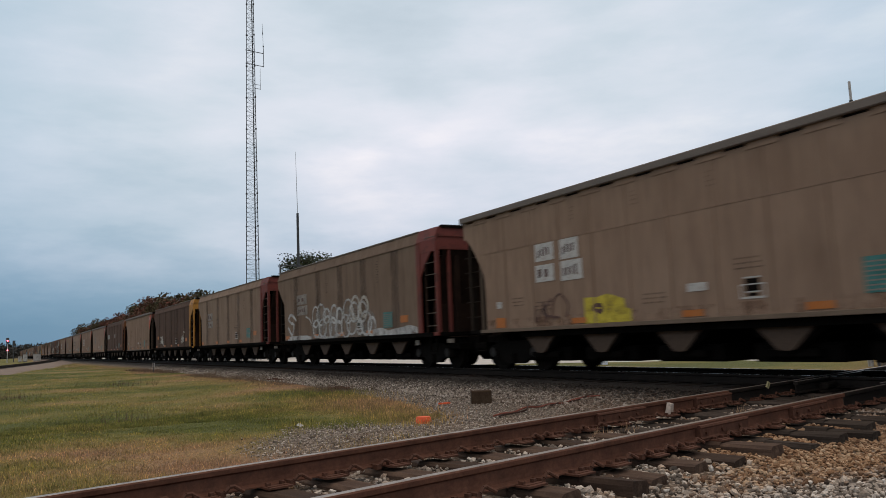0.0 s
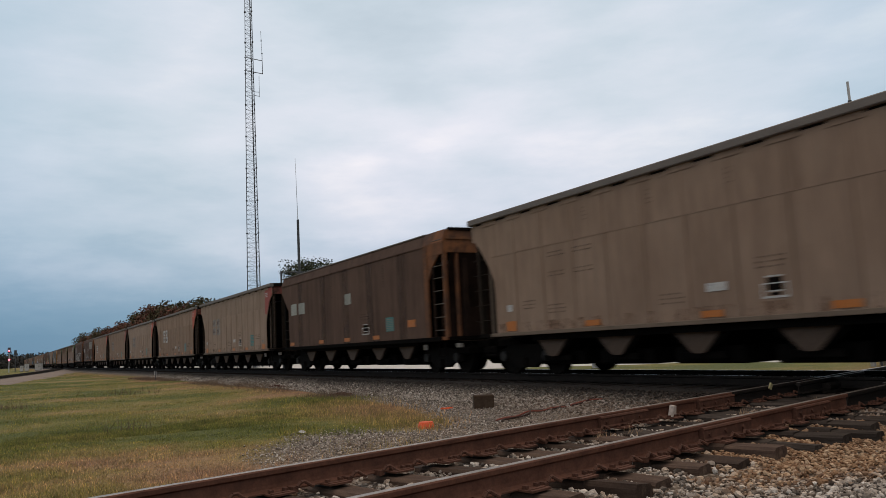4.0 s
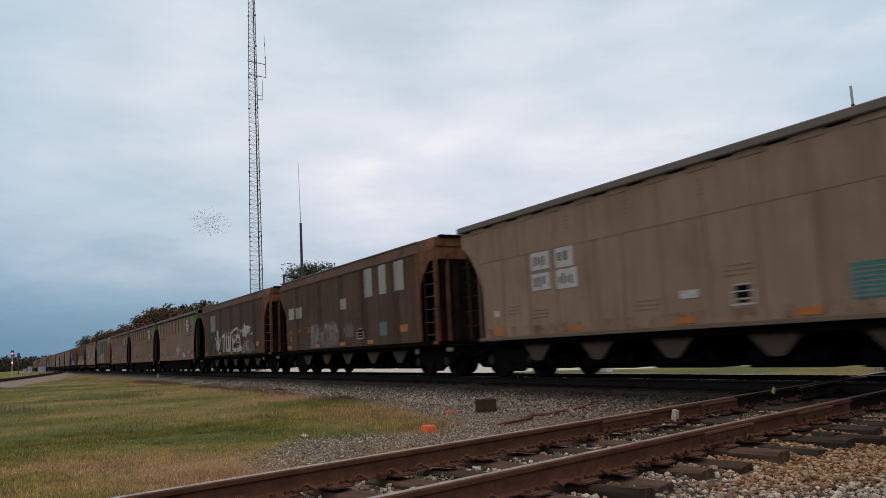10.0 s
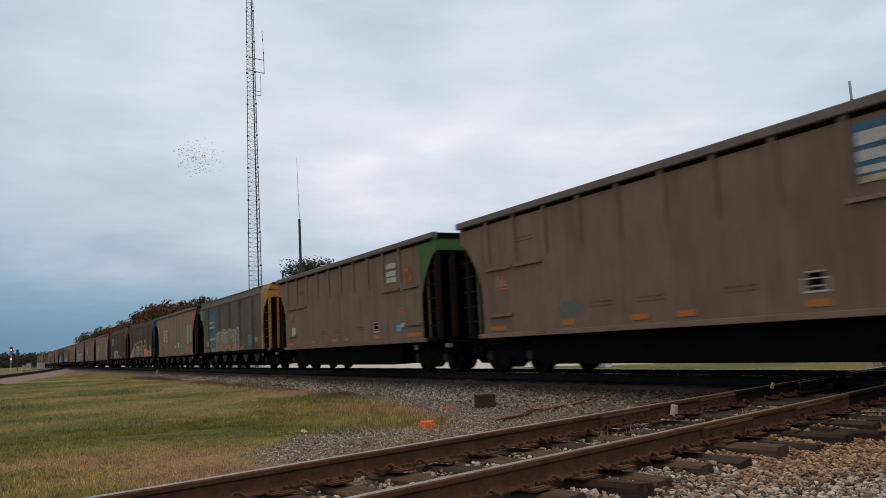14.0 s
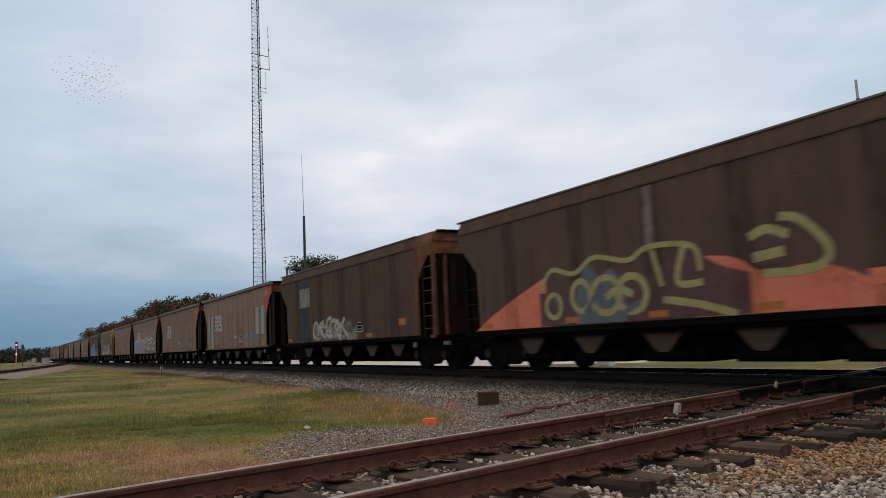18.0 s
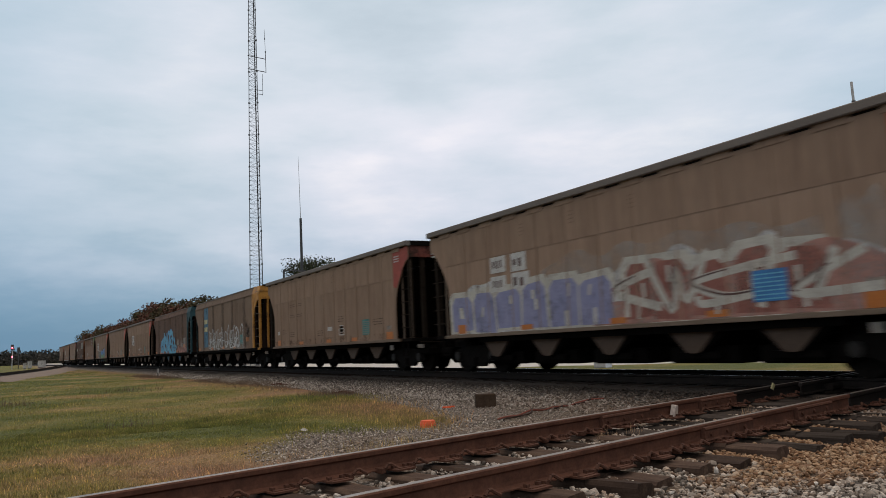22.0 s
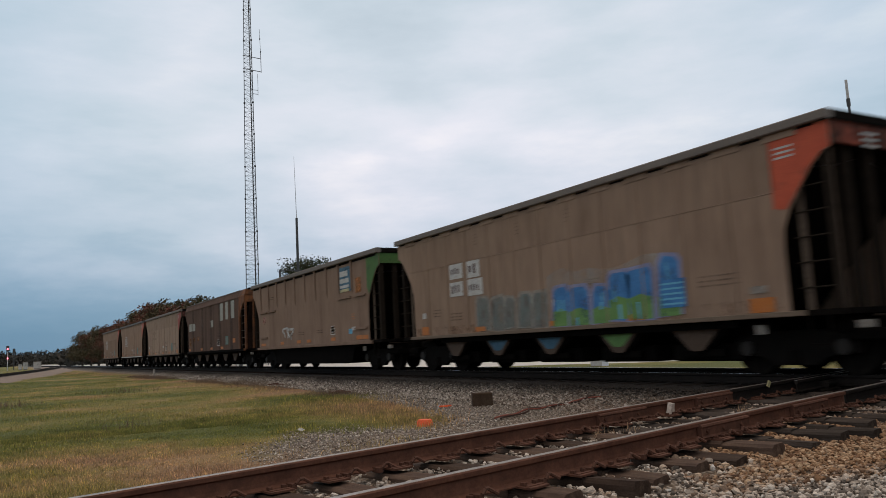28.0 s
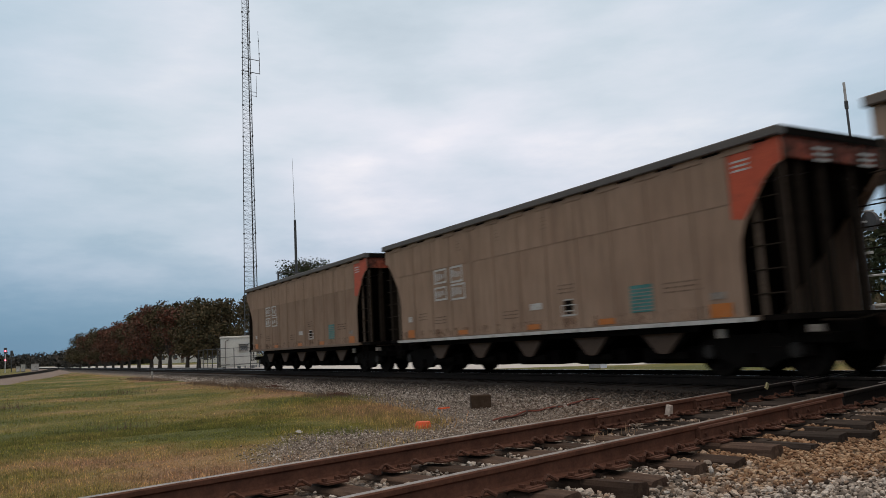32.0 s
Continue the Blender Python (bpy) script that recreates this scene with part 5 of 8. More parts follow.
def bay_overspray(car, xs, material):
    for x in xs:
        part("paint_overspray", lambda: Geo().prism(v_bay(0.5, 0.90, 0.56), "y", -0.003, 0.003), material, car, "graffiti paint run onto a hopper bay", at=pose(x, -1.326, 0), key="overspray")


def bumps(x0, x1, z0, z1, n, seed):
    rnd = random.Random(seed)
    top = [(x1 - (x1 - x0) * i / n, z1 * 0 + z0 + (z1 - z0) * rnd.uniform(0.55, 1.0) * (0.7 if i in (0, n) else 1)) for i in range(n + 1)]
    return [(x0, z0), (x1, z0)] + smooth_line(top, 4)


for k, boxes in ((0, 2), (1, 2), (2, 0), (5, 2), (6, 0), (7, 2), (10, 0), (11, 2), (12, 2), (13, 2), (16, 2), (23, 2), (24, 1), (25, 1), (26, 2), (27, 1), (29, 0), (33, 2)):
    marks_a(CARS[k], k, boxes, teal=k not in (5, 11))
for k in (3, 8, 9, 14, 15, 17, 21, 22, 28, 30, 31, 32):
    marks_b(CARS[k], k, labels=k in (31, 32), teal=k not in (3, 8, 14, 15, 21, 22, 28, 30))
for k in (4, 18, 19, 20):
    marks_c(CARS[k], k, 1 if k in (4, 19, 20) else 0)

# white stripe along the sill of one car
part("sill_stripe", Geo().box(0.72, 13.9, -0.006, 0.0, 0.955, 1.03), WHITE_P, CARS[1], "pale painted sill stripe", at=pose(0, -1.641, 0))
for k in (3, 22, 28):
    c = CARS[k]
    for x0, x1, z0, z1 in ((9.5, 10.15, 2.72, 3.70), (10.72, 11.25, 2.73, 3.70), (11.9, 12.55, 2.74, 3.69), (7.25, 7.8, 2.45, 2.84), (1.25, 1.95, 2.40, 2.88), (2.2, 2.95, 2.40, 2.86)):
        if k != 28 or x0 < 9:
            decal(c, x0, x1, z0, z1, PALEP, "pale_patch")
    tag_panel(c, 10.65, 11.2, 1.35, 1.80)
    if k == 22:
        patch(c, bumps(3.9, 7.0, 1.10, 2.12, 11, 5), HAZE_G, 0.005, "faint grey smudge of old paint")
        patch(c, bumps(7.4, 8.4, 1.40, 2.05, 5, 8), HAZE_G, 0.005, "faint grey smudge of old paint")
        graffiti(c, 4.2, 6.8, 1.2, 2.0, "occsn", HAZE_G, 0.10, seed=51, label="faint rubbed-out graffiti")
    if k != 28:
        for x, z in ((1.35, 1.72), (1.35, 1.45), (2.45, 1.74), (3.65, 1.76)):
            decal(c, x, x + 0.17, z, z + 0.22, REFL_F, "orange_stencil")
            decal(c, x + 0.22, x + 0.40, z, z + 0.22, REFL_F, "orange_stencil")
# blue and green lettering
c = CARS[5]
patch(c, bumps(4.5, 7.3, 1.06, 2.1, 5, 3), TEALF_G, label="faded teal block of graffiti")
blocks(c, 4.5, 7.5, 1.06, 1.95, 5, TEALF_G, GREY_P, DKPAINT, 1)
blocks(c, 7.6, 9.6, 1.06, 1.95, 3, BLUE_G, LILAC_G, CYAN_G, 2, low=GREEN_G, label="blue and green graffiti blocks")
blocks(c, 9.5, 11.5, 1.06, 2.25, 3, BLUE_G, LILAC_G, CYAN_G, 5, low=GREEN_G, label="taller blue and green graffiti blocks")
patch(c, bumps(7.5, 11.5, 1.9, 2.4, 8, 12), HAZE_G, 0.0042, "pale haze of overspray")
bay_overspray(c, (4.92, 7.10), STEELBLUE)
bay_overspray(c, (9.38,), GREEN_G)
decal(c, 10.98, 11.58, 1.27, 1.80, BLUE_G, "barcode_panel", 0.014)
for i in range(5):
    decal(c, 11.0, 11.56, 1.32 + i * 0.095, 1.355 + i * 0.095, CYAN_G, "stripe", 0.017)
# sky-blue wild lettering on a teal-ended car
c = CARS[8]
patch(c, bumps(2.6, 9.6, 1.06, 1.7, 8, 6), PINK_G, 0.004, "faded pink haze of paint")
graffiti(c, 3.5, 8.6, 1.12, 2.66, "kuniteu", CYAN_G, 0.46, BLUE_G, 0.07, 7, BLUE_G, 0.07, True, "sky-blue graffiti lettering")
graffiti(c, 6.8, 9.8, 1.05, 1.75, "cs", CYAN_G, 0.22, BLUE_G, 0.06, 8)
patch(c, [(9.7, 1.08), (13.3, 1.08), (13.3, 1.62), (12.6, 1.55), (11.4, 1.75), (10.3, 1.55)], PINK_G, 0.004)
patch(c, bumps(9.75, 10.5, 1.6, 2.1, 3, 2), GREY_P, 0.005)
patch(c, [(11.3, 1.7), (12.1, 1.75), (12.1, 2.05), (12.95, 2.1), (12.95, 1.5), (12.2, 1.45), (11.3, 1.5)], GREY_P, 0.005)
graffiti(c, 3.2, 7.9, 1.08, 2.1, "sukewco", CYAN_G, 0.16, BLUE_G, 0.05, 43, None, 0, True, "sky-blue graffiti strokes")
patch(c, bumps(10.9, 12.0, 1.6, 2.1, 4, 9), HAZE_G, 0.0056, "pale faded patch")
bay_overspray(c, (4.92, 9.38), STEELBLUE)
# white outlines on a yellow-ended car
c = CARS[9]
decal(c, 2.57, 3.66, 1.28, 3.70, STEELBLUE, "blue_panel", 0.005, "faded blue painted panel")
decal(c, 2.65, 3.5, 2.72, 2.98, CREAM_G, "panel_stripe", 0.009)
decal(c, 2.65, 3.5, 2.25, 2.52, CREAM_G, "panel_stripe", 0.009)
patch(c, bumps(3.9, 8.8, 1.08, 2.2, 9, 44), HAZE_G, 0.0046, "pale haze of overspray")
patch(c, bumps(8.6, 11.8, 1.08, 2.2, 6, 45), HAZE_G, 0.0046, "pale haze of overspray")
splatter(c, 11.7, 13.3, 1.3, 2.4, 24, DARKBAND, 0.30, 46, "dark smudge of old paint")
graffiti(c, 9.2, 11.8, 1.1, 2.3, "onn", WHITE_G, 0.075, seed=47, wild=False, label="white outline graffiti")
graffiti(c, 3.9, 7.3, 1.1, 2.3, "senkdocesn", WHITE_G, 0.075, seed=11, wild=False, label="white outline graffiti")
graffiti(c, 3.9, 7.6, 1.1, 1.75, "occosecn", WHITE_G, 0.05, seed=41, label="white outline graffiti")
graffiti(c, 7.7, 10.9, 1.15, 2.40, "onnod", WHITE_G, 0.085, seed=12, wild=False, label="white outline graffiti")
graffiti(c, 7.9, 10.7, 1.15, 1.7, "oceso", WHITE_G, 0.06, seed=42, label="white outline graffiti")
# white and lilac piece along a whole side
c = CARS[11]
patch(c, bumps(1.4, 7.6, 1.06, 2.45, 9, 4), WHITE_G, 0.0045, "white haze of sprayed paint")
patch(c, bumps(7.4, 13.4, 1.06, 2.55, 9, 9), WHITE_G, 0.0042, "white haze of sprayed paint")
blocks(c, 1.2, 7.7, 1.08, 2.22, 6, LILAC_G, CHALK_G, CHALK_G, 14, 0.15, label="lilac and white block graffiti")
patch(c, bumps(5.2, 12.4, 2.1, 2.75, 10, 52), HAZE_G, 0.0040, "white overspray above the letters")
patch(c, bumps(12.7, 13.5, 1.9, 2.9, 4, 53), HAZE_G, 0.0052, "white overspray above the letters")
patch(c, bumps(7.0, 13.4, 1.06, 2.3, 7, 19), PINK_G, 0.0055, "faded brown-pink sprayed ground")
blocks(c, 7.9, 12.5, 1.08, 2.25, 5, BRICK_G, CHALK_G, CHALK_G, 15, 0.16, label="white and brick-red graffiti shapes")
graffiti(c, 7.8, 13.0, 1.15, 2.3, "kwsik", CHALK_G, 0.24, DKPAINT, 0.05, 16, None, 0, True, "white sprayed strokes")
decal(c, 11.06, 11.72, 1.28, 1.80, BLUE_G, "blue_square", 0.016, "bright blue painted square")
for i in range(7):
    decal(c, 11.08, 11.70, 1.31 + i * 0.068, 1.332 + i * 0.068, CYAN_G, "stripe", 0.019)
# two tall pale patches
c = CARS[13]
decal(c, 1.40, 1.80, 1.06, 3.0, PALEP, "pale_patch")
decal(c, 2.18, 2.70, 1.06, 3.0, PALEP, "pale_patch")
decal(c, 11.98, 12.54, 1.62, 3.0, PALEP, "pale_patch")
decal(c, 12.89, 13.42, 1.62, 3.0, PALEP, "pale_patch")
patch(c, bumps(9.95, 10.6, 1.28, 1.82, 4, 3), HAZE_G, 0.005, "faint pale smudge")
graffiti(c, 10.0, 10.6, 1.3, 1.8, "sk", HAZE_G, 0.10, seed=3, label="faint pale scrawl")
# silver throw-up
c = CARS[14]
decal(c, 2.70, 3.68, 1.12, 3.66, NAVY_G, "blue_panel", 0.005, "faded blue-grey painted panel")
decal(c, 2.68, 3.88, 2.52, 3.32, GREY_P, "number_box", 0.009)
patch(c, bumps(4.2, 8.1, 1.08, 2.02, 11, 12), HAZE_G, 0.0046, "silver-white cloud of paint")
graffiti(c, 4.3, 7.7, 1.1, 1.92, "osoenck", CHALK_G, 0.16, GREY_P, 0.05, 61, None, 0, True, "silver-white graffiti lettering")
graffiti(c, 4.2, 8.0, 1.1, 1.7, "cosco", HAZE_G, 0.22, None, 0, 62, None, 0, True, "silver-white graffiti fill")
patch(c, bumps(7.9, 8.8, 1.06, 1.5, 4, 2), GREY_P, 0.0045)
# coral hills with yellow letters
c = CARS[15]
patch(c, [(0.75, 1.07), (3.95, 1.07), (3.85, 2.22), (2.6, 1.82), (1.5, 1.42)], CORAL_G, 0.0045, "coral-red painted wedge")
patch(c, smooth_line([(8.2, 1.07), (8.35, 2.05), (8.75, 2.14), (9.3, 2.02), (9.8, 1.74), (10.6, 1.80), (11.2, 1.66), (11.9, 1.30), (12.3, 1.14), (12.8, 1.45), (13.3, 1.85), (13.34, 1.07)], 4), CORAL_G, 0.0045, "coral-red painted hills")
patch(c, bumps(3.6, 9.5, 1.08, 2.40, 9, 63), MAROON_G, 0.0055, "maroon graffiti fill")
patch(c, bumps(4.9, 6.5, 1.08, 2.42, 4, 64), SLATE_G, 0.0065, "slate-grey graffiti fill")
rings(c, 3.7, 7.2, 1.12, 2.2, 4, OLIVE_G, 0.14, 66, "mustard graffiti loops")
strokes(c, [[(3.7, 1.9), (4.1, 2.35), (4.9, 2.2), (5.6, 2.48), (6.6, 2.3), (7.2, 2.5), (8.3, 2.38), (8.45, 1.9)], [(7.3, 2.4), (7.5, 1.7)], [(8.1, 2.4), (7.9, 1.75), (8.5, 1.7)], [(7.5, 1.45), (8.4, 1.3), (9.2, 1.08)], [(5.9, 1.6), (6.3, 1.75), (6.7, 1.6)]], OLIVE_G, 0.13, 0.011, "mustard graffiti outlines")
strokes(c, [[(4.2, 1.75), (4.3, 1.45)], [(5.2, 1.3), (5.8, 1.9)], [(6.4, 1.25), (6.9, 1.45)]], SLATE_G, 0.12, 0.014)
strokes(c, [[(10.15, 2.62), (10.55, 2.5), (10.98, 2.0), (10.7, 1.72), (9.75, 1.72)], [(9.55, 2.35), (9.9, 2.45), (10.3, 2.3)], [(9.6, 2.0), (10.2, 2.05)]], OLIVE_G, 0.17, 0.011, "mustard sprayed hook")
patch(c, [(9.6, 1.85), (10.2, 1.85), (10.35, 2.3), (9.9, 2.45), (9.58, 2.25)], MAROON_G, 0.006, "maroon sprayed block")
decal(c, 12.5, 13.08, 1.74, 2.03, REFL, "reflector", 0.009)
decal(c, 11.55, 12.05, 1.38, 1.62, CORAL_G, "stencil_panel", 0.009)
decal(c, 12.22, 12.56, 1.32, 1.52, CYAN_G, "stencil_panel", 0.009)
decal(c, 7.14, 7.36, 2.4, 3.7, GREY_P, "pale_stripe", 0.005)
# pale patches
c = CARS[16]
decal(c, 11.98, 12.54, 1.70, 3.0, PALEP, "pale_patch")
decal(c, 12.89, 13.46, 1.87, 3.0, PALEP, "pale_patch")
decal(c, 8.8, 9.3, 1.5, 1.86, WHITE_P, "stencil_panel", 0.009)
# blue panel and lime letters
c = CARS[17]
decal(c, 2.45, 3.88, 1.30, 3.63, STEELBLUE, "blue_panel", 0.005, "blue painted panel with pale stripes")
for z in (2.75, 2.45, 1.75):
    decal(c, 2.55, 3.8, z, z + 0.12, CREAM_G, "panel_stripe", 0.009)
patch(c, bumps(2.1, 9.6, 1.06, 1.42, 8, 21), LIME_G, 0.0045, "faded green graffiti base")
blocks(c, 4.1, 9.2, 1.12, 2.25, 7, TEALF_G, WHITE_G, CORAL_G, 22, 0.06, low=PINK_G, label="teal, coral and white graffiti shapes")
graffiti(c, 4.2, 9.3, 1.15, 2.3, "kosnew", LIME_G, 0.10, CORAL_G, 0.06, 22, None, 0, True, "green and coral graffiti strokes")
patch(c, [(0.1, 3.1), (0.75, 3.0), (0.8, 3.7), (0.1, 3.7)], GREEN_G, 0.006, "fresh green paint patch")
decal(c, 1.87, 2.35, 1.40, 1.66, REFL, "reflector", 0.009)
# white throw-up on gondolas
splatter(CARS[20], 7.9, 9.3, 1.35, 2.05, 26, WHITE_G, 0.10, 23, "white paint splash")
graffiti(CARS[20], 10.0, 10.6, 1.1, 1.35, "s", WHITE_G, 0.20, seed=24, label="white paint splash")
graffiti(CARS[20], 4.0, 4.9, 1.25, 1.75, "s", TEALF_G, 0.18, seed=25, label="faded teal scrawl")
decal(CARS[18], 1.75, 2.2, 1.5, 1.85, WHITE_P, "pale_patch")
graffiti(CARS[4], 4.6, 6.0, 1.3, 1.85, "oo", WHITE_G, 0.10, seed=26, label="white sprayed scrawl")
# large white letters
c = CARS[21]
decal(c, 2.72, 3.80, 1.30, 2.50, NAVY_G, "blue_panel", 0.005)
decal(c, 2.54, 3.74, 2.48, 3.44, GREY_P, "number_box", 0.009)
strokes(c, [[(3.78, 2.15), (4.0, 1.75), (4.15, 1.38)], [(4.95, 2.05), (4.75, 1.6), (4.45, 1.32)]], CHALK_G, 0.17, 0.010, "white graffiti strokes")
strokes(c, [[(4.25, 2.50), (4.35, 2.0), (4.5, 1.36)]], CHALK_G, 0.46, 0.009, "broad white graffiti stroke")
strokes(c, [[(4.35, 2.2), (4.7, 2.25)], [(4.4, 2.0), (4.75, 2.02)], [(4.45, 1.8), (4.78, 1.8)]], NEAR_BLACK, 0.03, 0.013)
strokes(c, [[(5.86, 2.12), (5.74, 1.24)], [(6.34, 2.22), (6.30, 1.28)], [(6.86, 2.10), (6.84, 1.34)]], CHALK_G, 0.24, 0.0095, "large white graffiti bars, illegible")
strokes(c, [[(7.30, 2.14), (7.20, 1.34)], [(7.74, 2.02), (7.72, 1.30)]], CHALK_G, 0.26, 0.0092, "large white graffiti bars, illegible")
strokes(c, [[(5.34, 2.10), (5.95, 2.20)], [(6.34, 1.33), (7.18, 1.32)], [(7.74, 1.32), (8.42, 1.30)], [(7.80, 1.76), (8.22, 1.78)]], CHALK_G, 0.19, 0.0105, "white graffiti bars, illegible")
strokes(c, [[(7.30, 2.22), (7.9, 2.36), (8.6, 2.46), (8.9, 2.30)]], CHALK_G, 0.14, 0.0100, "white graffiti arc")
strokes(c, [[(8.36, 1.78), (8.66, 2.02), (9.06, 1.96), (9.24, 1.62), (9.06, 1.32), (8.52, 1.30)], [(8.6, 1.62), (9.0, 1.6)], [(9.2, 1.36), (9.54, 1.36)]], CHALK_G, 0.26, 0.0100, "large white graffiti blob")
strokes(c, [[(6.24, 1.96), (6.44, 1.97)], [(6.76, 1.98), (7.38, 2.0)], [(7.62, 2.02), (7.84, 2.04)], [(8.3, 2.08), (9.0, 2.10)]], CORAL_G, 0.05, 0.014, "coral line through the bars")
strokes(c, [[(6.12, 2.26), (6.08, 1.7)], [(7.5, 2.06), (7.48, 1.5)], [(8.02, 1.55), (8.4, 1.56)], [(8.62, 1.60), (8.98, 1.60)], [(8.1, 2.24), (8.5, 2.3)]], NEAR_BLACK, 0.08, 0.016)
patch(c, bumps(5.2, 9.4, 1.9, 2.5, 8, 70), HAZE_G, 0.008, "faded brownish-white top of the letters")
patch(c, bumps(9.5, 11.3, 1.98, 2.60, 12, 30), HAZE_G, 0.006, "burst of white sprayed paint")
splatter(c, 9.4, 11.3, 1.95, 2.6, 44, CHALK_G, 0.09, 71, "burst of white sprayed paint")
patch(c, bumps(9.6, 12.0, 1.14, 1.85, 9, 31), HAZE_G, 0.005, "pale blue-grey sprayed smudge")
splatter(c, 9.6, 12.0, 1.15, 1.85, 26, HAZE_G, 0.16, 72, "pale blue-grey sprayed smudge")
# scrawls
splatter(CARS[30], 2.75, 4.4, 1.22, 2.0, 30, CHALK_G, 0.08, 73, "white sprayed splash")
patch(CARS[30], bumps(2.9, 4.4, 1.30, 1.9, 6, 31), HAZE_G, 0.005, "white sprayed splash")
splatter(CARS[30], 10.6, 11.8, 1.25, 1.95, 22, CHALK_G, 0.08, 74, "white sprayed splash")
patch(CARS[30], bumps(10.7, 11.7, 1.30, 1.9, 6, 32), HAZE_G, 0.005, "white sprayed splash")
decal(CARS[30], 1.65, 2.11, 1.73, 1.96, REFL, "reflector", 0.009)
# white rings
c = CARS[32]
patch(c, bumps(4.3, 10.3, 1.08, 2.35, 10, 75), HAZE_G, 0.0046, "pale haze of overspray")
rings(c, 4.5, 10.4, 1.08, 1.75, 10, WHITE_G, 0.085, 33)
rings(c, 4.4, 9.6, 1.55, 2.30, 8, WHITE_G, 0.085, 34)
rings(c, 8.3, 9.7, 1.7, 2.45, 2, CHALK_G, 0.12, 35)
strokes(c, [[(3.6, 2.0), (4.1, 1.85), (4.3, 1.6)], [(4.5, 1.2), (5.5, 1.1), (7.0, 1.12)]], WHITE_G, 0.08)
patch(c, bumps(1.3, 4.2, 1.06, 1.25, 6, 5), WHITE_G, 0.005)
patch(c, bumps(9.8, 13.3, 1.06, 1.35, 7, 6), WHITE_G, 0.005)
graffiti(c, 1.2, 1.9, 1.2, 2.2, "s", WHITE_G, 0.14, seed=36)
# small yellow piece
c = CARS[33]
patch(c, [(4.80, 1.06), (6.25, 1.06), (6.22, 1.30), (6.05, 1.34), (6.02, 1.52), (5.55, 1.66), (5.2, 1.60), (4.80, 1.62)], YELL_G, 0.005, "yellow graffiti block")
graffiti(c, 3.05, 4.1, 1.15, 1.70, "wkn", DKPAINT, 0.05, seed=39, label="dark sprayed scrawl")
graffiti(c, 5.1, 5.35, 1.25, 1.45, "o", DKPAINT, 0.10, seed=37, label="dark blotch of paint")
graffiti(c, 5.8, 6.1, 1.22, 1.42, "o", DARK_P, 0.10, seed=38, label="dark blotch of paint")


# ---- crossing track hardware ----
tie_at = []
for ob in track_cross.children:
    if ob.name.startswith("tie"):
        tie_at.append(ob.matrix_basis.translation.x)


def anchor_geo():
    pts = [(-0.015, 0.01, -0.178), (-0.015, -0.05, -0.180), (0.0, -0.068, -0.150), (0.04, -0.055, -0.122), (0.09, -0.035, -0.124), (0.125, -0.06, -0.150), (0.15, -0.07, -0.165)]
    return Geo().pipe(pts, 0.0145, 6).box(-0.035, 0.008, -0.075, 0.02, -0.184, -0.145)


def plate_geo():
    g = Geo().box(-0.10, 0.10, -0.20, 0.16, -0.1785, -0.164)
    for x in (-0.06, 0.06):
        for y in (-0.10, 0.09):
            g.box(x - 0.014, x + 0.014, y - 0.02, y + 0.02, -0.164, -0.140)
    g.box(-0.085, 0.085, -0.165, -0.135, -0.164, -0.158)
    return g


for s in tie_at:
    if not -4 < s < 15:
        continue
    for y in (-0.751, 0.751):
        part("tie_plate", plate_geo, IRON, track_cross, at=pose(s, y, 0), key="tieplate")
        part("rail_anchor", anchor_geo, IRON, track_cross, at=pose(s + 0.15, y - 0.055, 0), key="anchor")
        if random.random() < 0.25:
            part("rail_anchor", anchor_geo, IRON, track_cross, at=pose(s - 0.17, y - 0.055, 0), key="anchor")


def joint_bar_geo():
    g = Geo()
    for d in (-1, 1):
        pts = [(d * 0.011, -0.150), (d * 0.066, -0.160), (d * 0.076, -0.146), (d * 0.062, -0.128), (d * 0.060, -0.060), (d * 0.070, -0.046), (d * 0.062, -0.028), (d * 0.034, -0.026), (d * 0.011, -0.045)]
        g.prism(pts, "x", -0.46, 0.46)
        for x in (-0.36, -0.06, 0.28):
            g.tube((x, d * 0.04, -0.094), (x, d * 0.082, -0.094), 0.022, 6)
    return g


for s, y in ((6.98, -0.751), (7.46, 0.751), (8.93, -0.751), (9.55, 0.751), (0.35, 0.751), (-2.5, -0.751)):
    part("joint_bar", joint_bar_geo, IRON, track_cross, "bolted rusty joint bar", at=pose(s, y, 0), key="jointbar")
# guard rails and flangeway castings at the crossing with the main track
for y in (-0.60, 0.60):
    rail(track_cross, 2.6, pose(S_X - 1.9, y, -0.004), False, "short guard rail at the crossing", True)
for y in (-0.60, 0.60):
    rail(track_main, 3.2, pose(-6.6, TY + y, -0.004), False, "short guard rail at the crossing", True)
for i, (sx, sy) in enumerate(((-0.75, -0.75), (0.75, -0.75), (-0.75, 0.75), (0.75, 0.75))):
    part("crossing_casting", lambda: Geo().box(-0.32, 0.32, -0.30, 0.30, -0.175, -0.075, 0.03), RAIL_DARK, track_cross, at=pose(S_X + sx, sy, 0), key="casting")
part("bond_block", Geo().prism([(-0.062, -0.185), (0.055, -0.185), (0.040, -0.15), (0.030, -0.035), (-0.028, -0.03), (-0.045, -0.14)], "y", -0.03, 0.03), worn("chipped_block", (0.40, 0.33, 0.28), (0.55, 0.48, 0.42), 9.0, 0.8), track_cross, "pale chipped block against the rail web", at=pose(8.42, 0.655, 0, 10, 0, 0))
part("orange_tab", Geo().box(-0.03, 0.03, -0.012, 0.012, 0.0, 0.09), CREAM_G, track_cross, "small tan tab by the rail", at=pose(11.05, 0.68, -0.04, 10, 25, 0))


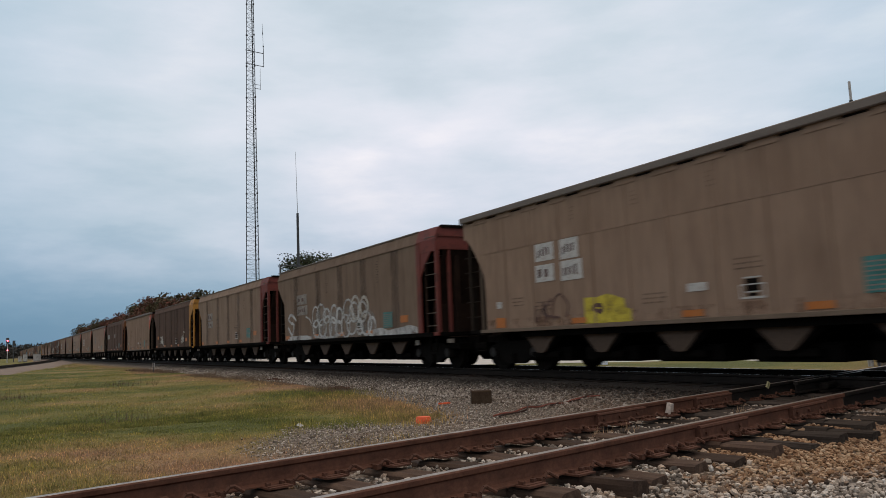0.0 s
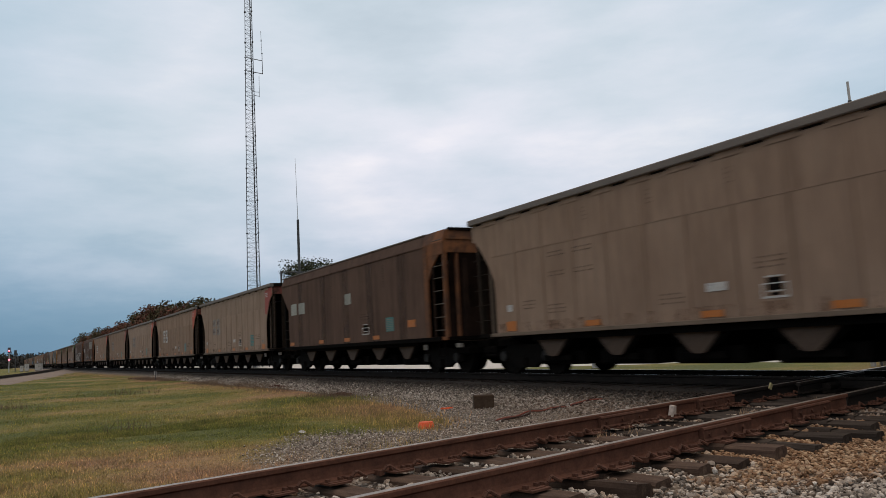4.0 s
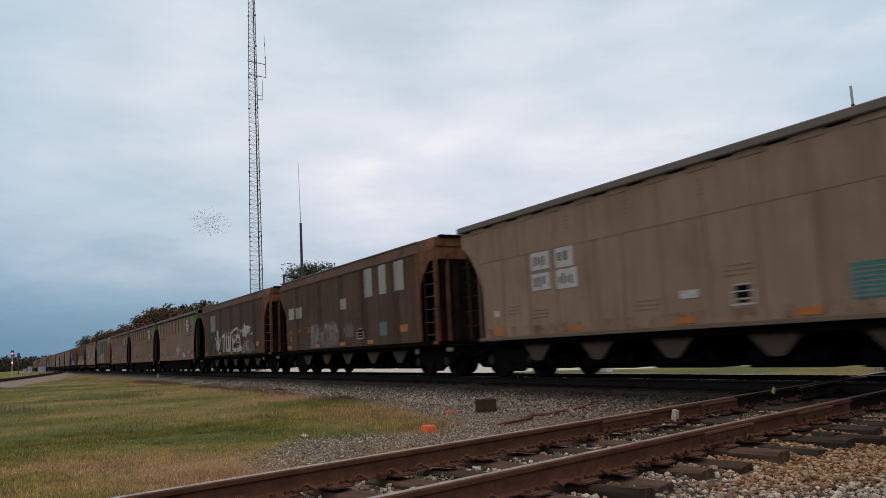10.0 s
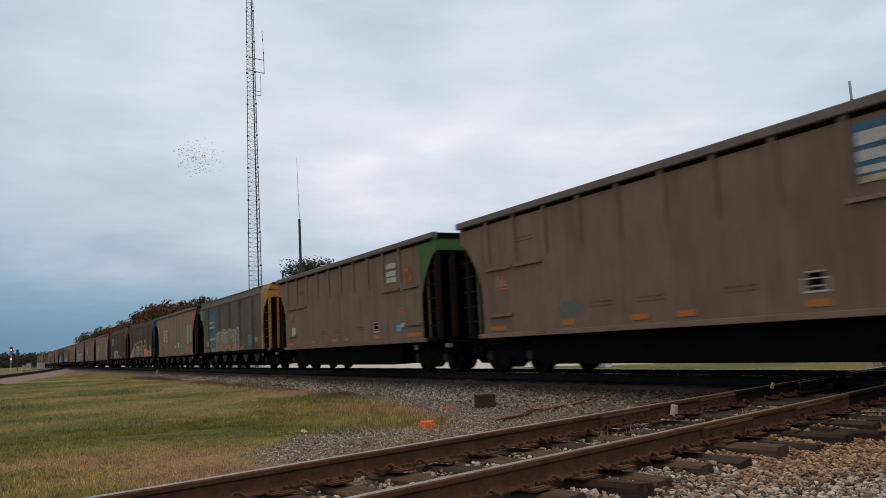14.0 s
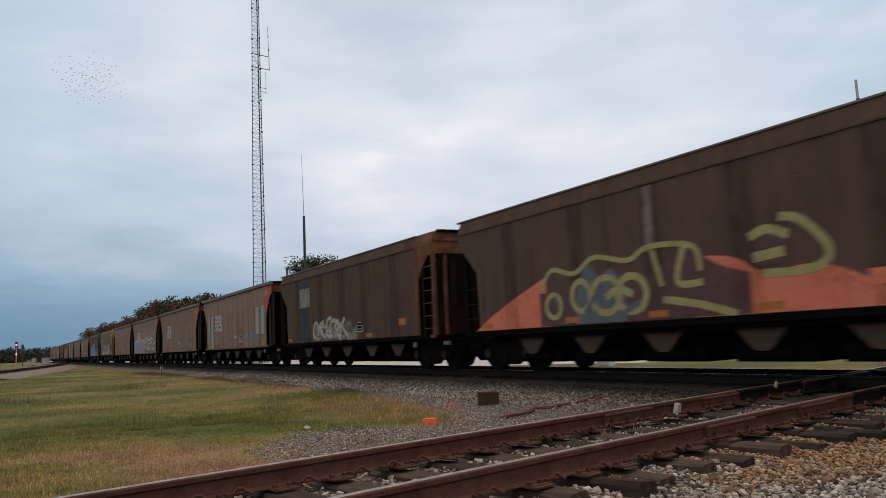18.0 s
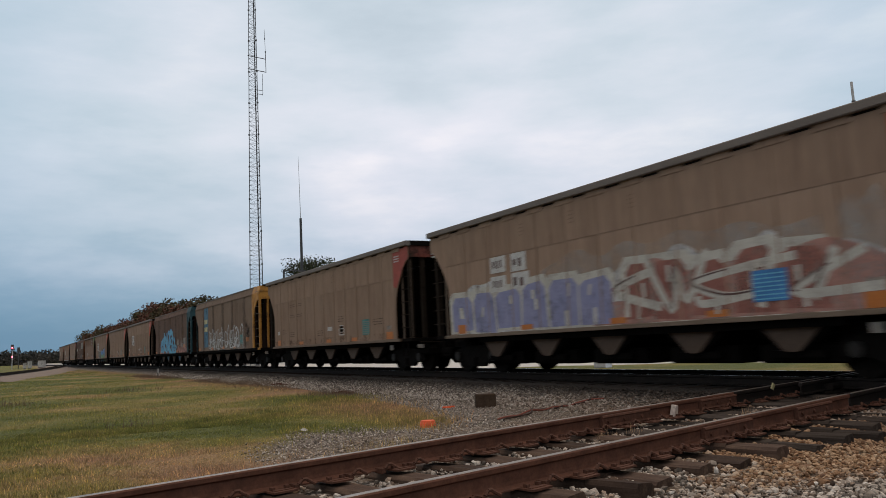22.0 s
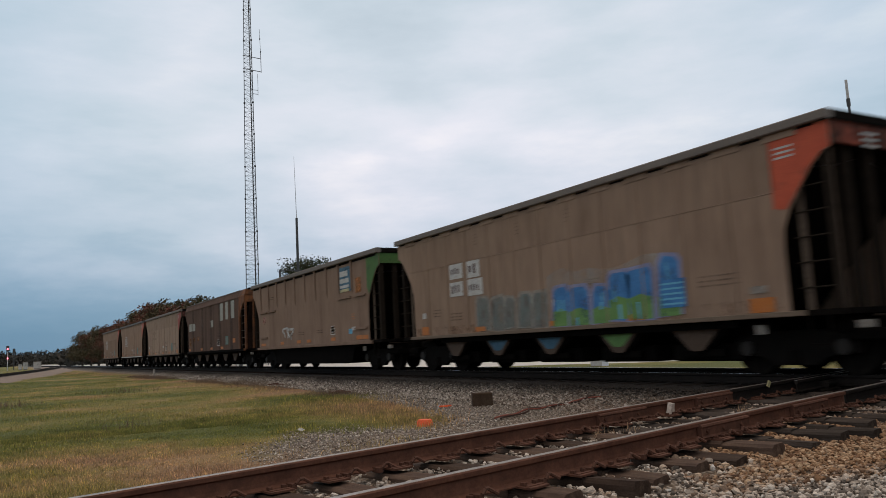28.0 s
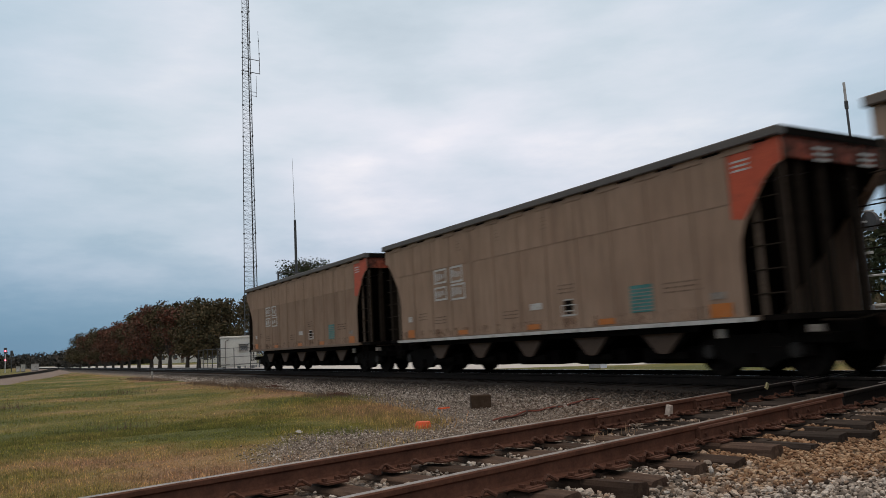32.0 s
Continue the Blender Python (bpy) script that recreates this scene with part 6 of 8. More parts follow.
# ---- stones ----
def stone_mat():
    m, nt, bsdf, co = start_mat("ballast_stone")
    geo = nt.nodes.new("ShaderNodeNewGeometry")
    rnd = geo.outputs["Random Per Island"]
    r1 = ramp_node(nt, [(0.0, (0.055, 0.044, 0.036)), (0.22, (0.140, 0.115, 0.094)), (0.5, (0.285, 0.242, 0.203)), (0.75, (0.41, 0.356, 0.304)), (0.93, (0.50, 0.450, 0.395)), (1.0, (0.62, 0.58, 0.53))])
    nt.links.new(rnd, r1.inputs[0])
    r2 = ramp_node(nt, [(0.0, (0.13, 0.060, 0.028)), (0.5, (0.265, 0.142, 0.064)), (1.0, (0.39, 0.255, 0.14))])
    nt.links.new(rnd, r2.inputs[0])
    sepn = nt.nodes.new("ShaderNodeSeparateXYZ")
    nt.links.new(co, sepn.inputs[0])
    zone = noise_node(nt, co, 0.55, 3.0, 0.6)
    # a fan of iron-stained stones lies beside the joint, thinning out along the ties
    along = math_node(nt, "ADD", math_node(nt, "MULTIPLY", sepn.outputs[0], D2.x), math_node(nt, "MULTIPLY", sepn.outputs[1], D2.y))
    across = math_node(nt, "ADD", math_node(nt, "MULTIPLY", sepn.outputs[0], N2.x), math_node(nt, "MULTIPLY", sepn.outputs[1], N2.y))
    da = math_node(nt, "MULTIPLY_ADD", along, 1 / 2.5, -7.7 / 2.5)
    dc = math_node(nt, "MULTIPLY_ADD", across, 1 / 1.25, -(C2M + 1.55) / 1.25)
    fan = math_node(nt, "SUBTRACT", 1.0, math_node(nt, "ADD", math_node(nt, "MULTIPLY", da, da), math_node(nt, "MULTIPLY", dc, dc)), None, True)
    patches = math_node(nt, "ADD", math_node(nt, "MULTIPLY", noise_node(nt, co, 1.7, 3.0, 0.6), 0.7), math_node(nt, "MULTIPLY", math_node(nt, "FRACT", math_node(nt, "MULTIPLY", rnd, 31.0)), 0.18))
    side = math_node(nt, "MULTIPLY_ADD", sepn.outputs[0], 0.45, 0.45 * 12.6, True)
    f = math_node(nt, "MULTIPLY", math_node(nt, "MULTIPLY_ADD", fan, 0.42, patches), side)
    fr = ramp_node(nt, [(0.46, (0, 0, 0)), (0.66, (0.85, 0.85, 0.85))])
    nt.links.new(f, fr.inputs[0])
    col = mixrgb(nt, fr.outputs[0], r1.outputs[0], r2.outputs[0])
    # brown dust where the tracks come together
    dust = math_node(nt, "MULTIPLY", math_node(nt, "MULTIPLY", math_node(nt, "MULTIPLY_ADD", sepn.outputs[0], 0.2, 0.2 * 15.5, True), math_node(nt, "MULTIPLY_ADD", sepn.outputs[1], 0.4, -0.4 * 6.6, True)), 0.42)
    col = mixrgb(nt, dust, col, (0.20, 0.125, 0.083))
    d1 = math_node(nt, "ABSOLUTE", math_node(nt, "SUBTRACT", sepn.outputs[1], TY))
    # stones darken towards the main track: oil, plus painted shade of the train
    oil_shade = math_node(nt, "MULTIPLY_ADD", math_node(nt, "ADD", d1, math_node(nt, "MULTIPLY_ADD", math_node(nt, "MULTIPLY_ADD", sepn.outputs[0], 0.33, 0.33 * 10.5, True), -0.5, math_node(nt, "MULTIPLY_ADD", zone, 0.8, -0.4))), -1.3, 1.3 * 2.75, True)
    col = mixrgb(nt, math_node(nt, "MULTIPLY", oil_shade, 0.93), col, (0.016, 0.012, 0.010))
    g = noise_node(nt, co, 120.0, 3.0, 0.6)
    gf = ramp_node(nt, [(0.3, (0.75, 0.75, 0.75)), (0.7, (1.2, 1.2, 1.2))])
    nt.links.new(g, gf.inputs[0])
    col = mixrgb(nt, 1.0, col, gf.outputs[0], "MULTIPLY")
    finish(nt, bsdf, col, 0.85, 0.0, g, 0.5, 0.004)
    return m


STONE = stone_mat()
PHI = (1 + 5 ** 0.5) / 2
ICO_V = np.array([(-1, PHI, 0), (1, PHI, 0), (-1, -PHI, 0), (1, -PHI, 0), (0, -1, PHI), (0, 1, PHI), (0, -1, -PHI), (0, 1, -PHI), (PHI, 0, -1), (PHI, 0, 1), (-PHI, 0, -1), (-PHI, 0, 1)]) / 1.9
ICO_F = np.array([(0, 11, 5), (0, 5, 1), (0, 1, 7), (0, 7, 10), (0, 10, 11), (1, 5, 9), (5, 11, 4), (11, 10, 2), (10, 7, 6), (7, 1, 8), (3, 9, 4), (3, 4, 2), (3, 2, 6), (3, 6, 8), (3, 8, 9), (4, 9, 5), (2, 4, 11), (6, 2, 10), (8, 6, 7), (9, 8, 1)])
OCT_V = np.array([(1, 0, 0), (-1, 0, 0), (0, 1, 0), (0, -1, 0), (0, 0, 1), (0, 0, -1)], float)
OCT_F = np.array([(0, 2, 4), (2, 1, 4), (1, 3, 4), (3, 0, 4), (2, 0, 5), (1, 2, 5), (3, 1, 5), (0, 3, 5)])


def bulk(name, verts, faces, material, label, category):
    me = bpy.data.meshes.new(name)
    me.from_pydata(verts.tolist(), [], faces.tolist())
    me.materials.append(material)
    return tagged(new(name, me), label, category, kind="stuff")


def stones(name, pts, sizes, base_v, base_f, rng, label):
    n, k = len(pts), len(base_v)
    sc = sizes[:, None] * rng.uniform(0.55, 1.25, (n, 3))
    v = base_v[None] * sc[:, None, :] * rng.uniform(0.58, 1.32, (n, k, 1))
    a, b = rng.uniform(0, 6.28, n), rng.uniform(-0.6, 0.6, n)
    ca, sa, cb, sb = np.cos(a), np.sin(a), np.cos(b), np.sin(b)
    x, y, z = v[..., 0], v[..., 1], v[..., 2] * 0.75
    y, z = y * cb[:, None] - z * sb[:, None], y * sb[:, None] + z * cb[:, None]
    x, y = x * ca[:, None] - y * sa[:, None], x * sa[:, None] + y * ca[:, None]
    v = np.stack([x, y, z], -1) + pts[:, None, :]
    f = base_f[None] + (np.arange(n) * k)[:, None, None]
    return bulk(name, v.reshape(-1, 3), f.reshape(-1, 3), STONE, label, "gravel")


def ground_pts(xy, lift):
    return np.array([(x, y, ground_z(x, y) + l) for (x, y), l in zip(xy, lift)])


rng = np.random.default_rng(5)


def local2(s, y):
    """Track-cross space to world, on the plan."""
    return np.stack([M2[0][3] + D2.x * s - D2.y * y, M2[1][3] + D2.y * s + D2.x * y], -1)


# shoulder towards the camera
n = 44000
s, y = rng.uniform(1.5, 11.0, n), -rng.uniform(0.85, 4.6, n)
near_tie = np.min(np.abs(s[:, None] - np.array(tie_at)[None]), axis=1)
keep = (rng.random(n) < np.clip(1.25 - 0.06 * (s - 3), 0.3, 1)) & ((near_tie > 0.13) | (y < -1.38))
xy = local2(s[keep], y[keep])
stones("shoulder_ballast", ground_pts(xy, rng.uniform(-0.005, 0.028, len(xy))), rng.gamma(6, 0.0031, len(xy)).clip(0.009, 0.034), ICO_V, ICO_F, rng, "loose grey and ochre ballast stones beside the track")
# cribs between the ties
n = 24000
s, y = rng.uniform(-4, 11.4, n), rng.uniform(-1.35, 1.7, n)
near_tie = np.min(np.abs(s[:, None] - np.array(tie_at)[None]), axis=1)
keep = ((near_tie > 0.135) | (rng.random(n) < 0.035)) & (np.abs(np.abs(y) - 0.751) > 0.09)
xy = local2(s[keep], y[keep])
stones("crib_ballast", ground_pts(xy, rng.uniform(-0.02, 0.035, len(xy))), rng.gamma(6, 0.0034, len(xy)).clip(0.010, 0.036), ICO_V, ICO_F, rng, "ballast stones lying between wooden ties")
# shoulder of the main track
n = 26000
x = -5 - 55 * rng.random(n) ** 1.7
yy = TY - 1.85 - rng.uniform(0, 2.0, n) ** 1.1
keep = yy > TY - 3.85 + 0.3 * np.clip((-x - 26) / 14, 0, 1)
x, yy = x[keep], yy[keep]
n = len(x)
xy = np.stack([x, yy], -1)
stones("main_ballast", ground_pts(xy, rng.uniform(0.0, 0.04, n)), rng.uniform(0.015, 0.036, n) * np.where(x < -25, 1.3, 1.0), OCT_V, OCT_F, rng, "grey crushed-stone ballast beside the main track")
# the gravel wedge between the tracks
n = 30000
x, yy = rng.uniform(-18.5, -6.0, n), rng.uniform(2.6, 10.2, n)
edge = x - wedge_edge(yy) + rng.normal(0, 0.35, n)
d2 = x * N2.x + yy * N2.y - C2M
keep = (edge > 0) & (d2 < -1.2)
xy = np.stack([x[keep], yy[keep]], -1)
stones("wedge_gravel", ground_pts(xy, rng.uniform(-0.005, 0.02, len(xy))), rng.uniform(0.009, 0.022, len(xy)), OCT_V, OCT_F, rng, "mixed pale gravel between the two tracks")


# ---- grass ----
def grass_mat():
    m, nt, bsdf, co = start_mat("grass_blades")
    geo = nt.nodes.new("ShaderNodeNewGeometry")
    sepn = nt.nodes.new("ShaderNodeSeparateXYZ")
    nt.links.new(co, sepn.inputs[0])
    d2 = math_node(nt, "SUBTRACT", math_node(nt, "ADD", math_node(nt, "MULTIPLY", sepn.outputs[0], N2.x), math_node(nt, "MULTIPLY", sepn.outputs[1], N2.y)), C2M)
    rnd = geo.outputs["Random Per Island"]
    col = grass_colour(nt, co, sepn.outputs[1], d2, math_node(nt, "MULTIPLY_ADD", rnd, 0.34, -0.15))
    v = ramp_node(nt, [(0.0, (0.42, 0.44, 0.42)), (0.35, (1.15, 1.15, 1.15)), (0.7, (0.72, 0.72, 0.72)), (1.0, (2.2, 2.0, 1.7))])
    nt.links.new(math_node(nt, "FRACT", math_node(nt, "MULTIPLY", rnd, 17.0)), v.inputs[0])
    col = mixrgb(nt, 1.0, col, v.outputs[0], "MULTIPLY")
    tuft = ramp_node(nt, [(0.36, (0.62, 0.64, 0.60)), (0.52, (1.0, 1.0, 1.0)), (0.68, (1.38, 1.32, 1.22))])
    nt.links.new(noise_node(nt, co, 1.9, 4.0, 0.7, (0.7, 1.0, 1.0)), tuft.inputs[0])
    col = mixrgb(nt, 1.0, col, tuft.outputs[0], "MULTIPLY")
    up = nt.nodes.new("ShaderNodeVectorMath")
    up.operation = "MULTIPLY_ADD"
    nt.links.new(geo.outputs["Normal"], up.inputs[0])
    up.inputs[1].default_value = (0.55, 0.55, 0.55)
    up.inputs[2].default_value = (0, 0, 0.9)
    unit = nt.nodes.new("ShaderNodeVectorMath")
    unit.operation = "NORMALIZE"
    nt.links.new(up.outputs[0], unit.inputs[0])
    nt.links.new(unit.outputs[0], bsdf.inputs["Normal"])
    nt.links.new(col, bsdf.inputs["Base Color"])
    bsdf.inputs["Roughness"].default_value = 0.8
    bsdf.inputs["Specular IOR Level"].default_value = 0.2
    return m


GRASS = grass_mat()


GX, GY = np.arange(-125, 7, 0.3), np.arange(-45, 14, 0.3)
GZ = np.array([[ground_z(a, b) for a in GX] for b in GY])


def gz(x, y):
    """Ground level at many places at once."""
    u, v = (np.clip(x, GX[0], GX[-2]) - GX[0]) / 0.3, (np.clip(y, GY[0], GY[-2]) - GY[0]) / 0.3
    i, j = np.minimum(u.astype(int), len(GX) - 2), np.minimum(v.astype(int), len(GY) - 2)
    u, v = u - i, v - j
    return (GZ[j, i] * (1 - u) + GZ[j, i + 1] * u) * (1 - v) + (GZ[j + 1, i] * (1 - u) + GZ[j + 1, i + 1] * u) * v


def drift(x, y, cell, seed):
    """Smooth random field between 0 and 1, with features about one cell wide."""
    tab = np.random.default_rng(seed).random((128, 128))
    u, v = x / cell, y / cell
    i, j = np.floor(u).astype(int), np.floor(v).astype(int)
    u, v = u - i, v - j
    u, v = u * u * (3 - 2 * u), v * v * (3 - 2 * v)
    i0, i1, j0, j1 = i % 128, (i + 1) % 128, j % 128, (j + 1) % 128
    return (tab[j0, i0] * (1 - u) + tab[j0, i1] * u) * (1 - v) + (tab[j1, i0] * (1 - u) + tab[j1, i1] * u) * v


def stand(x, y):
    return np.stack([x, y, gz(x, y) - 0.012], -1)


def blades(name, pts, h, w, rng, material, label, sway=0.5, bent=True):
    n = len(pts)
    a, lean = rng.uniform(0, 6.28, n), rng.normal(0, sway, n)
    la = rng.uniform(0, 6.28, n)
    zero = np.zeros(n)
    side = np.stack([np.cos(a) * w / 2, np.sin(a) * w / 2, zero], -1)
    tip = pts + np.stack([np.cos(la) * lean * h, np.sin(la) * lean * h, h * np.cos(np.clip(lean, -1.2, 1.2))], -1)
    if bent:
        mid = pts + np.stack([np.cos(la) * lean * h * 0.35, np.sin(la) * lean * h * 0.35, h * 0.55], -1)
        v = np.stack([pts - side, pts + side, mid + side * 0.8, mid - side * 0.8, tip], 1)
        o = (np.arange(n) * 5)[:, None]
        f = (o + np.array([0, 1, 2, 3])).tolist() + (o + np.array([3, 2, 4])).tolist()
    else:
        v = np.stack([pts - side, pts + side, tip], 1)
        f = ((np.arange(n) * 3)[:, None] + np.array([0, 1, 2])).tolist()
    me = bpy.data.meshes.new(name)
    me.from_pydata(v.reshape(-1, 3).tolist(), [], f)
    me.materials.append(material)
    return tagged(new(name, me), label, "grass", kind="stuff")


def in_grass(x, y, rng):
    d2 = x * N2.x + y * N2.y - C2M
    edge = x - wedge_edge(y) + rng.normal(0, 0.45, len(x))
    wedge = (edge > 0) & (y > 2.6 + rng.normal(0, 0.4, len(x)))
    return (d2 < -1.45 - np.abs(rng.normal(0, 0.35, len(x)))) & (y < TY - 3.3 + 0.1 * np.clip((-x - 26) / 14, 0, 1) - np.abs(rng.normal(0, 0.4, len(x)))) & ~wedge


def sward(n, r0, r1, power):
    r = r0 + (r1 - r0) * rng.random(n) ** power
    th = rng.uniform(-0.30, 0.72, n)            # from the -x direction towards +y
    x, y = -np.cos(th) * r, np.sin(th) * r
    keep = in_grass(x, y, rng)
    x, y, r = x[keep], y[keep], r[keep]
    clump = 0.6 * drift(x, y, 1.3, 3) + 0.4 * drift(x, y, 0.42, 4)
    return x, y, r, clump


# short bent blades close by, finer upright ones farther out, then pale seed stems
x, yy, r_, clump = sward(190000, 6, 17, 1.0)
thick = rng.random(len(x)) < 0.55 + 0.9 * clump
x, yy, r_, clump = x[thick], yy[thick], r_[thick], clump[thick]
hh = (0.028 + 0.065 * np.clip(clump - 0.3, 0, 1)) * rng.uniform(0.5, 1.35, len(x))
blades("meadow_grass", stand(x, yy), hh, 0.0045 + 0.00035 * r_, rng, GRASS, "uneven green and straw-coloured grass", 0.6)
x, yy, r_, clump = sward(330000, 15, 112, 2.1)
hh = (0.022 + 0.080 * np.clip(clump - 0.25, 0, 1)) * rng.uniform(0.5, 1.6, len(x))
blades("meadow_grass", stand(x, yy), hh, 0.004 + 0.00055 * r_, rng, GRASS, "uneven green and straw-coloured grass farther out", 0.45, False)
STEM = worn("seed_stem", (0.24, 0.18, 0.085), (0.36, 0.27, 0.14), 4.0, 0.8)
x, yy, r_, clump = sward(12000, 6, 45, 1.2)
keep = clump + rng.normal(0, 0.12, len(x)) > 0.5
x, yy, r_ = x[keep], yy[keep], r_[keep]
blades("seed_stems", stand(x, yy), rng.uniform(0.05, 0.13, len(x)), 0.0025 + 0.0003 * r_, rng, STEM, "pale seed stems standing out of the grass", 0.3, False)
# brown dead weeds along the foot of the main track's ballast and in the grass
WEED = worn("dead_weed", (0.115, 0.080, 0.058), (0.19, 0.132, 0.088), 1.5, 0.9)
n = 15000
x = -14.5 - 44 * rng.random(n) ** 1.3
yy = np.interp(-x, [14, 20, 30, 45, 60], [6.9, 8.2, 8.9, 8.7, 8.3]) + rng.normal(0, 0.42, n)
keep = drift(x, yy, 2.6, 8) + 0.3 * drift(x, yy, 0.7, 9) > 0.66
x, yy = x[keep], yy[keep]
blades("dead_weeds", stand(x, yy), rng.uniform(0.05, 0.22, len(x)), 0.003 + 0.0003 * np.abs(x), rng, WEED, "brown dead weeds at the foot of the ballast", 0.4, False)
px, py = [], []
for cx, cy, c, q in ((-29.5, -0.6, 260, 0.8), (-28.2, 0.2, 140, 0.6), (-16.2, 2.1, 60, 0.35), (-33.0, 4.6, 120, 0.9)):
    px += list(rng.normal(cx, q, c))
    py += list(rng.normal(cy, q * 0.7, c))
px, py = np.array(px), np.array(py)
blades("dead_weeds", stand(px, py), rng.uniform(0.06, 0.34, len(px)), 0.004 + 0.0004 * np.abs(px), rng, WEED, "brown dead weed clumps standing in the grass", 0.4, False)
# dry grass along the foot of the crossing track's ballast
n = 34000
s, y = rng.uniform(-6, 8.4, n), 1.25 + np.abs(rng.normal(0, 1.9, n))
xy = local2(s, y)
keep = (y < 1.8 + np.abs(rng.normal(0, 0.3, n))) | in_grass(xy[:, 0], xy[:, 1], rng)
xy = xy[keep]
n = len(xy)
blades("dry_grass", ground_pts(xy, np.zeros(n) - 0.01), 0.02 + 0.085 * rng.random(n) ** 1.8, np.full(n, 0.006), rng, GRASS, "dry reddish grass along the track edge")
# straw along the gravel side of the back rail
n = 4200
s, y = rng.uniform(1.5, 7.2, n), 2.2 + np.abs(rng.normal(0, 0.75, n))
y = y + 0.5 * np.sin(s * 2.3)
xy = local2(s, y)
blades("straw_grass", ground_pts(xy, np.zeros(n) - 0.01), 0.03 + 0.10 * rng.random(n) ** 1.5, np.full(n, 0.006), rng, GRASS, "thin straw-coloured grass in the gravel")
# tall green tufts at the gravel's edge
TUFTS = [(-12.6, 4.1), (-12.3, 4.3), (-12.0, 4.45), (-12.9, 4.4), (-13.3, 4.3), (-11.6, 4.7), (-11.3, 5.0), (-11.9, 5.3), (-12.4, 5.7), (-11.0, 5.6), (-10.8, 5.9), (-12.8, 6.3), (-11.4, 6.2), (-14.0, 4.0)]
pts = []
for tx, ty in TUFTS:
    for i in range(110):
        a, b = rng.normal(tx, 0.30), rng.normal(ty, 0.24)
        pts.append((a, b, ground_z(a, b) - 0.01))
for i in range(9000):
    # the grass tongue that runs out into the gravel
    u = rng.random()
    a, b = -19.5 + 8.2 * u + rng.normal(0, 0.25), 7.3 - 1.1 * u + rng.normal(0, 0.75 - 0.45 * u)
    pts.append((a, b, ground_z(a, b) - 0.01))
pts = np.array(pts)
blades("grass_tufts", pts, 0.03 + 0.12 * rng.random(len(pts)) ** 1.5, np.full(len(pts), 0.009), rng, GRASS, "taller grass tufts at the gravel's edge")
# dry stalks between the rails
pts = []
for s, y, c in ((6.78, 0.55, 60), (7.25, 0.45, 26), (9.3, 0.2, 30), (11.0, 0.0, 30)):
    for i in range(c):
        p = local2(np.array([rng.normal(s, 0.07)]), np.array([rng.normal(y, 0.05)]))[0]
        pts.append((p[0], p[1], -0.24))
pts = np.array(pts)
STRAW = worn("dry_straw", (0.38, 0.24, 0.14), (0.46, 0.31, 0.19), 4.0, 0.8)
blades("dry_stalks", pts, 0.04 + 0.09 * rng.random(len(pts)), np.full(len(pts), 0.006), rng, STRAW, "dry straw weed between the rails")

# ---- loose things on the ground ----
WOODBLK = worn("old_wood_block", (0.042, 0.027, 0.018), (0.072, 0.047, 0.031), 6.0, 0.9, stain=(0.085, 0.06, 0.042), bump=0.6, spec=0.1)
ORANGE_PL = worn("orange_plastic", (0.72, 0.10, 0.03), (0.80, 0.14, 0.05), 5.0, 0.5, stain=(0.45, 0.12, 0.06))


def on_ground(x, y, dz=0.0, rz=0.0):
    return pose(x, y, ground_z(x, y) + dz, 0, 0, rz)


ob = part("wood_block", Geo().box(-0.18, 0.18, -0.13, 0.13, -0.03, 0.23, 0.012).box(-0.182, -0.14, -0.10, 0.12, 0.20, 0.235), WOODBLK, at=on_ground(-13.13, 8.39, 0, 63) @ Matrix.Diagonal((1.1, 1.1, 1.1, 1)))
tagged(ob, "dark weathered wooden block lying on the gravel", "wood block")
ob = new("orange_cone_base")
ob.matrix_basis = on_ground(-11.05, 5.94, 0.0, 60)
tagged(ob, "broken orange plastic cone base on the gravel", "traffic cone")
ring = Geo()
for i in range(12):
    a0, a1 = i * math.pi / 6, (i + 1) * math.pi / 6
    for r0, r1, z0, z1 in ((0.130, 0.126, -0.01, 0.06), (0.126, 0.112, 0.06, 0.105)):
        ring.add([(r0 * math.cos(a0), r0 * math.sin(a0), z0), (r0 * math.cos(a1), r0 * math.sin(a1), z0), (r1 * math.cos(a1), r1 * math.sin(a1), z1), (r1 * math.cos(a0), r1 * math.sin(a0), z1)], [(0, 1, 2, 3)])
part("body", ring, ORANGE_PL, ob)
part("rim", Geo().tube((0, 0, 0.098), (0, 0, 0.108), 0.114, 12), ORANGE_PL, ob, "torn orange rim")
ob = part("orange_scrap", Geo().box(-0.09, 0.07, -0.03, 0.02, 0, 0.03).box(0.02, 0.14, -0.01, 0.05, 0.01, 0.035).box(-0.12, -0.03, 0.02, 0.05, 0.0, 0.02), ORANGE_PL, at=on_ground(-13.47, 7.70, 0.03, 50))
tagged(ob, "torn strip of orange plastic on the gravel", "litter")
ob = part("white_litter", Geo().box(-0.02, 0.02, -0.012, 0.012, 0, 0.06).tube((0.0, 0, 0.06), (0.03, 0.01, 0.085), 0.014, 6), WHITE_P, at=on_ground(-13.26, 7.44, 0.02, 40))
tagged(ob, "small white plastic loop on the gravel", "litter")
ob = part("crumpled_paper", Geo().add([(-0.08, -0.03, 0), (0.0, -0.05, 0.03), (0.09, -0.02, 0.005), (0.10, 0.04, 0.02), (0.01, 0.05, 0.045), (-0.07, 0.04, 0.01), (0.02, 0.0, 0.055)],
                                      [(0, 1, 6), (1, 2, 6), (2, 3, 6), (3, 4, 6), (4, 5, 6), (5, 0, 6)]), WHITE_P, at=on_ground(-12.1, 4.2, 0.02, 20))
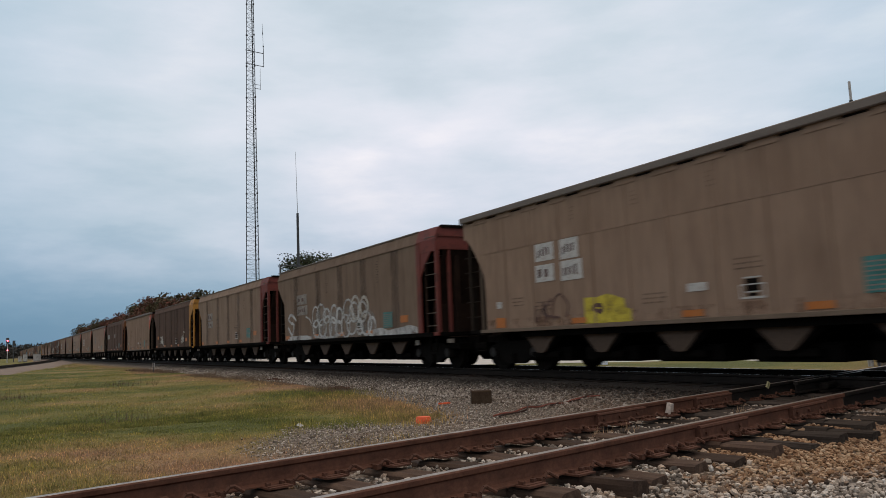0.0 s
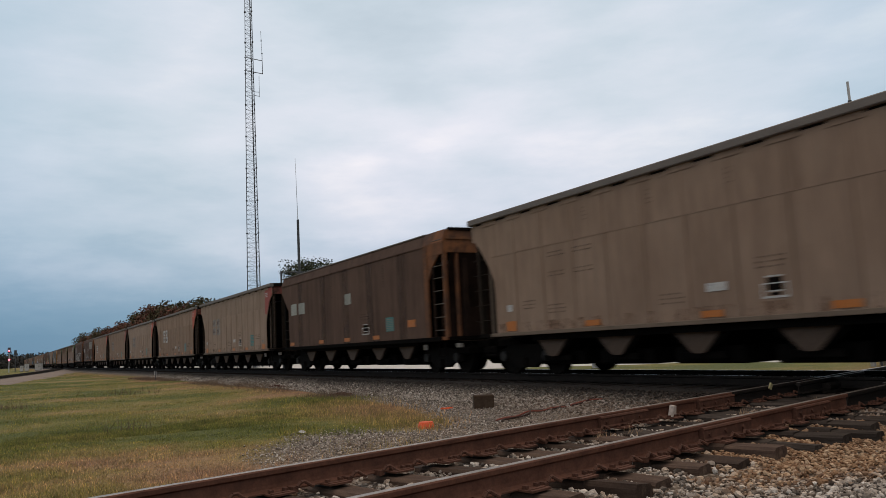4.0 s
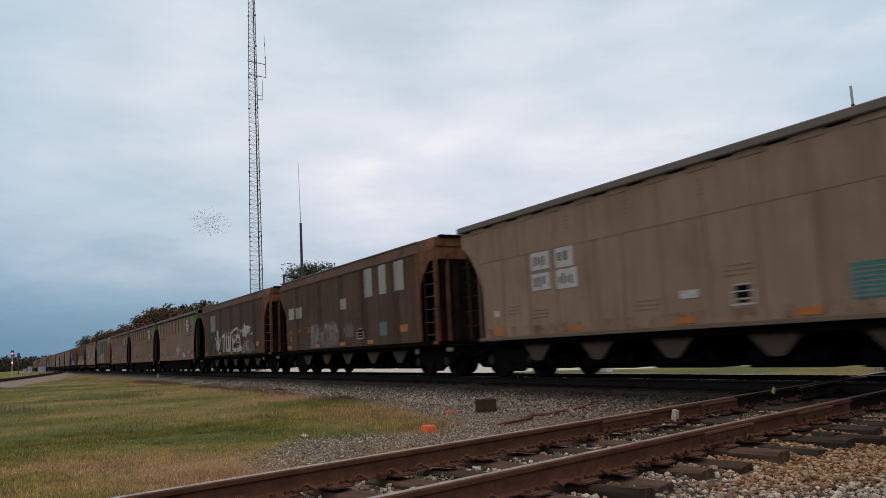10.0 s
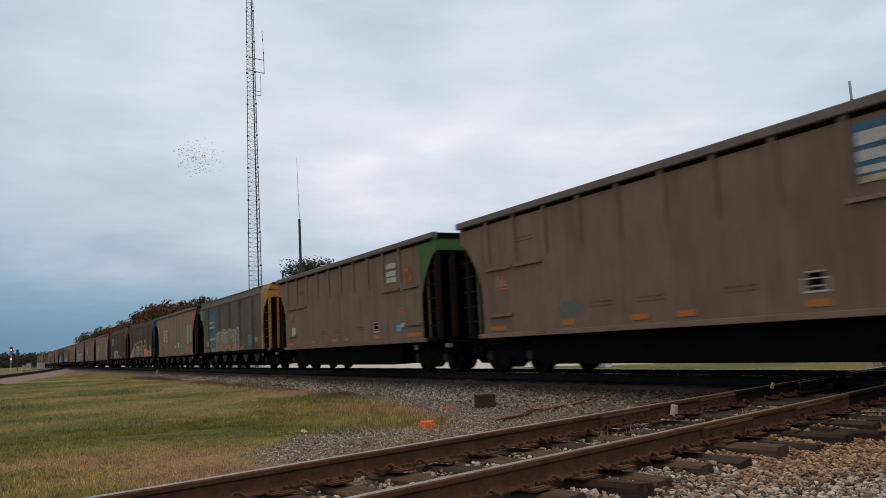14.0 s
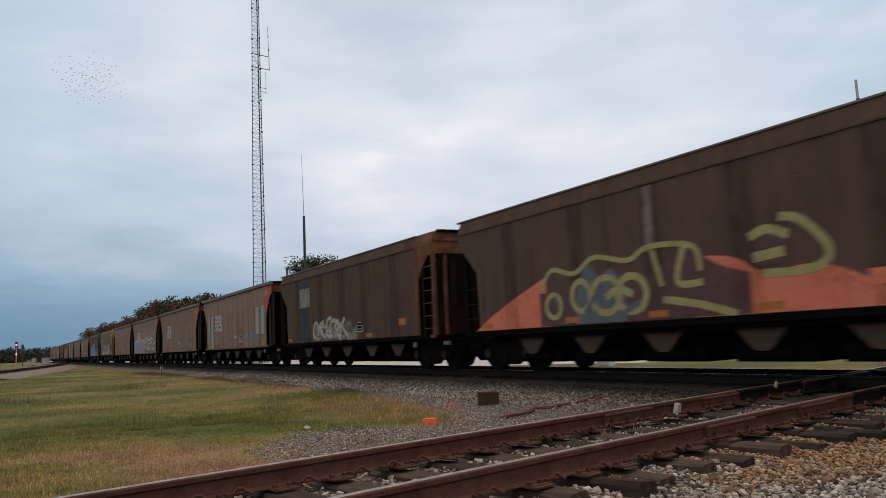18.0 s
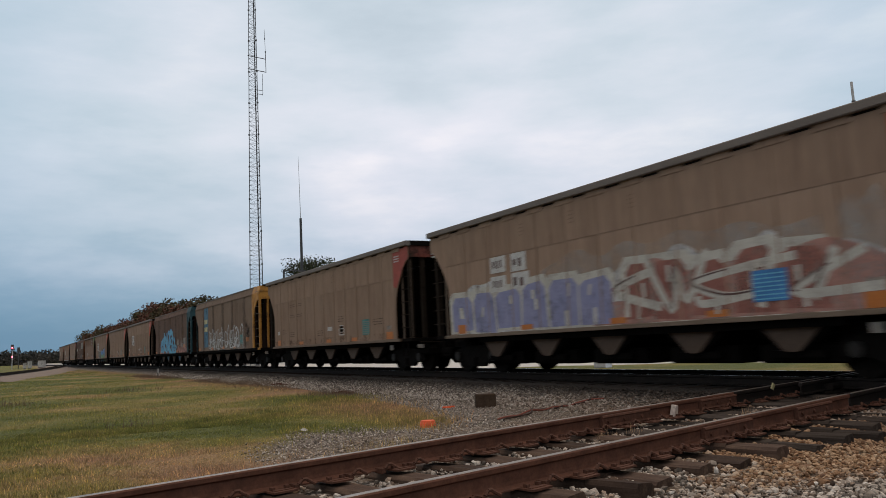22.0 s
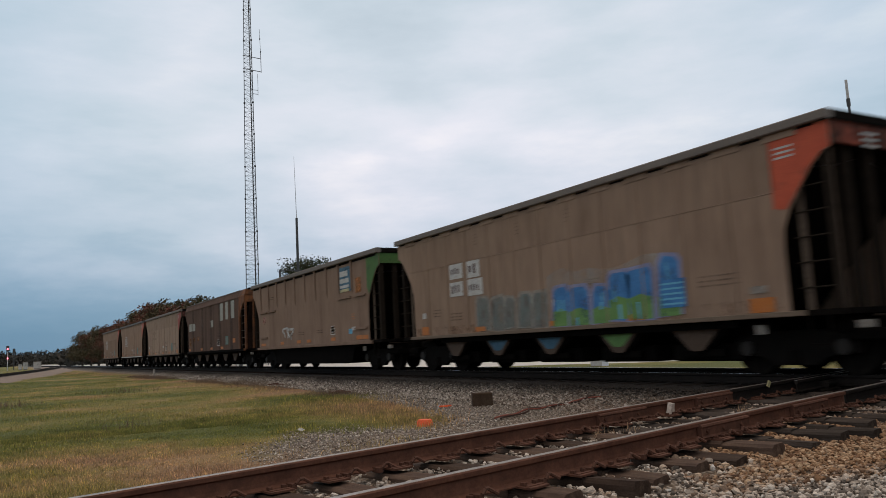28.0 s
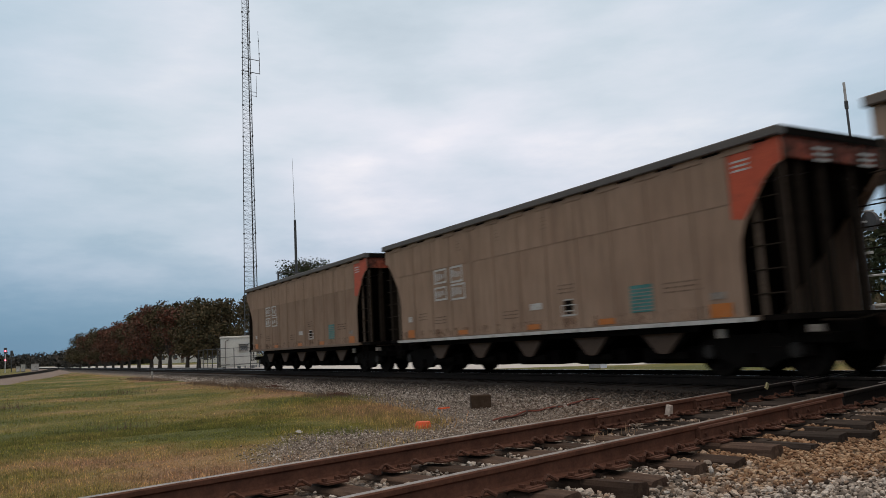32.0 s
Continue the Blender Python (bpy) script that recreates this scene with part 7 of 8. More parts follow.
tagged(ob, "crumpled white paper scrap in the gravel", "litter")
CABLE_R = worn("red_cable", (0.17, 0.05, 0.036), (0.24, 0.075, 0.052), 6.0, 0.7)
CABLE_B = worn("black_cable", (0.035, 0.018, 0.014), (0.06, 0.03, 0.023), 6.0, 0.7)
for name, material, pts2 in (("red_cable", CABLE_R, [(-10.82, 7.14), (-11.0, 7.5), (-11.24, 7.99), (-11.36, 8.35), (-11.38, 8.71), (-11.46, 9.1), (-11.57, 9.49), (-11.33, 9.92)]),
                             ("black_cable", CABLE_B, [(-10.62, 7.12), (-10.85, 7.4), (-11.12, 8.02), (-11.5, 8.4), (-11.3, 8.8), (-11.6, 9.2), (-11.45, 9.6), (-11.6, 10.0)])):
    line = smooth_line(pts2, 6)
    spine = [(a, b, ground_z(a, b) + 0.035 + 0.012 * math.sin(i * 0.55)) for i, (a, b) in enumerate(line)]
    vs, fs = [], []
    for i, p in enumerate(spine):
        d = (Vector(spine[min(i + 1, len(spine) - 1)]) - Vector(spine[max(i - 1, 0)])).normalized()
        u = d.cross(Vector((0, 0, 1))).normalized()
        w = u.cross(d)
        vs += [tuple(Vector(p) + (u * math.cos(q * math.pi / 3) + w * math.sin(q * math.pi / 3)) * 0.015) for q in range(6)]
        if i:
            fs += [((i - 1) * 6 + q, (i - 1) * 6 + (q + 1) % 6, i * 6 + (q + 1) % 6, i * 6 + q) for q in range(6)]
    tagged(part(name, Geo().add(vs, fs), material), "loose signal cable lying on gravel", "cable")
for x, yy, rz, l in ((-28.7, 9.1, 20, 0.9), (-21.0, 8.55, 35, 0.7)):
    ob = part("scrap_rail_piece", Geo().box(-l / 2, l / 2, -0.05, 0.05, 0, 0.07, 0.015).box(-0.1, 0.12, -0.09, 0.03, 0.05, 0.10), IRON, at=on_ground(x, yy, 0.0, rz))
    tagged(ob, "rusty iron scrap lying on the ballast", "scrap metal")
ob = new("marker_stake")
ob.matrix_basis = on_ground(-50.0, 8.2)
tagged(ob, "short thin marker stake in the grass", "marker post")
part("post", Geo().tube((0, 0, -0.1), (0, 0, 0.62), 0.025, 6), DARKST, ob)
part("reflector", Geo().box(-0.012, 0.012, -0.06, 0.06, 0.34, 0.58), WHITE_P, ob, "white reflector plate")
ob = new("switch_stand")
ob.matrix_basis = on_ground(-150.0, 9.6)
tagged(ob, "low black switch stand beside the track", "switch stand")
part("base", Geo().box(-0.5, 0.5, -0.35, 0.35, 0.0, 0.16), DARKST, ob)
part("lever", Geo().tube((0, 0, 0.1), (0.2, 0.5, 0.55), 0.05, 6), DARKST, ob)
part("target", Geo().box(-0.05, 0.05, -0.3, 0.25, 0.35, 0.62), DARKST, ob)

# ---- branch track curving off to the side ----
branch = base("track_branch", "curving branch track joining the main line", "railway track")


def branch_line(off):
    out = []
    for i in range(41):
        x = -250 + i * 4.6
        y = TY - 0.00048 * (x + 250) ** 2
        nx, ny = 0.00096 * (x + 250), 1.0
        l = math.hypot(nx, ny)
        out.append((x + nx / l * off, y + ny / l * off))
    return out


for off in (-0.7525, 0.7525):
    g = Geo()
    pts2 = branch_line(off)
    for (xa, ya), (xb, yb) in zip(pts2, pts2[1:]):
        d = Vector((xb - xa, yb - ya, 0)).normalized()
        nn = Vector((-d.y, d.x, 0)) * 0.05
        g.add([(xa - nn.x, ya - nn.y, -0.45), (xa + nn.x, ya + nn.y, -0.45), (xb + nn.x, yb + nn.y, -0.45), (xb - nn.x, yb - nn.y, -0.45),
               (xa - nn.x, ya - nn.y, -0.03), (xa + nn.x, ya + nn.y, -0.03), (xb + nn.x, yb + nn.y, -0.03), (xb - nn.x, yb - nn.y, -0.03)],
              [(4, 5, 6, 7), (0, 4, 7, 3), (1, 2, 6, 5)])
    part("rail", g, RAIL_DARK, branch)
for inner, outer, zi, zo in ((0.0, 1.35, -0.20, -0.20), (1.35, 4.6, -0.21, -0.47)):
    g = Geo()
    for d in (-1, 1):
        near, wide_ = branch_line(d * inner), branch_line(d * outer)
        for i in range(40):
            g.add([(*near[i], zi), (*wide_[i], zo), (*wide_[i + 1], zo), (*near[i + 1], zi)], [(0, 1, 2, 3)])
    if inner == 0.0:
        # dark ballast, with the shadows of the rails taken into its colour
        part("ballast_bed", g, worn("dark_ballast", (0.022, 0.018, 0.016), (0.045, 0.037, 0.032), 2.0, 0.95, grain=12), branch)
    else:
        part("gravel_shoulder", g, worn("brown_gravel", (0.135, 0.105, 0.085), (0.215, 0.170, 0.140), 1.2, 0.95, stain=(0.10, 0.08, 0.06), grain=9), branch)

# ---- radio tower, mast, poles ----
tower = new("radio_tower")
tower.matrix_basis = pose(-72.03, 20.90, -0.45)
tagged(tower, "tall slender galvanised lattice radio tower", "radio tower")
TOWER_H = 46.0


def tower_leg(i, z):
    # a triangle that narrows upward
    r = (1.376 - 0.0195 * z) / math.sqrt(3)
    a = radians((18, 138, -102)[i])
    return Vector((0.277 * r * math.sin(a) - 0.961 * r * math.cos(a), 0.961 * r * math.sin(a) + 0.277 * r * math.cos(a), z))


for i in range(3):
    part("leg", Geo().tube(tower_leg(i, 0), tower_leg(i, TOWER_H), 0.045, 8, 0.03), TOWERM, tower)
for k in range(int(TOWER_H / 3.2)):
    z0 = k * 3.2
    g = Geo()
    n = 7
    for j in range(n):
        za, zb = z0 + 3.2 * j / n, z0 + 3.2 * (j + 1) / n
        for i in range(3):
            p, q = tower_leg(i, za), tower_leg((i + 1) % 3, za)
            g.tube(p, q, 0.014, 4)
            g.tube(p if j % 2 else q, tower_leg((i + 1) % 3 if j % 2 else i, zb), 0.011, 4)
    part("bracing", g, TOWERM, tower)
    for i in range(3):
        p = tower_leg(i, z0)
        part("flange", Geo().tube(p - Vector((0, 0, 0.07)), p + Vector((0, 0, 0.07)), 0.085, 8), DARKST, tower)
part("cable_run", Geo().tube(tower_leg(0, 0) * 0.8, (tower_leg(0, TOWER_H).x * 0.8, tower_leg(0, TOWER_H).y * 0.8, TOWER_H), 0.04, 6), DARKST, tower)
arm = new("antenna_arm")
arm.parent = tower
for z in (30.30, 28.95):
    part("arm", Geo().tube((0.1, -0.6, z + 0.12), (0.1, 1.22, z), 0.04, 6), DARKST, arm)
part("whip", Geo().tube((0.1, 1.22, 28.9), (0.1, 1.20, 31.0), 0.035, 6).tube((0.1, 1.20, 31.0), (0.1, 1.12, 33.4), 0.018, 5).tube((0.1, 1.20, 31.0), (0.1, 1.20, 31.12), 0.07, 6).tube((0.1, 1.15, 32.3), (0.1, 1.15, 32.5), 0.05, 6), TOWERM, arm)
part("small_antenna", Geo().tube((0.1, 0.3, 26.6), (0.1, 0.85, 26.6), 0.03, 5).tube((0.1, 0.3, 27.0), (0.1, 0.85, 27.0), 0.025, 5).tube((0.1, 0.85, 26.5), (0.1, 0.85, 28.7), 0.02, 5), TOWERM, arm)

mast = new("antenna_mast")
mast.matrix_basis = pose(-89.6, 31.55, -0.45)
tagged(mast, "dark steel mast with a thin whip antenna", "antenna mast")
part("pole", Geo().tube((0, 0, 0), (0, 0, 17.5), 0.21, 10, 0.15), DARKST, mast)
part("whip", Geo().tube((0, 0, 17.5), (-0.05, -0.1, 25.3), 0.05, 6, 0.02), GALV, mast)
lamp = new("yard_light_pole")
lamp.matrix_basis = pose(-57.04, 18.62, -0.45)
tagged(lamp, "dark yard light pole with a horizontal arm", "light pole")
part("pole", Geo().tube((0, 0, 0), (0, 0, 7.5), 0.08, 8), DARKST, lamp)
part("arm", Geo().tube((0, -0.02, 7.45), (0.35, 1.25, 7.42), 0.045, 6), DARKST, lamp)
part("lamp_head", Geo().box(0.25, 0.45, 1.05, 1.65, 7.32, 7.46, 0.02), DARKST, lamp)

# ---- crossing signal and trackside cases beyond the train ----
sig = new("crossing_signal")
sig.matrix_basis = pose(-12.93, 21.42, -0.45)
tagged(sig, "silver crossing signal post with round flashers and crossarms", "crossing signal")
part("post", Geo().tube((0, 0, 0), (0, 0, 5.0), 0.075, 10), GALV, sig)
part("crossarm", Geo().tube((-0.75, -0.25, 4.15), (0.75, 0.25, 4.15), 0.035, 6).tube((-0.55, -0.2, 4.45), (0.55, 0.2, 4.45), 0.03, 6), GALV, sig)
for d in (-0.45, 0.45):
    part("flasher", Geo().tube((d, d * 0.33 + 0.05, 4.15), (d - 0.03, d * 0.33 - 0.06, 4.15), 0.28, 16).tube((d, d * 0.33 + 0.05, 4.15), (d + 0.06, d * 0.33 + 0.25, 4.15), 0.12, 10), DARKST, sig, "round black flasher head")
part("bell", Geo().tube((0, 0, 4.95), (0, 0.1, 5.1), 0.16, 12), GALV, sig)
part("gate_box", Geo().box(-0.25, 0.25, -0.2, 0.2, 1.15, 1.75, 0.03), GALV, sig)
part("crossbuck", Geo().box(-0.55, 0.55, -0.10, -0.07, 3.2, 3.28), WHITE_P, sig)
pole = new("signal_mast")
pole.matrix_basis = pose(-12.74, 21.51, -0.45)
tagged(pole, "slim grey signal mast with a short top sensor", "mast")
part("post", Geo().tube((0, 0, 0), (0, 0, 7.6), 0.035, 8), TOWERM, pole)
part("top_sensor", Geo().tube((0.0, 0, 7.75), (0.0, 0, 8.35), 0.038, 8), WHITE_P, pole, "white cylindrical top sensor")
part("collar", Geo().tube((0, 0, 7.55), (0, 0, 7.78), 0.055, 8), DARKST, pole)
part("bracket", Geo().tube((0, 0, 2.6), (0.5, 0.1, 2.6), 0.03, 6).tube((0, 0, 3.9), (-0.7, -0.1, 3.9), 0.03, 6), GALV, pole)
case = new("equipment_case")
case.matrix_basis = pose(-12.3, 22.4, -0.45, 0, 0, 10)
tagged(case, "white metal trackside equipment case", "equipment case")
part("body", Geo().box(-0.9, 0.9, -0.45, 0.45, 0.25, 1.70, 0.03), WHITE_P, case)
part("roof", Geo().box(-0.98, 0.98, -0.52, 0.52, 1.70, 1.80, 0.03), WHITE_P, case)
part("footing", Geo().box(-0.8, 0.8, -0.4, 0.4, 0, 0.25), GREY_P, case)
box = new("utility_box")
box.matrix_basis = on_ground(-23.0, 20.2, 0, 10)
tagged(box, "small white utility box with a blue lid", "utility box")
part("body", Geo().box(-0.28, 0.28, -0.2, 0.2, 0, 0.24, 0.02), worn("bluish_white", (0.55, 0.57, 0.66), (0.65, 0.67, 0.74), 4.0, 0.6), box)
part("lid", Geo().box(-0.30, 0.30, -0.22, 0.22, 0.24, 0.32, 0.02), LILAC_G, box, "pale blue lid")

# ---- equipment shed and its fence ----
SHEDW = worn("shed_white", (0.50, 0.48, 0.44), (0.60, 0.58, 0.54), 1.5, 0.7, stain=(0.36, 0.33, 0.29), stretch=(1, 1, 0.3))
shed = new("equipment_shed")
shed.matrix_basis = pose(-70.9, 19.1, 0, 0, 0, -13)
tagged(shed, "small off-white equipment shed with an air conditioner", "shed")
part("wall", Geo().box(-1.3, 1.3, -1.48, 1.60, -0.15, 2.42), SHEDW, shed)
part("roof", Geo().prism([(-1.4, 2.40), (1.4, 2.40), (1.4, 2.50), (0, 2.58), (-1.4, 2.50)], "y", -1.56, 1.68), SHEDW, shed)
for y in (-1.2, 0.1, 1.3):
    part("skid", Geo().box(-1.2, 1.25, -0.12, 0.12, -0.5, -0.15), DARKST, shed, at=pose(0, y, 0))
ac = part("air_conditioner", Geo().box(1.3, 1.55, 0.10, 0.90, 1.15, 1.75, 0.03), GREY_P, shed)
part("grille", Geo().box(1.55, 1.565, 0.2, 0.8, 1.25, 1.65), DARKST, ac)
part("hood", Geo().box(1.3, 1.62, 0.05, 0.95, 1.76, 1.80), DARKST, ac)
part("conduit", Geo().tube((1.36, -1.1, -0.2), (1.36, -1.1, 2.1), 0.04, 6).tube((1.36, -1.1, 2.1), (1.36, -0.8, 2.25), 0.04, 6), GREY_P, shed)
part("trim", Geo().box(1.30, 1.33, -1.48, 1.60, 0.0, 0.06), GREY_P, shed)
part("door", Geo().box(1.3, 1.33, -0.75, 0.0, -0.1, 1.95), SHEDW, shed)
fence = new("chain_link_fence")
fence.matrix_basis = pose(-68.2, 16.6, -0.45)
tagged(fence, "galvanised chain-link fence round the tower yard", "fence")
for i in range(6):
    part("post", lambda: Geo().tube((0, 0, 0), (0, 0, 1.95), 0.04, 6), DARKST, fence, at=pose(0, i * 1.45, 0), key="fpost")
for i in range(4):
    part("post", lambda: Geo().tube((0, 0, 0), (0, 0, 1.95), 0.04, 6), DARKST, fence, at=pose(-1.8 - i * 1.8, 0, 0), key="fpost")
for z in (0.45, 1.15, 1.92):
    part("fence_rail", Geo().tube((0, 0, z), (0, 7.25, z), 0.022, 5), DARKST, fence)
    part("fence_rail", Geo().tube((0, 0, z), (-7.2, 0, z), 0.022, 5), DARKST, fence)
g = Geo()
for i in range(120):
    y = -1.9 + i * 0.09
    g.tube((0, max(0, y), 0.05 + max(0, -y)), (0, min(7.25, y + 1.85), 0.05 + min(1.85, 7.25 - y)), 0.003, 3)
    g.tube((0, max(0, y), 1.9 - max(0, -y)), (0, min(7.25, y + 1.85), 1.9 - min(1.85, 7.25 - y)), 0.003, 3)
part("wire_mesh", g, GALV, fence)

# ---- trees ----
def leaf_mat(name, stops):
    m, nt, bsdf, co = start_mat(name)
    geo = nt.nodes.new("ShaderNodeNewGeometry")
    big = noise_node(nt, co, 0.5, 3.0, 0.6)
    f = math_node(nt, "ADD", math_node(nt, "MULTIPLY", geo.outputs["Random Per Island"], 0.5), math_node(nt, "MULTIPLY", big, 0.5))
    r = ramp_node(nt, stops)
    nt.links.new(f, r.inputs[0])
    nt.links.new(r.outputs[0], bsdf.inputs["Base Color"])
    bsdf.inputs["Roughness"].default_value = 0.75
    bsdf.inputs["Specular IOR Level"].default_value = 0.2
    return m


LEAF_GREEN = leaf_mat("oak_leaves_green", [(0.25, (0.040, 0.038, 0.018)), (0.5, (0.068, 0.056, 0.027)), (0.75, (0.095, 0.066, 0.034))])
LEAF_RED = leaf_mat("oak_leaves_red", [(0.25, (0.052, 0.036, 0.022)), (0.5, (0.098, 0.048, 0.030)), (0.75, (0.145, 0.050, 0.034))])
LEAF_PINE = leaf_mat("pine_needles", [(0.25, (0.022, 0.030, 0.016)), (0.5, (0.036, 0.045, 0.022)), (0.8, (0.055, 0.058, 0.030))])
BARK = worn("bark", (0.035, 0.028, 0.023), (0.06, 0.048, 0.04), 5.0, 0.9, bump=0.7)


def leaf_cloud(centers, radii, per, size, rng):
    n = len(centers) * per
    c = np.repeat(np.array(centers), per, axis=0)
    r = np.repeat(np.array(radii), per, axis=0)
    d = rng.normal(0, 1, (n, 3))
    d /= np.linalg.norm(d, axis=1)[:, None]
    p = c + d * r * (rng.random((n, 1)) ** 0.45)
    u = rng.normal(0, 1, (n, 3))
    u /= np.linalg.norm(u, axis=1)[:, None]
    w = np.cross(u, rng.normal(0, 1, (n, 3)))
    w /= np.linalg.norm(w, axis=1)[:, None]
    s = size * rng.uniform(0.6, 1.3, (n, 1))
    v = np.stack([p - u * s, p + w * s * 0.55, p + u * s, p - w * s * 0.55], 1)
    f = (np.arange(n) * 4)[:, None] + np.array([0, 1, 2, 3])
    return v.reshape(-1, 3), f


def tree(x, y, h, rad, material, seed, label, low=0.22, per=70, clumps=26, size=0.24, z0=None):
    rng = np.random.default_rng(seed)
    ob = new("tree")
    ob.matrix_basis = pose(x, y, (ground_z(x, y) if z0 is None else z0) - 0.05)
    tagged(ob, label, "tree")
    g = Geo()
    tr = 0.035 * h
    fork = h * low
    g.tube((0, 0, 0), (0.05, 0.03, fork), tr, 8, tr * 0.75)
    g.tube((0.05, 0.03, fork), (0.0, 0.1, h * 0.62), tr * 0.7, 7, tr * 0.3)
    cs, rs = [], []
    for i in range(clumps):
        a, e = rng.uniform(0, 6.28), rng.uniform(-0.75, 1.0)
        q = rng.uniform(0.35, 0.85)
        cx, cy = math.cos(a) * rad * q * math.cos(e * 1.2), math.sin(a) * rad * q * math.cos(e * 1.2)
        cz = h * (low + 1) / 2 + math.sin(e * 1.35) * h * (1 - low) / 2 * 0.82
        cs.append((cx, cy, cz))
        rr = rad * rng.uniform(0.26, 0.42)
        rs.append((rr, rr, rr * 0.75))
        if i < 9:
            g.tube((0.03, 0.03, min(fork * rng.uniform(0.85, 1.5), cz - 0.2)), (cx, cy, cz), tr * 0.35, 5, tr * 0.10)
    part("trunk", g, BARK, ob)
    v, f = leaf_cloud(cs, rs, per, size, rng)
    me = bpy.data.meshes.new("crown")
    me.from_pydata(v.tolist(), [], f.tolist())
    me.materials.append(material)
    crown = new("crown", me)
    crown.parent = ob
    return ob


ROW = [(-80, 24.5, 7.7, 3.6, 0), (-84, 20.6, 7.3, 3.5, 0), (-91, 20.0, 7.9, 3.9, 0), (-99, 20.4, 8.1, 4.0, 1), (-106, 19.6, 8.9, 4.1, 0), (-112, 19.4, 8.6, 3.9, 1), (-120, 19.6, 9.0, 4.3, 1),
       (-129, 19.2, 8.6, 4.2, 0), (-138, 19.0, 7.4, 3.8, 1), (-146, 18.9, 8.2, 4.0, 1), (-156, 18.7, 7.4, 4.0, 1), (-167, 18.5, 8.2, 4.2, 0), (-180, 18.3, 7.8, 4.2, 1), (-195, 18.2, 8.2, 4.4, 0), (-214, 18.0, 7.8, 4.4, 0)]
for i, (x, y, h, r, red) in enumerate(ROW):
    tree(x, y, h, r, LEAF_RED if red else LEAF_GREEN, 100 + i, "roadside oak with russet autumn leaves" if red else "roadside oak with dark olive leaves", 0.12, 150, 34, 0.19)
for i, (x, y, h, r) in enumerate(((-88, 30, 8.8, 3.6), (-100, 33, 9.4, 4.4), (-118, 32, 9.4, 4.4))):
    tree(x, y, h, r, LEAF_GREEN, 140 + i, "oak with dark leaves beyond the road", 0.12, 120, 30, 0.22)
tree(-103.5, 37.4, 13.8, 4.6, LEAF_PINE, 161, "tall dark pine with a flat tufted crown", 0.84, 110, 22, 0.17)
for i, (x, y, h, r) in enumerate(((-30, 56, 9.2, 3.4), (-24, 60, 9.8, 3.6), (-19, 58, 10.4, 3.6), (-12.5, 62, 10.6, 3.8), (-36, 58, 9.0, 3.6), (-6.5, 60, 10.6, 3.8), (-44, 60, 8.6, 3.6))):
    tree(x, y, h, r, LEAF_PINE, 170 + i, "dark pine standing beyond the crossing", 0.25, 75, 26, 0.26)
# far woods along the horizon
rng = np.random.default_rng(9)
cs, rs = [], []
for i in range(420):
    q = rng.random()
    x = -250 - 330 * q
    y = rng.uniform(16, 60) + 20 * q if rng.random() < 0.75 else rng.uniform(-160, -12)
    h = rng.uniform(4.5, 7.2) * (1.0 if y > 0 else 0.7)
    cs.append((x, y, h * 0.5 - 0.4))
    rs.append((4.5, 4.5, h * 0.52))
for i in range(150):
    cs.append((rng.uniform(-720, -620), rng.uniform(-45, 70), rng.uniform(2, 4)))
    rs.append((7.0, 6.0, rng.uniform(5.5, 8.5)))
v, f = leaf_cloud(cs, rs, 90, 1.1, rng)
LEAF_FAR = leaf_mat("far_leaves", [(0.25, (0.028, 0.029, 0.026)), (0.5, (0.038, 0.037, 0.032)), (0.8, (0.052, 0.045, 0.038))])
bulk("far_woods", v, f, LEAF_FAR, "far dark woods along the horizon", "woods")
cs, rs = [], []
for i in range(260):
    cs.append((rng.uniform(-240, 160), rng.uniform(95, 150), rng.uniform(1.5, 4.5)))
    rs.append((5.5, 5.0, rng.uniform(3.0, 5.5)))
v, f = leaf_cloud(cs, rs, 50, 1.0, rng)
bulk("distant_treeline", v, f, LEAF_GREEN, "distant dark treeline beyond the road", "woods")

# ---- far things down the line ----
RED_LAMP = bpy.data.materials.new("red_signal_lamp")
RED_LAMP.use_nodes = True
b_ = RED_LAMP.node_tree.nodes["Principled BSDF"]
b_.inputs["Base Color"].default_value = (0.6, 0.05, 0.05, 1)
b_.inputs["Emission Color"].default_value = (1.0, 0.12, 0.16, 1)
b_.inputs["Emission Strength"].default_value = 6.0
for x, y, h, reds in ((-200, 1.45, 5.6, (4.9, 2.82)), (-215, 2.9, 5.2, ())):
    sg = new("block_signal")
    sg.matrix_basis = pose(x, y, -0.45)
    tagged(sg, "railway block signal showing red lamps" if reds else "dark railway block signal seen from behind", "railway signal")
    part("mast", Geo().tube((0, 0, 0), (0, 0, h), 0.10, 8), GALV if reds else DARKST, sg)
    part("signal_head", Geo().box(0.0, 0.2, -0.3, 0.3, h - 1.3, h, 0.03), DARKST, sg)
    for z in reds:
        part("lamp", Geo().tube((0.2, 0, z), (0.3, 0, z), 0.17, 12), RED_LAMP, sg, "glowing red signal lamp")
for x, y, w, h in ((-200, 5.0, 0.9, 1.7), (-205, 7.6, 1.6, 1.7), (-196, 3.9, 0.7, 1.3)):
    cb = new("signal_cabinet")
    cb.matrix_basis = pose(x, y, -0.45)
    tagged(cb, "white metal signal cabinet beside the far track", "signal cabinet")
    part("body", Geo().box(-0.6, 0.6, -w / 2, w / 2, 0.2, h, 0.03), WHITE_P, cb)
    part("roof", Geo().box(-0.7, 0.7, -w / 2 - 0.08, w / 2 + 0.08, h, h + 0.1), GREY_P, cb)
    part("base", Geo().box(-0.5, 0.5, -w / 2 + 0.1, w / 2 - 0.1, 0, 0.2), GREY_P, cb)
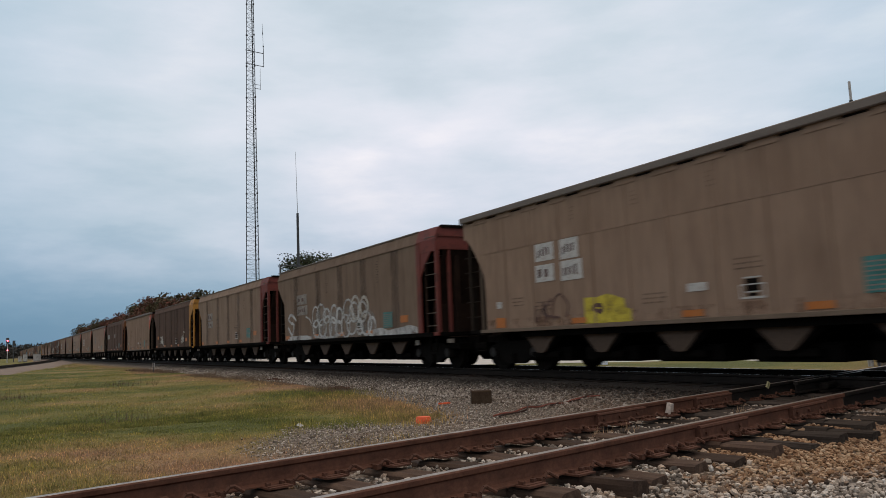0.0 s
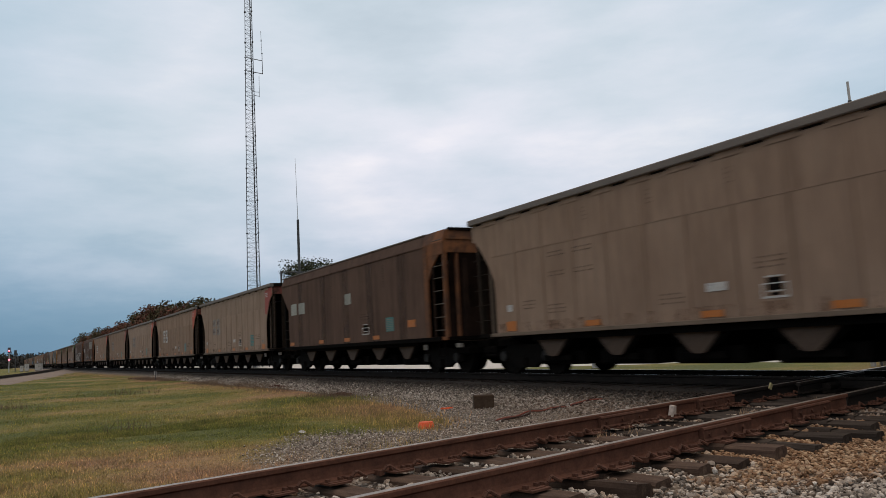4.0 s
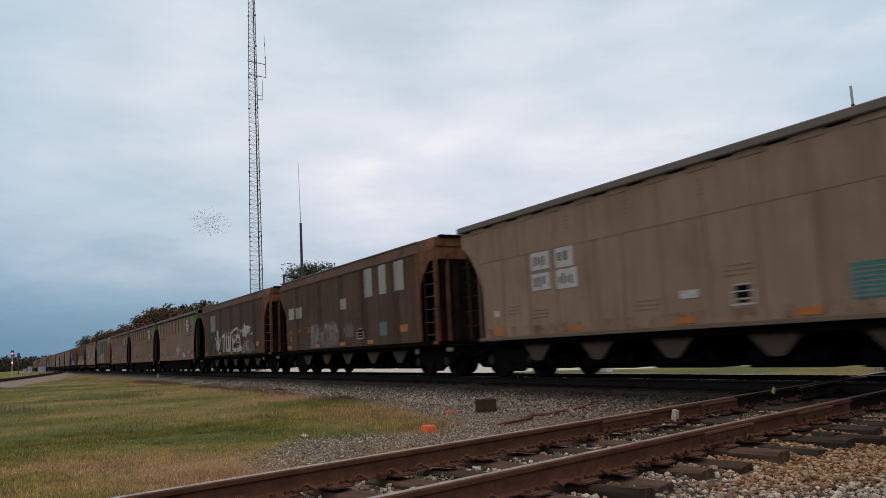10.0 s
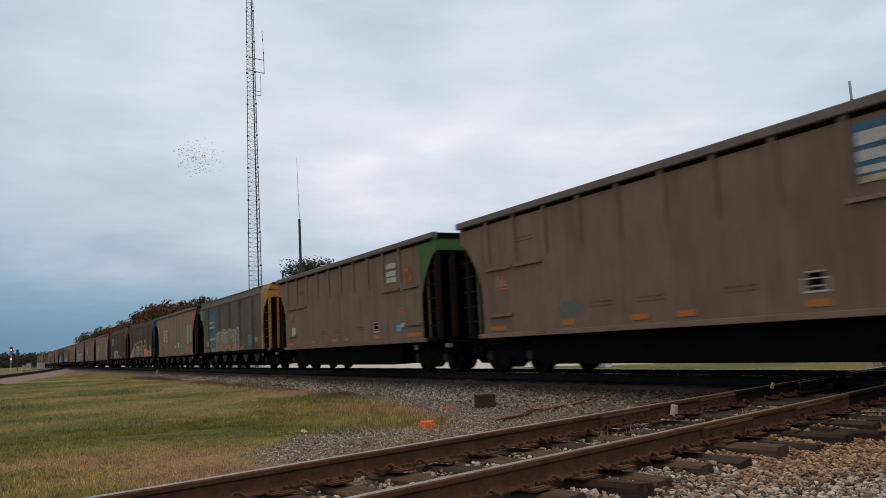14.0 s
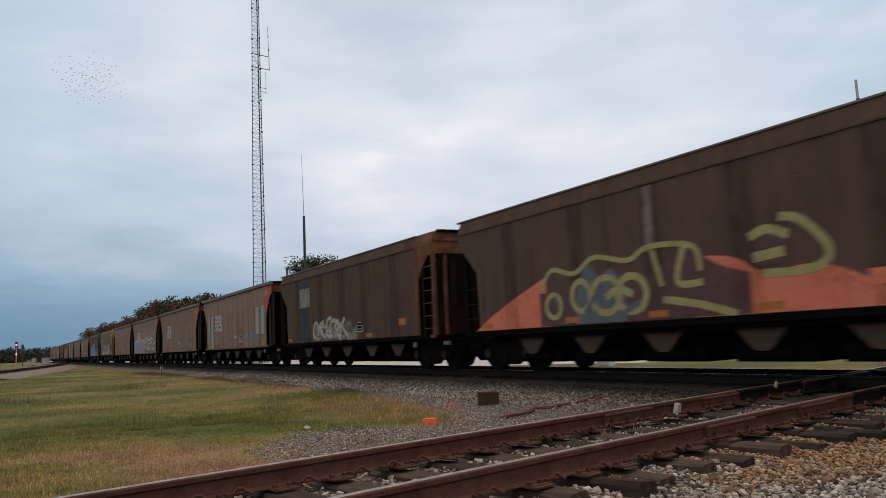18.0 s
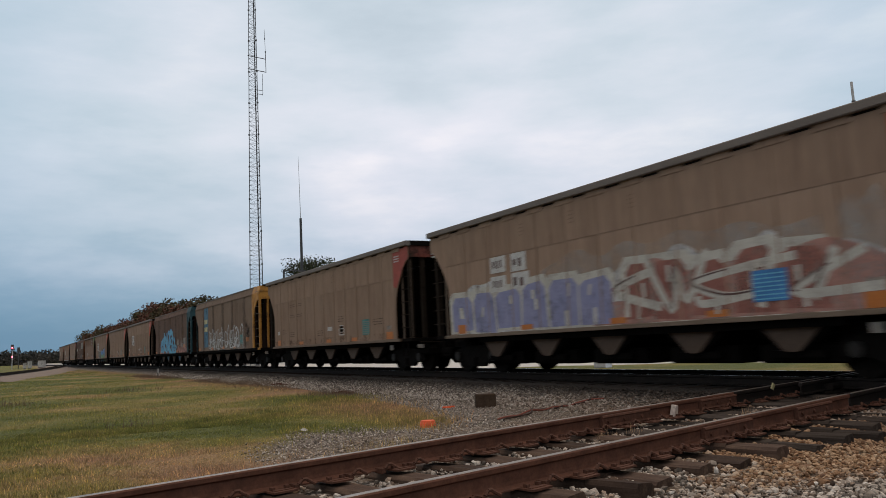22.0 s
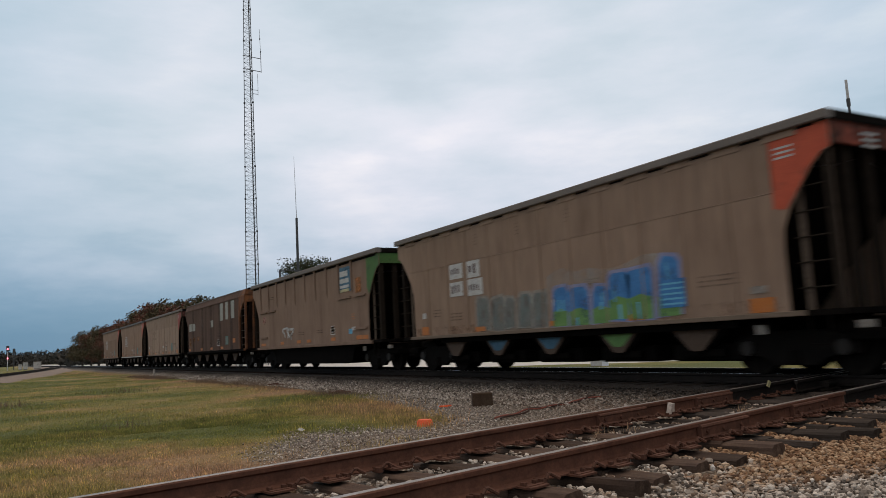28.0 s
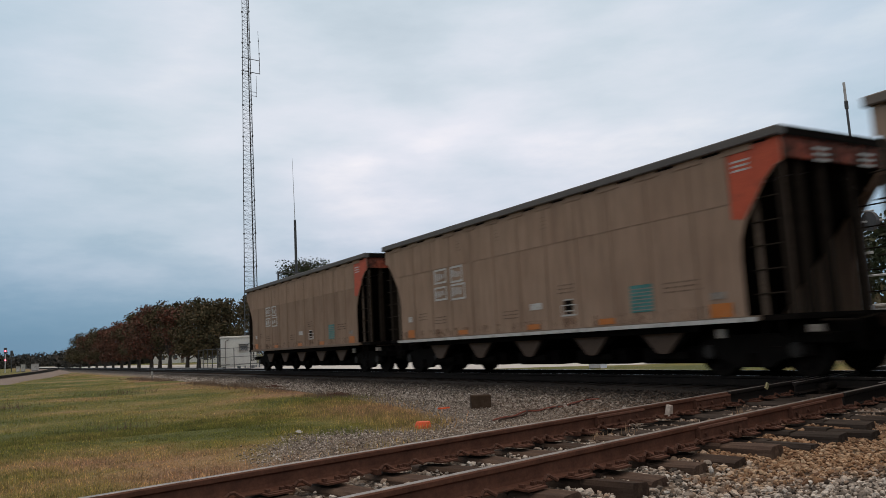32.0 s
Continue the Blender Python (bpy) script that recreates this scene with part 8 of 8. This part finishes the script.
for x, y, w, h in ((-150, 38, 9, 2.3), (-205, 40, 12, 2.6)):
    hs = new("low_building")
    hs.matrix_basis = pose(x, y, -0.45)
    tagged(hs, "low pale roadside building behind trees", "building")
    part("wall", Geo().box(-4, 4, -w / 2, w / 2, 0, h), SHEDW, hs)
    part("roof", Geo().prism([(-4.4, h), (4.4, h), (0, h + 1.3)], "y", -w / 2 - 0.3, w / 2 + 0.3), GREY_P, hs)
    for i in range(4):
        part("window", Geo().box(4.0, 4.03, -0.5, 0.5, 1.0, 2.1), DARKST, hs, at=pose(0, -w / 2 + w * (i + 0.5) / 4, 0))
    part("door", Geo().box(4.0, 4.04, -0.45, 0.45, 0, 2.05), GREY_P, hs, at=pose(0, w * 0.02, 0))

# ---- the flock ----
FLOCK = [(0, -117.0, 92.0, 3.0), (5.5, -136.5, 62.3, 19.2), (6.5, -138.9, 56.5, 21.7), (7.5, -141.9, 48.7, 23.4), (8.5, -144.0, 42.1, 24.6), (9.5, -145.7, 35.8, 26.3), (10.5, -146.8, 31.0, 27.6),
         (11.5, -147.9, 25.2, 31.3), (12.25, -148.0, 24.6, 33.8), (13, -147.4, 27.9, 35.2), (14, -146.6, 31.8, 38.5), (14.5, -146.2, 33.5, 42.1), (15.5, -146.6, 31.5, 45.5), (16.5, -147.7, 26.4, 47.2),
         (17.5, -149.0, 17.4, 51.4), (18.5, -149.8, 6.9, 52.2), (19, -150.0, 2.0, 53.3), (20, -150.5, -8.0, 54.5), (32, -150.0, -150.0, 70.0)]
BIRD = worn("dark_plumage", (0.15, 0.15, 0.155), (0.22, 0.22, 0.225), 5.0, 0.8)
first = new("bird")
tagged(first, "small dark bird flying in a loose flock", "bird", "flock of birds")
part("body", Geo().tube((0, -0.12, 0), (0, 0.0, 0.01), 0.013, 6, 0.042).tube((0, 0.0, 0.01), (0, 0.12, 0), 0.042, 6, 0.010), BIRD, first)
for d in (-1, 1):
    part("wing", Geo().add([(0, -0.06, 0.02), (0, 0.06, 0.02), (d * 0.14, 0.04, 0.07), (d * 0.25, -0.06, 0.03)], [(0, 1, 2), (0, 2, 3)]), BIRD, first)
BIRDS = [first] + [copy_thing(first, pose(0, 0, 0)) for i in range(219)]


# ---- what moves ----
# x of the last car's trailing end, second by second
S0 = [(0, -550.45), (1, -534.64), (2, -517.85), (3, -501.67), (3.5, -493.6), (6, -453.22), (7, -437.66), (8, -420.93), (9, -404.76), (10, -389.23), (11, -372.52),
      (12, -356.46), (13, -341.16), (14, -324.63), (15, -308.6), (16, -292.55), (17, -276.5), (18, -260.35), (19, -244.93), (20, -228.48), (21, -212.62),
      (22, -197.2), (23, -180.72), (24, -164.95), (25, -149.54), (26, -133.8), (27, -118.0), (28, -102.2), (29, -86.1), (30, -69.99), (31, -55.04), (32, -38.39)]


def flock_size(t):
    return 0.85 if t < 9 else 0.85 - 0.05 * (t - 9) if t < 11 else 0.75 + 0.09 * (t - 11)


def motions():
    rnd = random.Random(77)
    for bird in BIRDS:
        a, e, q = rnd.uniform(0, 6.28), rnd.uniform(-1, 1), rnd.random() ** 0.4
        off = Vector((q * math.cos(a) * 3.0, q * math.sin(a) * math.sqrt(1 - e * e) * 4.7, q * e * 3.3))
        ph, turn = rnd.uniform(0, 6.28), rnd.uniform(60, 130)
        rows = []
        for t, x, y, z in FLOCK:
            s = flock_size(t)
            w = Vector((math.sin(t * 1.3 + ph), math.cos(t * 1.1 + ph * 2), math.sin(t * 0.9 + ph * 3) * 0.6)) * 0.5
            rows.append((t, pose(x + off.x * s + w.x, y + off.y * s + w.y, z + off.z * s + w.z, 10 * math.sin(ph + t), 20 * math.sin(ph * 2 + t), turn)))
        walk(bird, rows)
    for k, car in enumerate(CARS):
        walk(car, [(t, pose(s + k * PITCH, TY, 0)) for t, s in S0])
    for front in (True, False):
        first = WHEELS[front][0]
        at = first.matrix_basis.translation
        walk(first, [(i / FPS, pose(at.x, at.y, at.z, 0, i * 67.0, 0)) for i in range(32 * FPS + 1)])
        keys = first.animation_data
        for w in WHEELS[front][1:]:
            w.rotation_mode = "QUATERNION"
            w.animation_data_create()
            w.animation_data.action = keys.action
            w.animation_data.action_slot = keys.action_slot


motions()
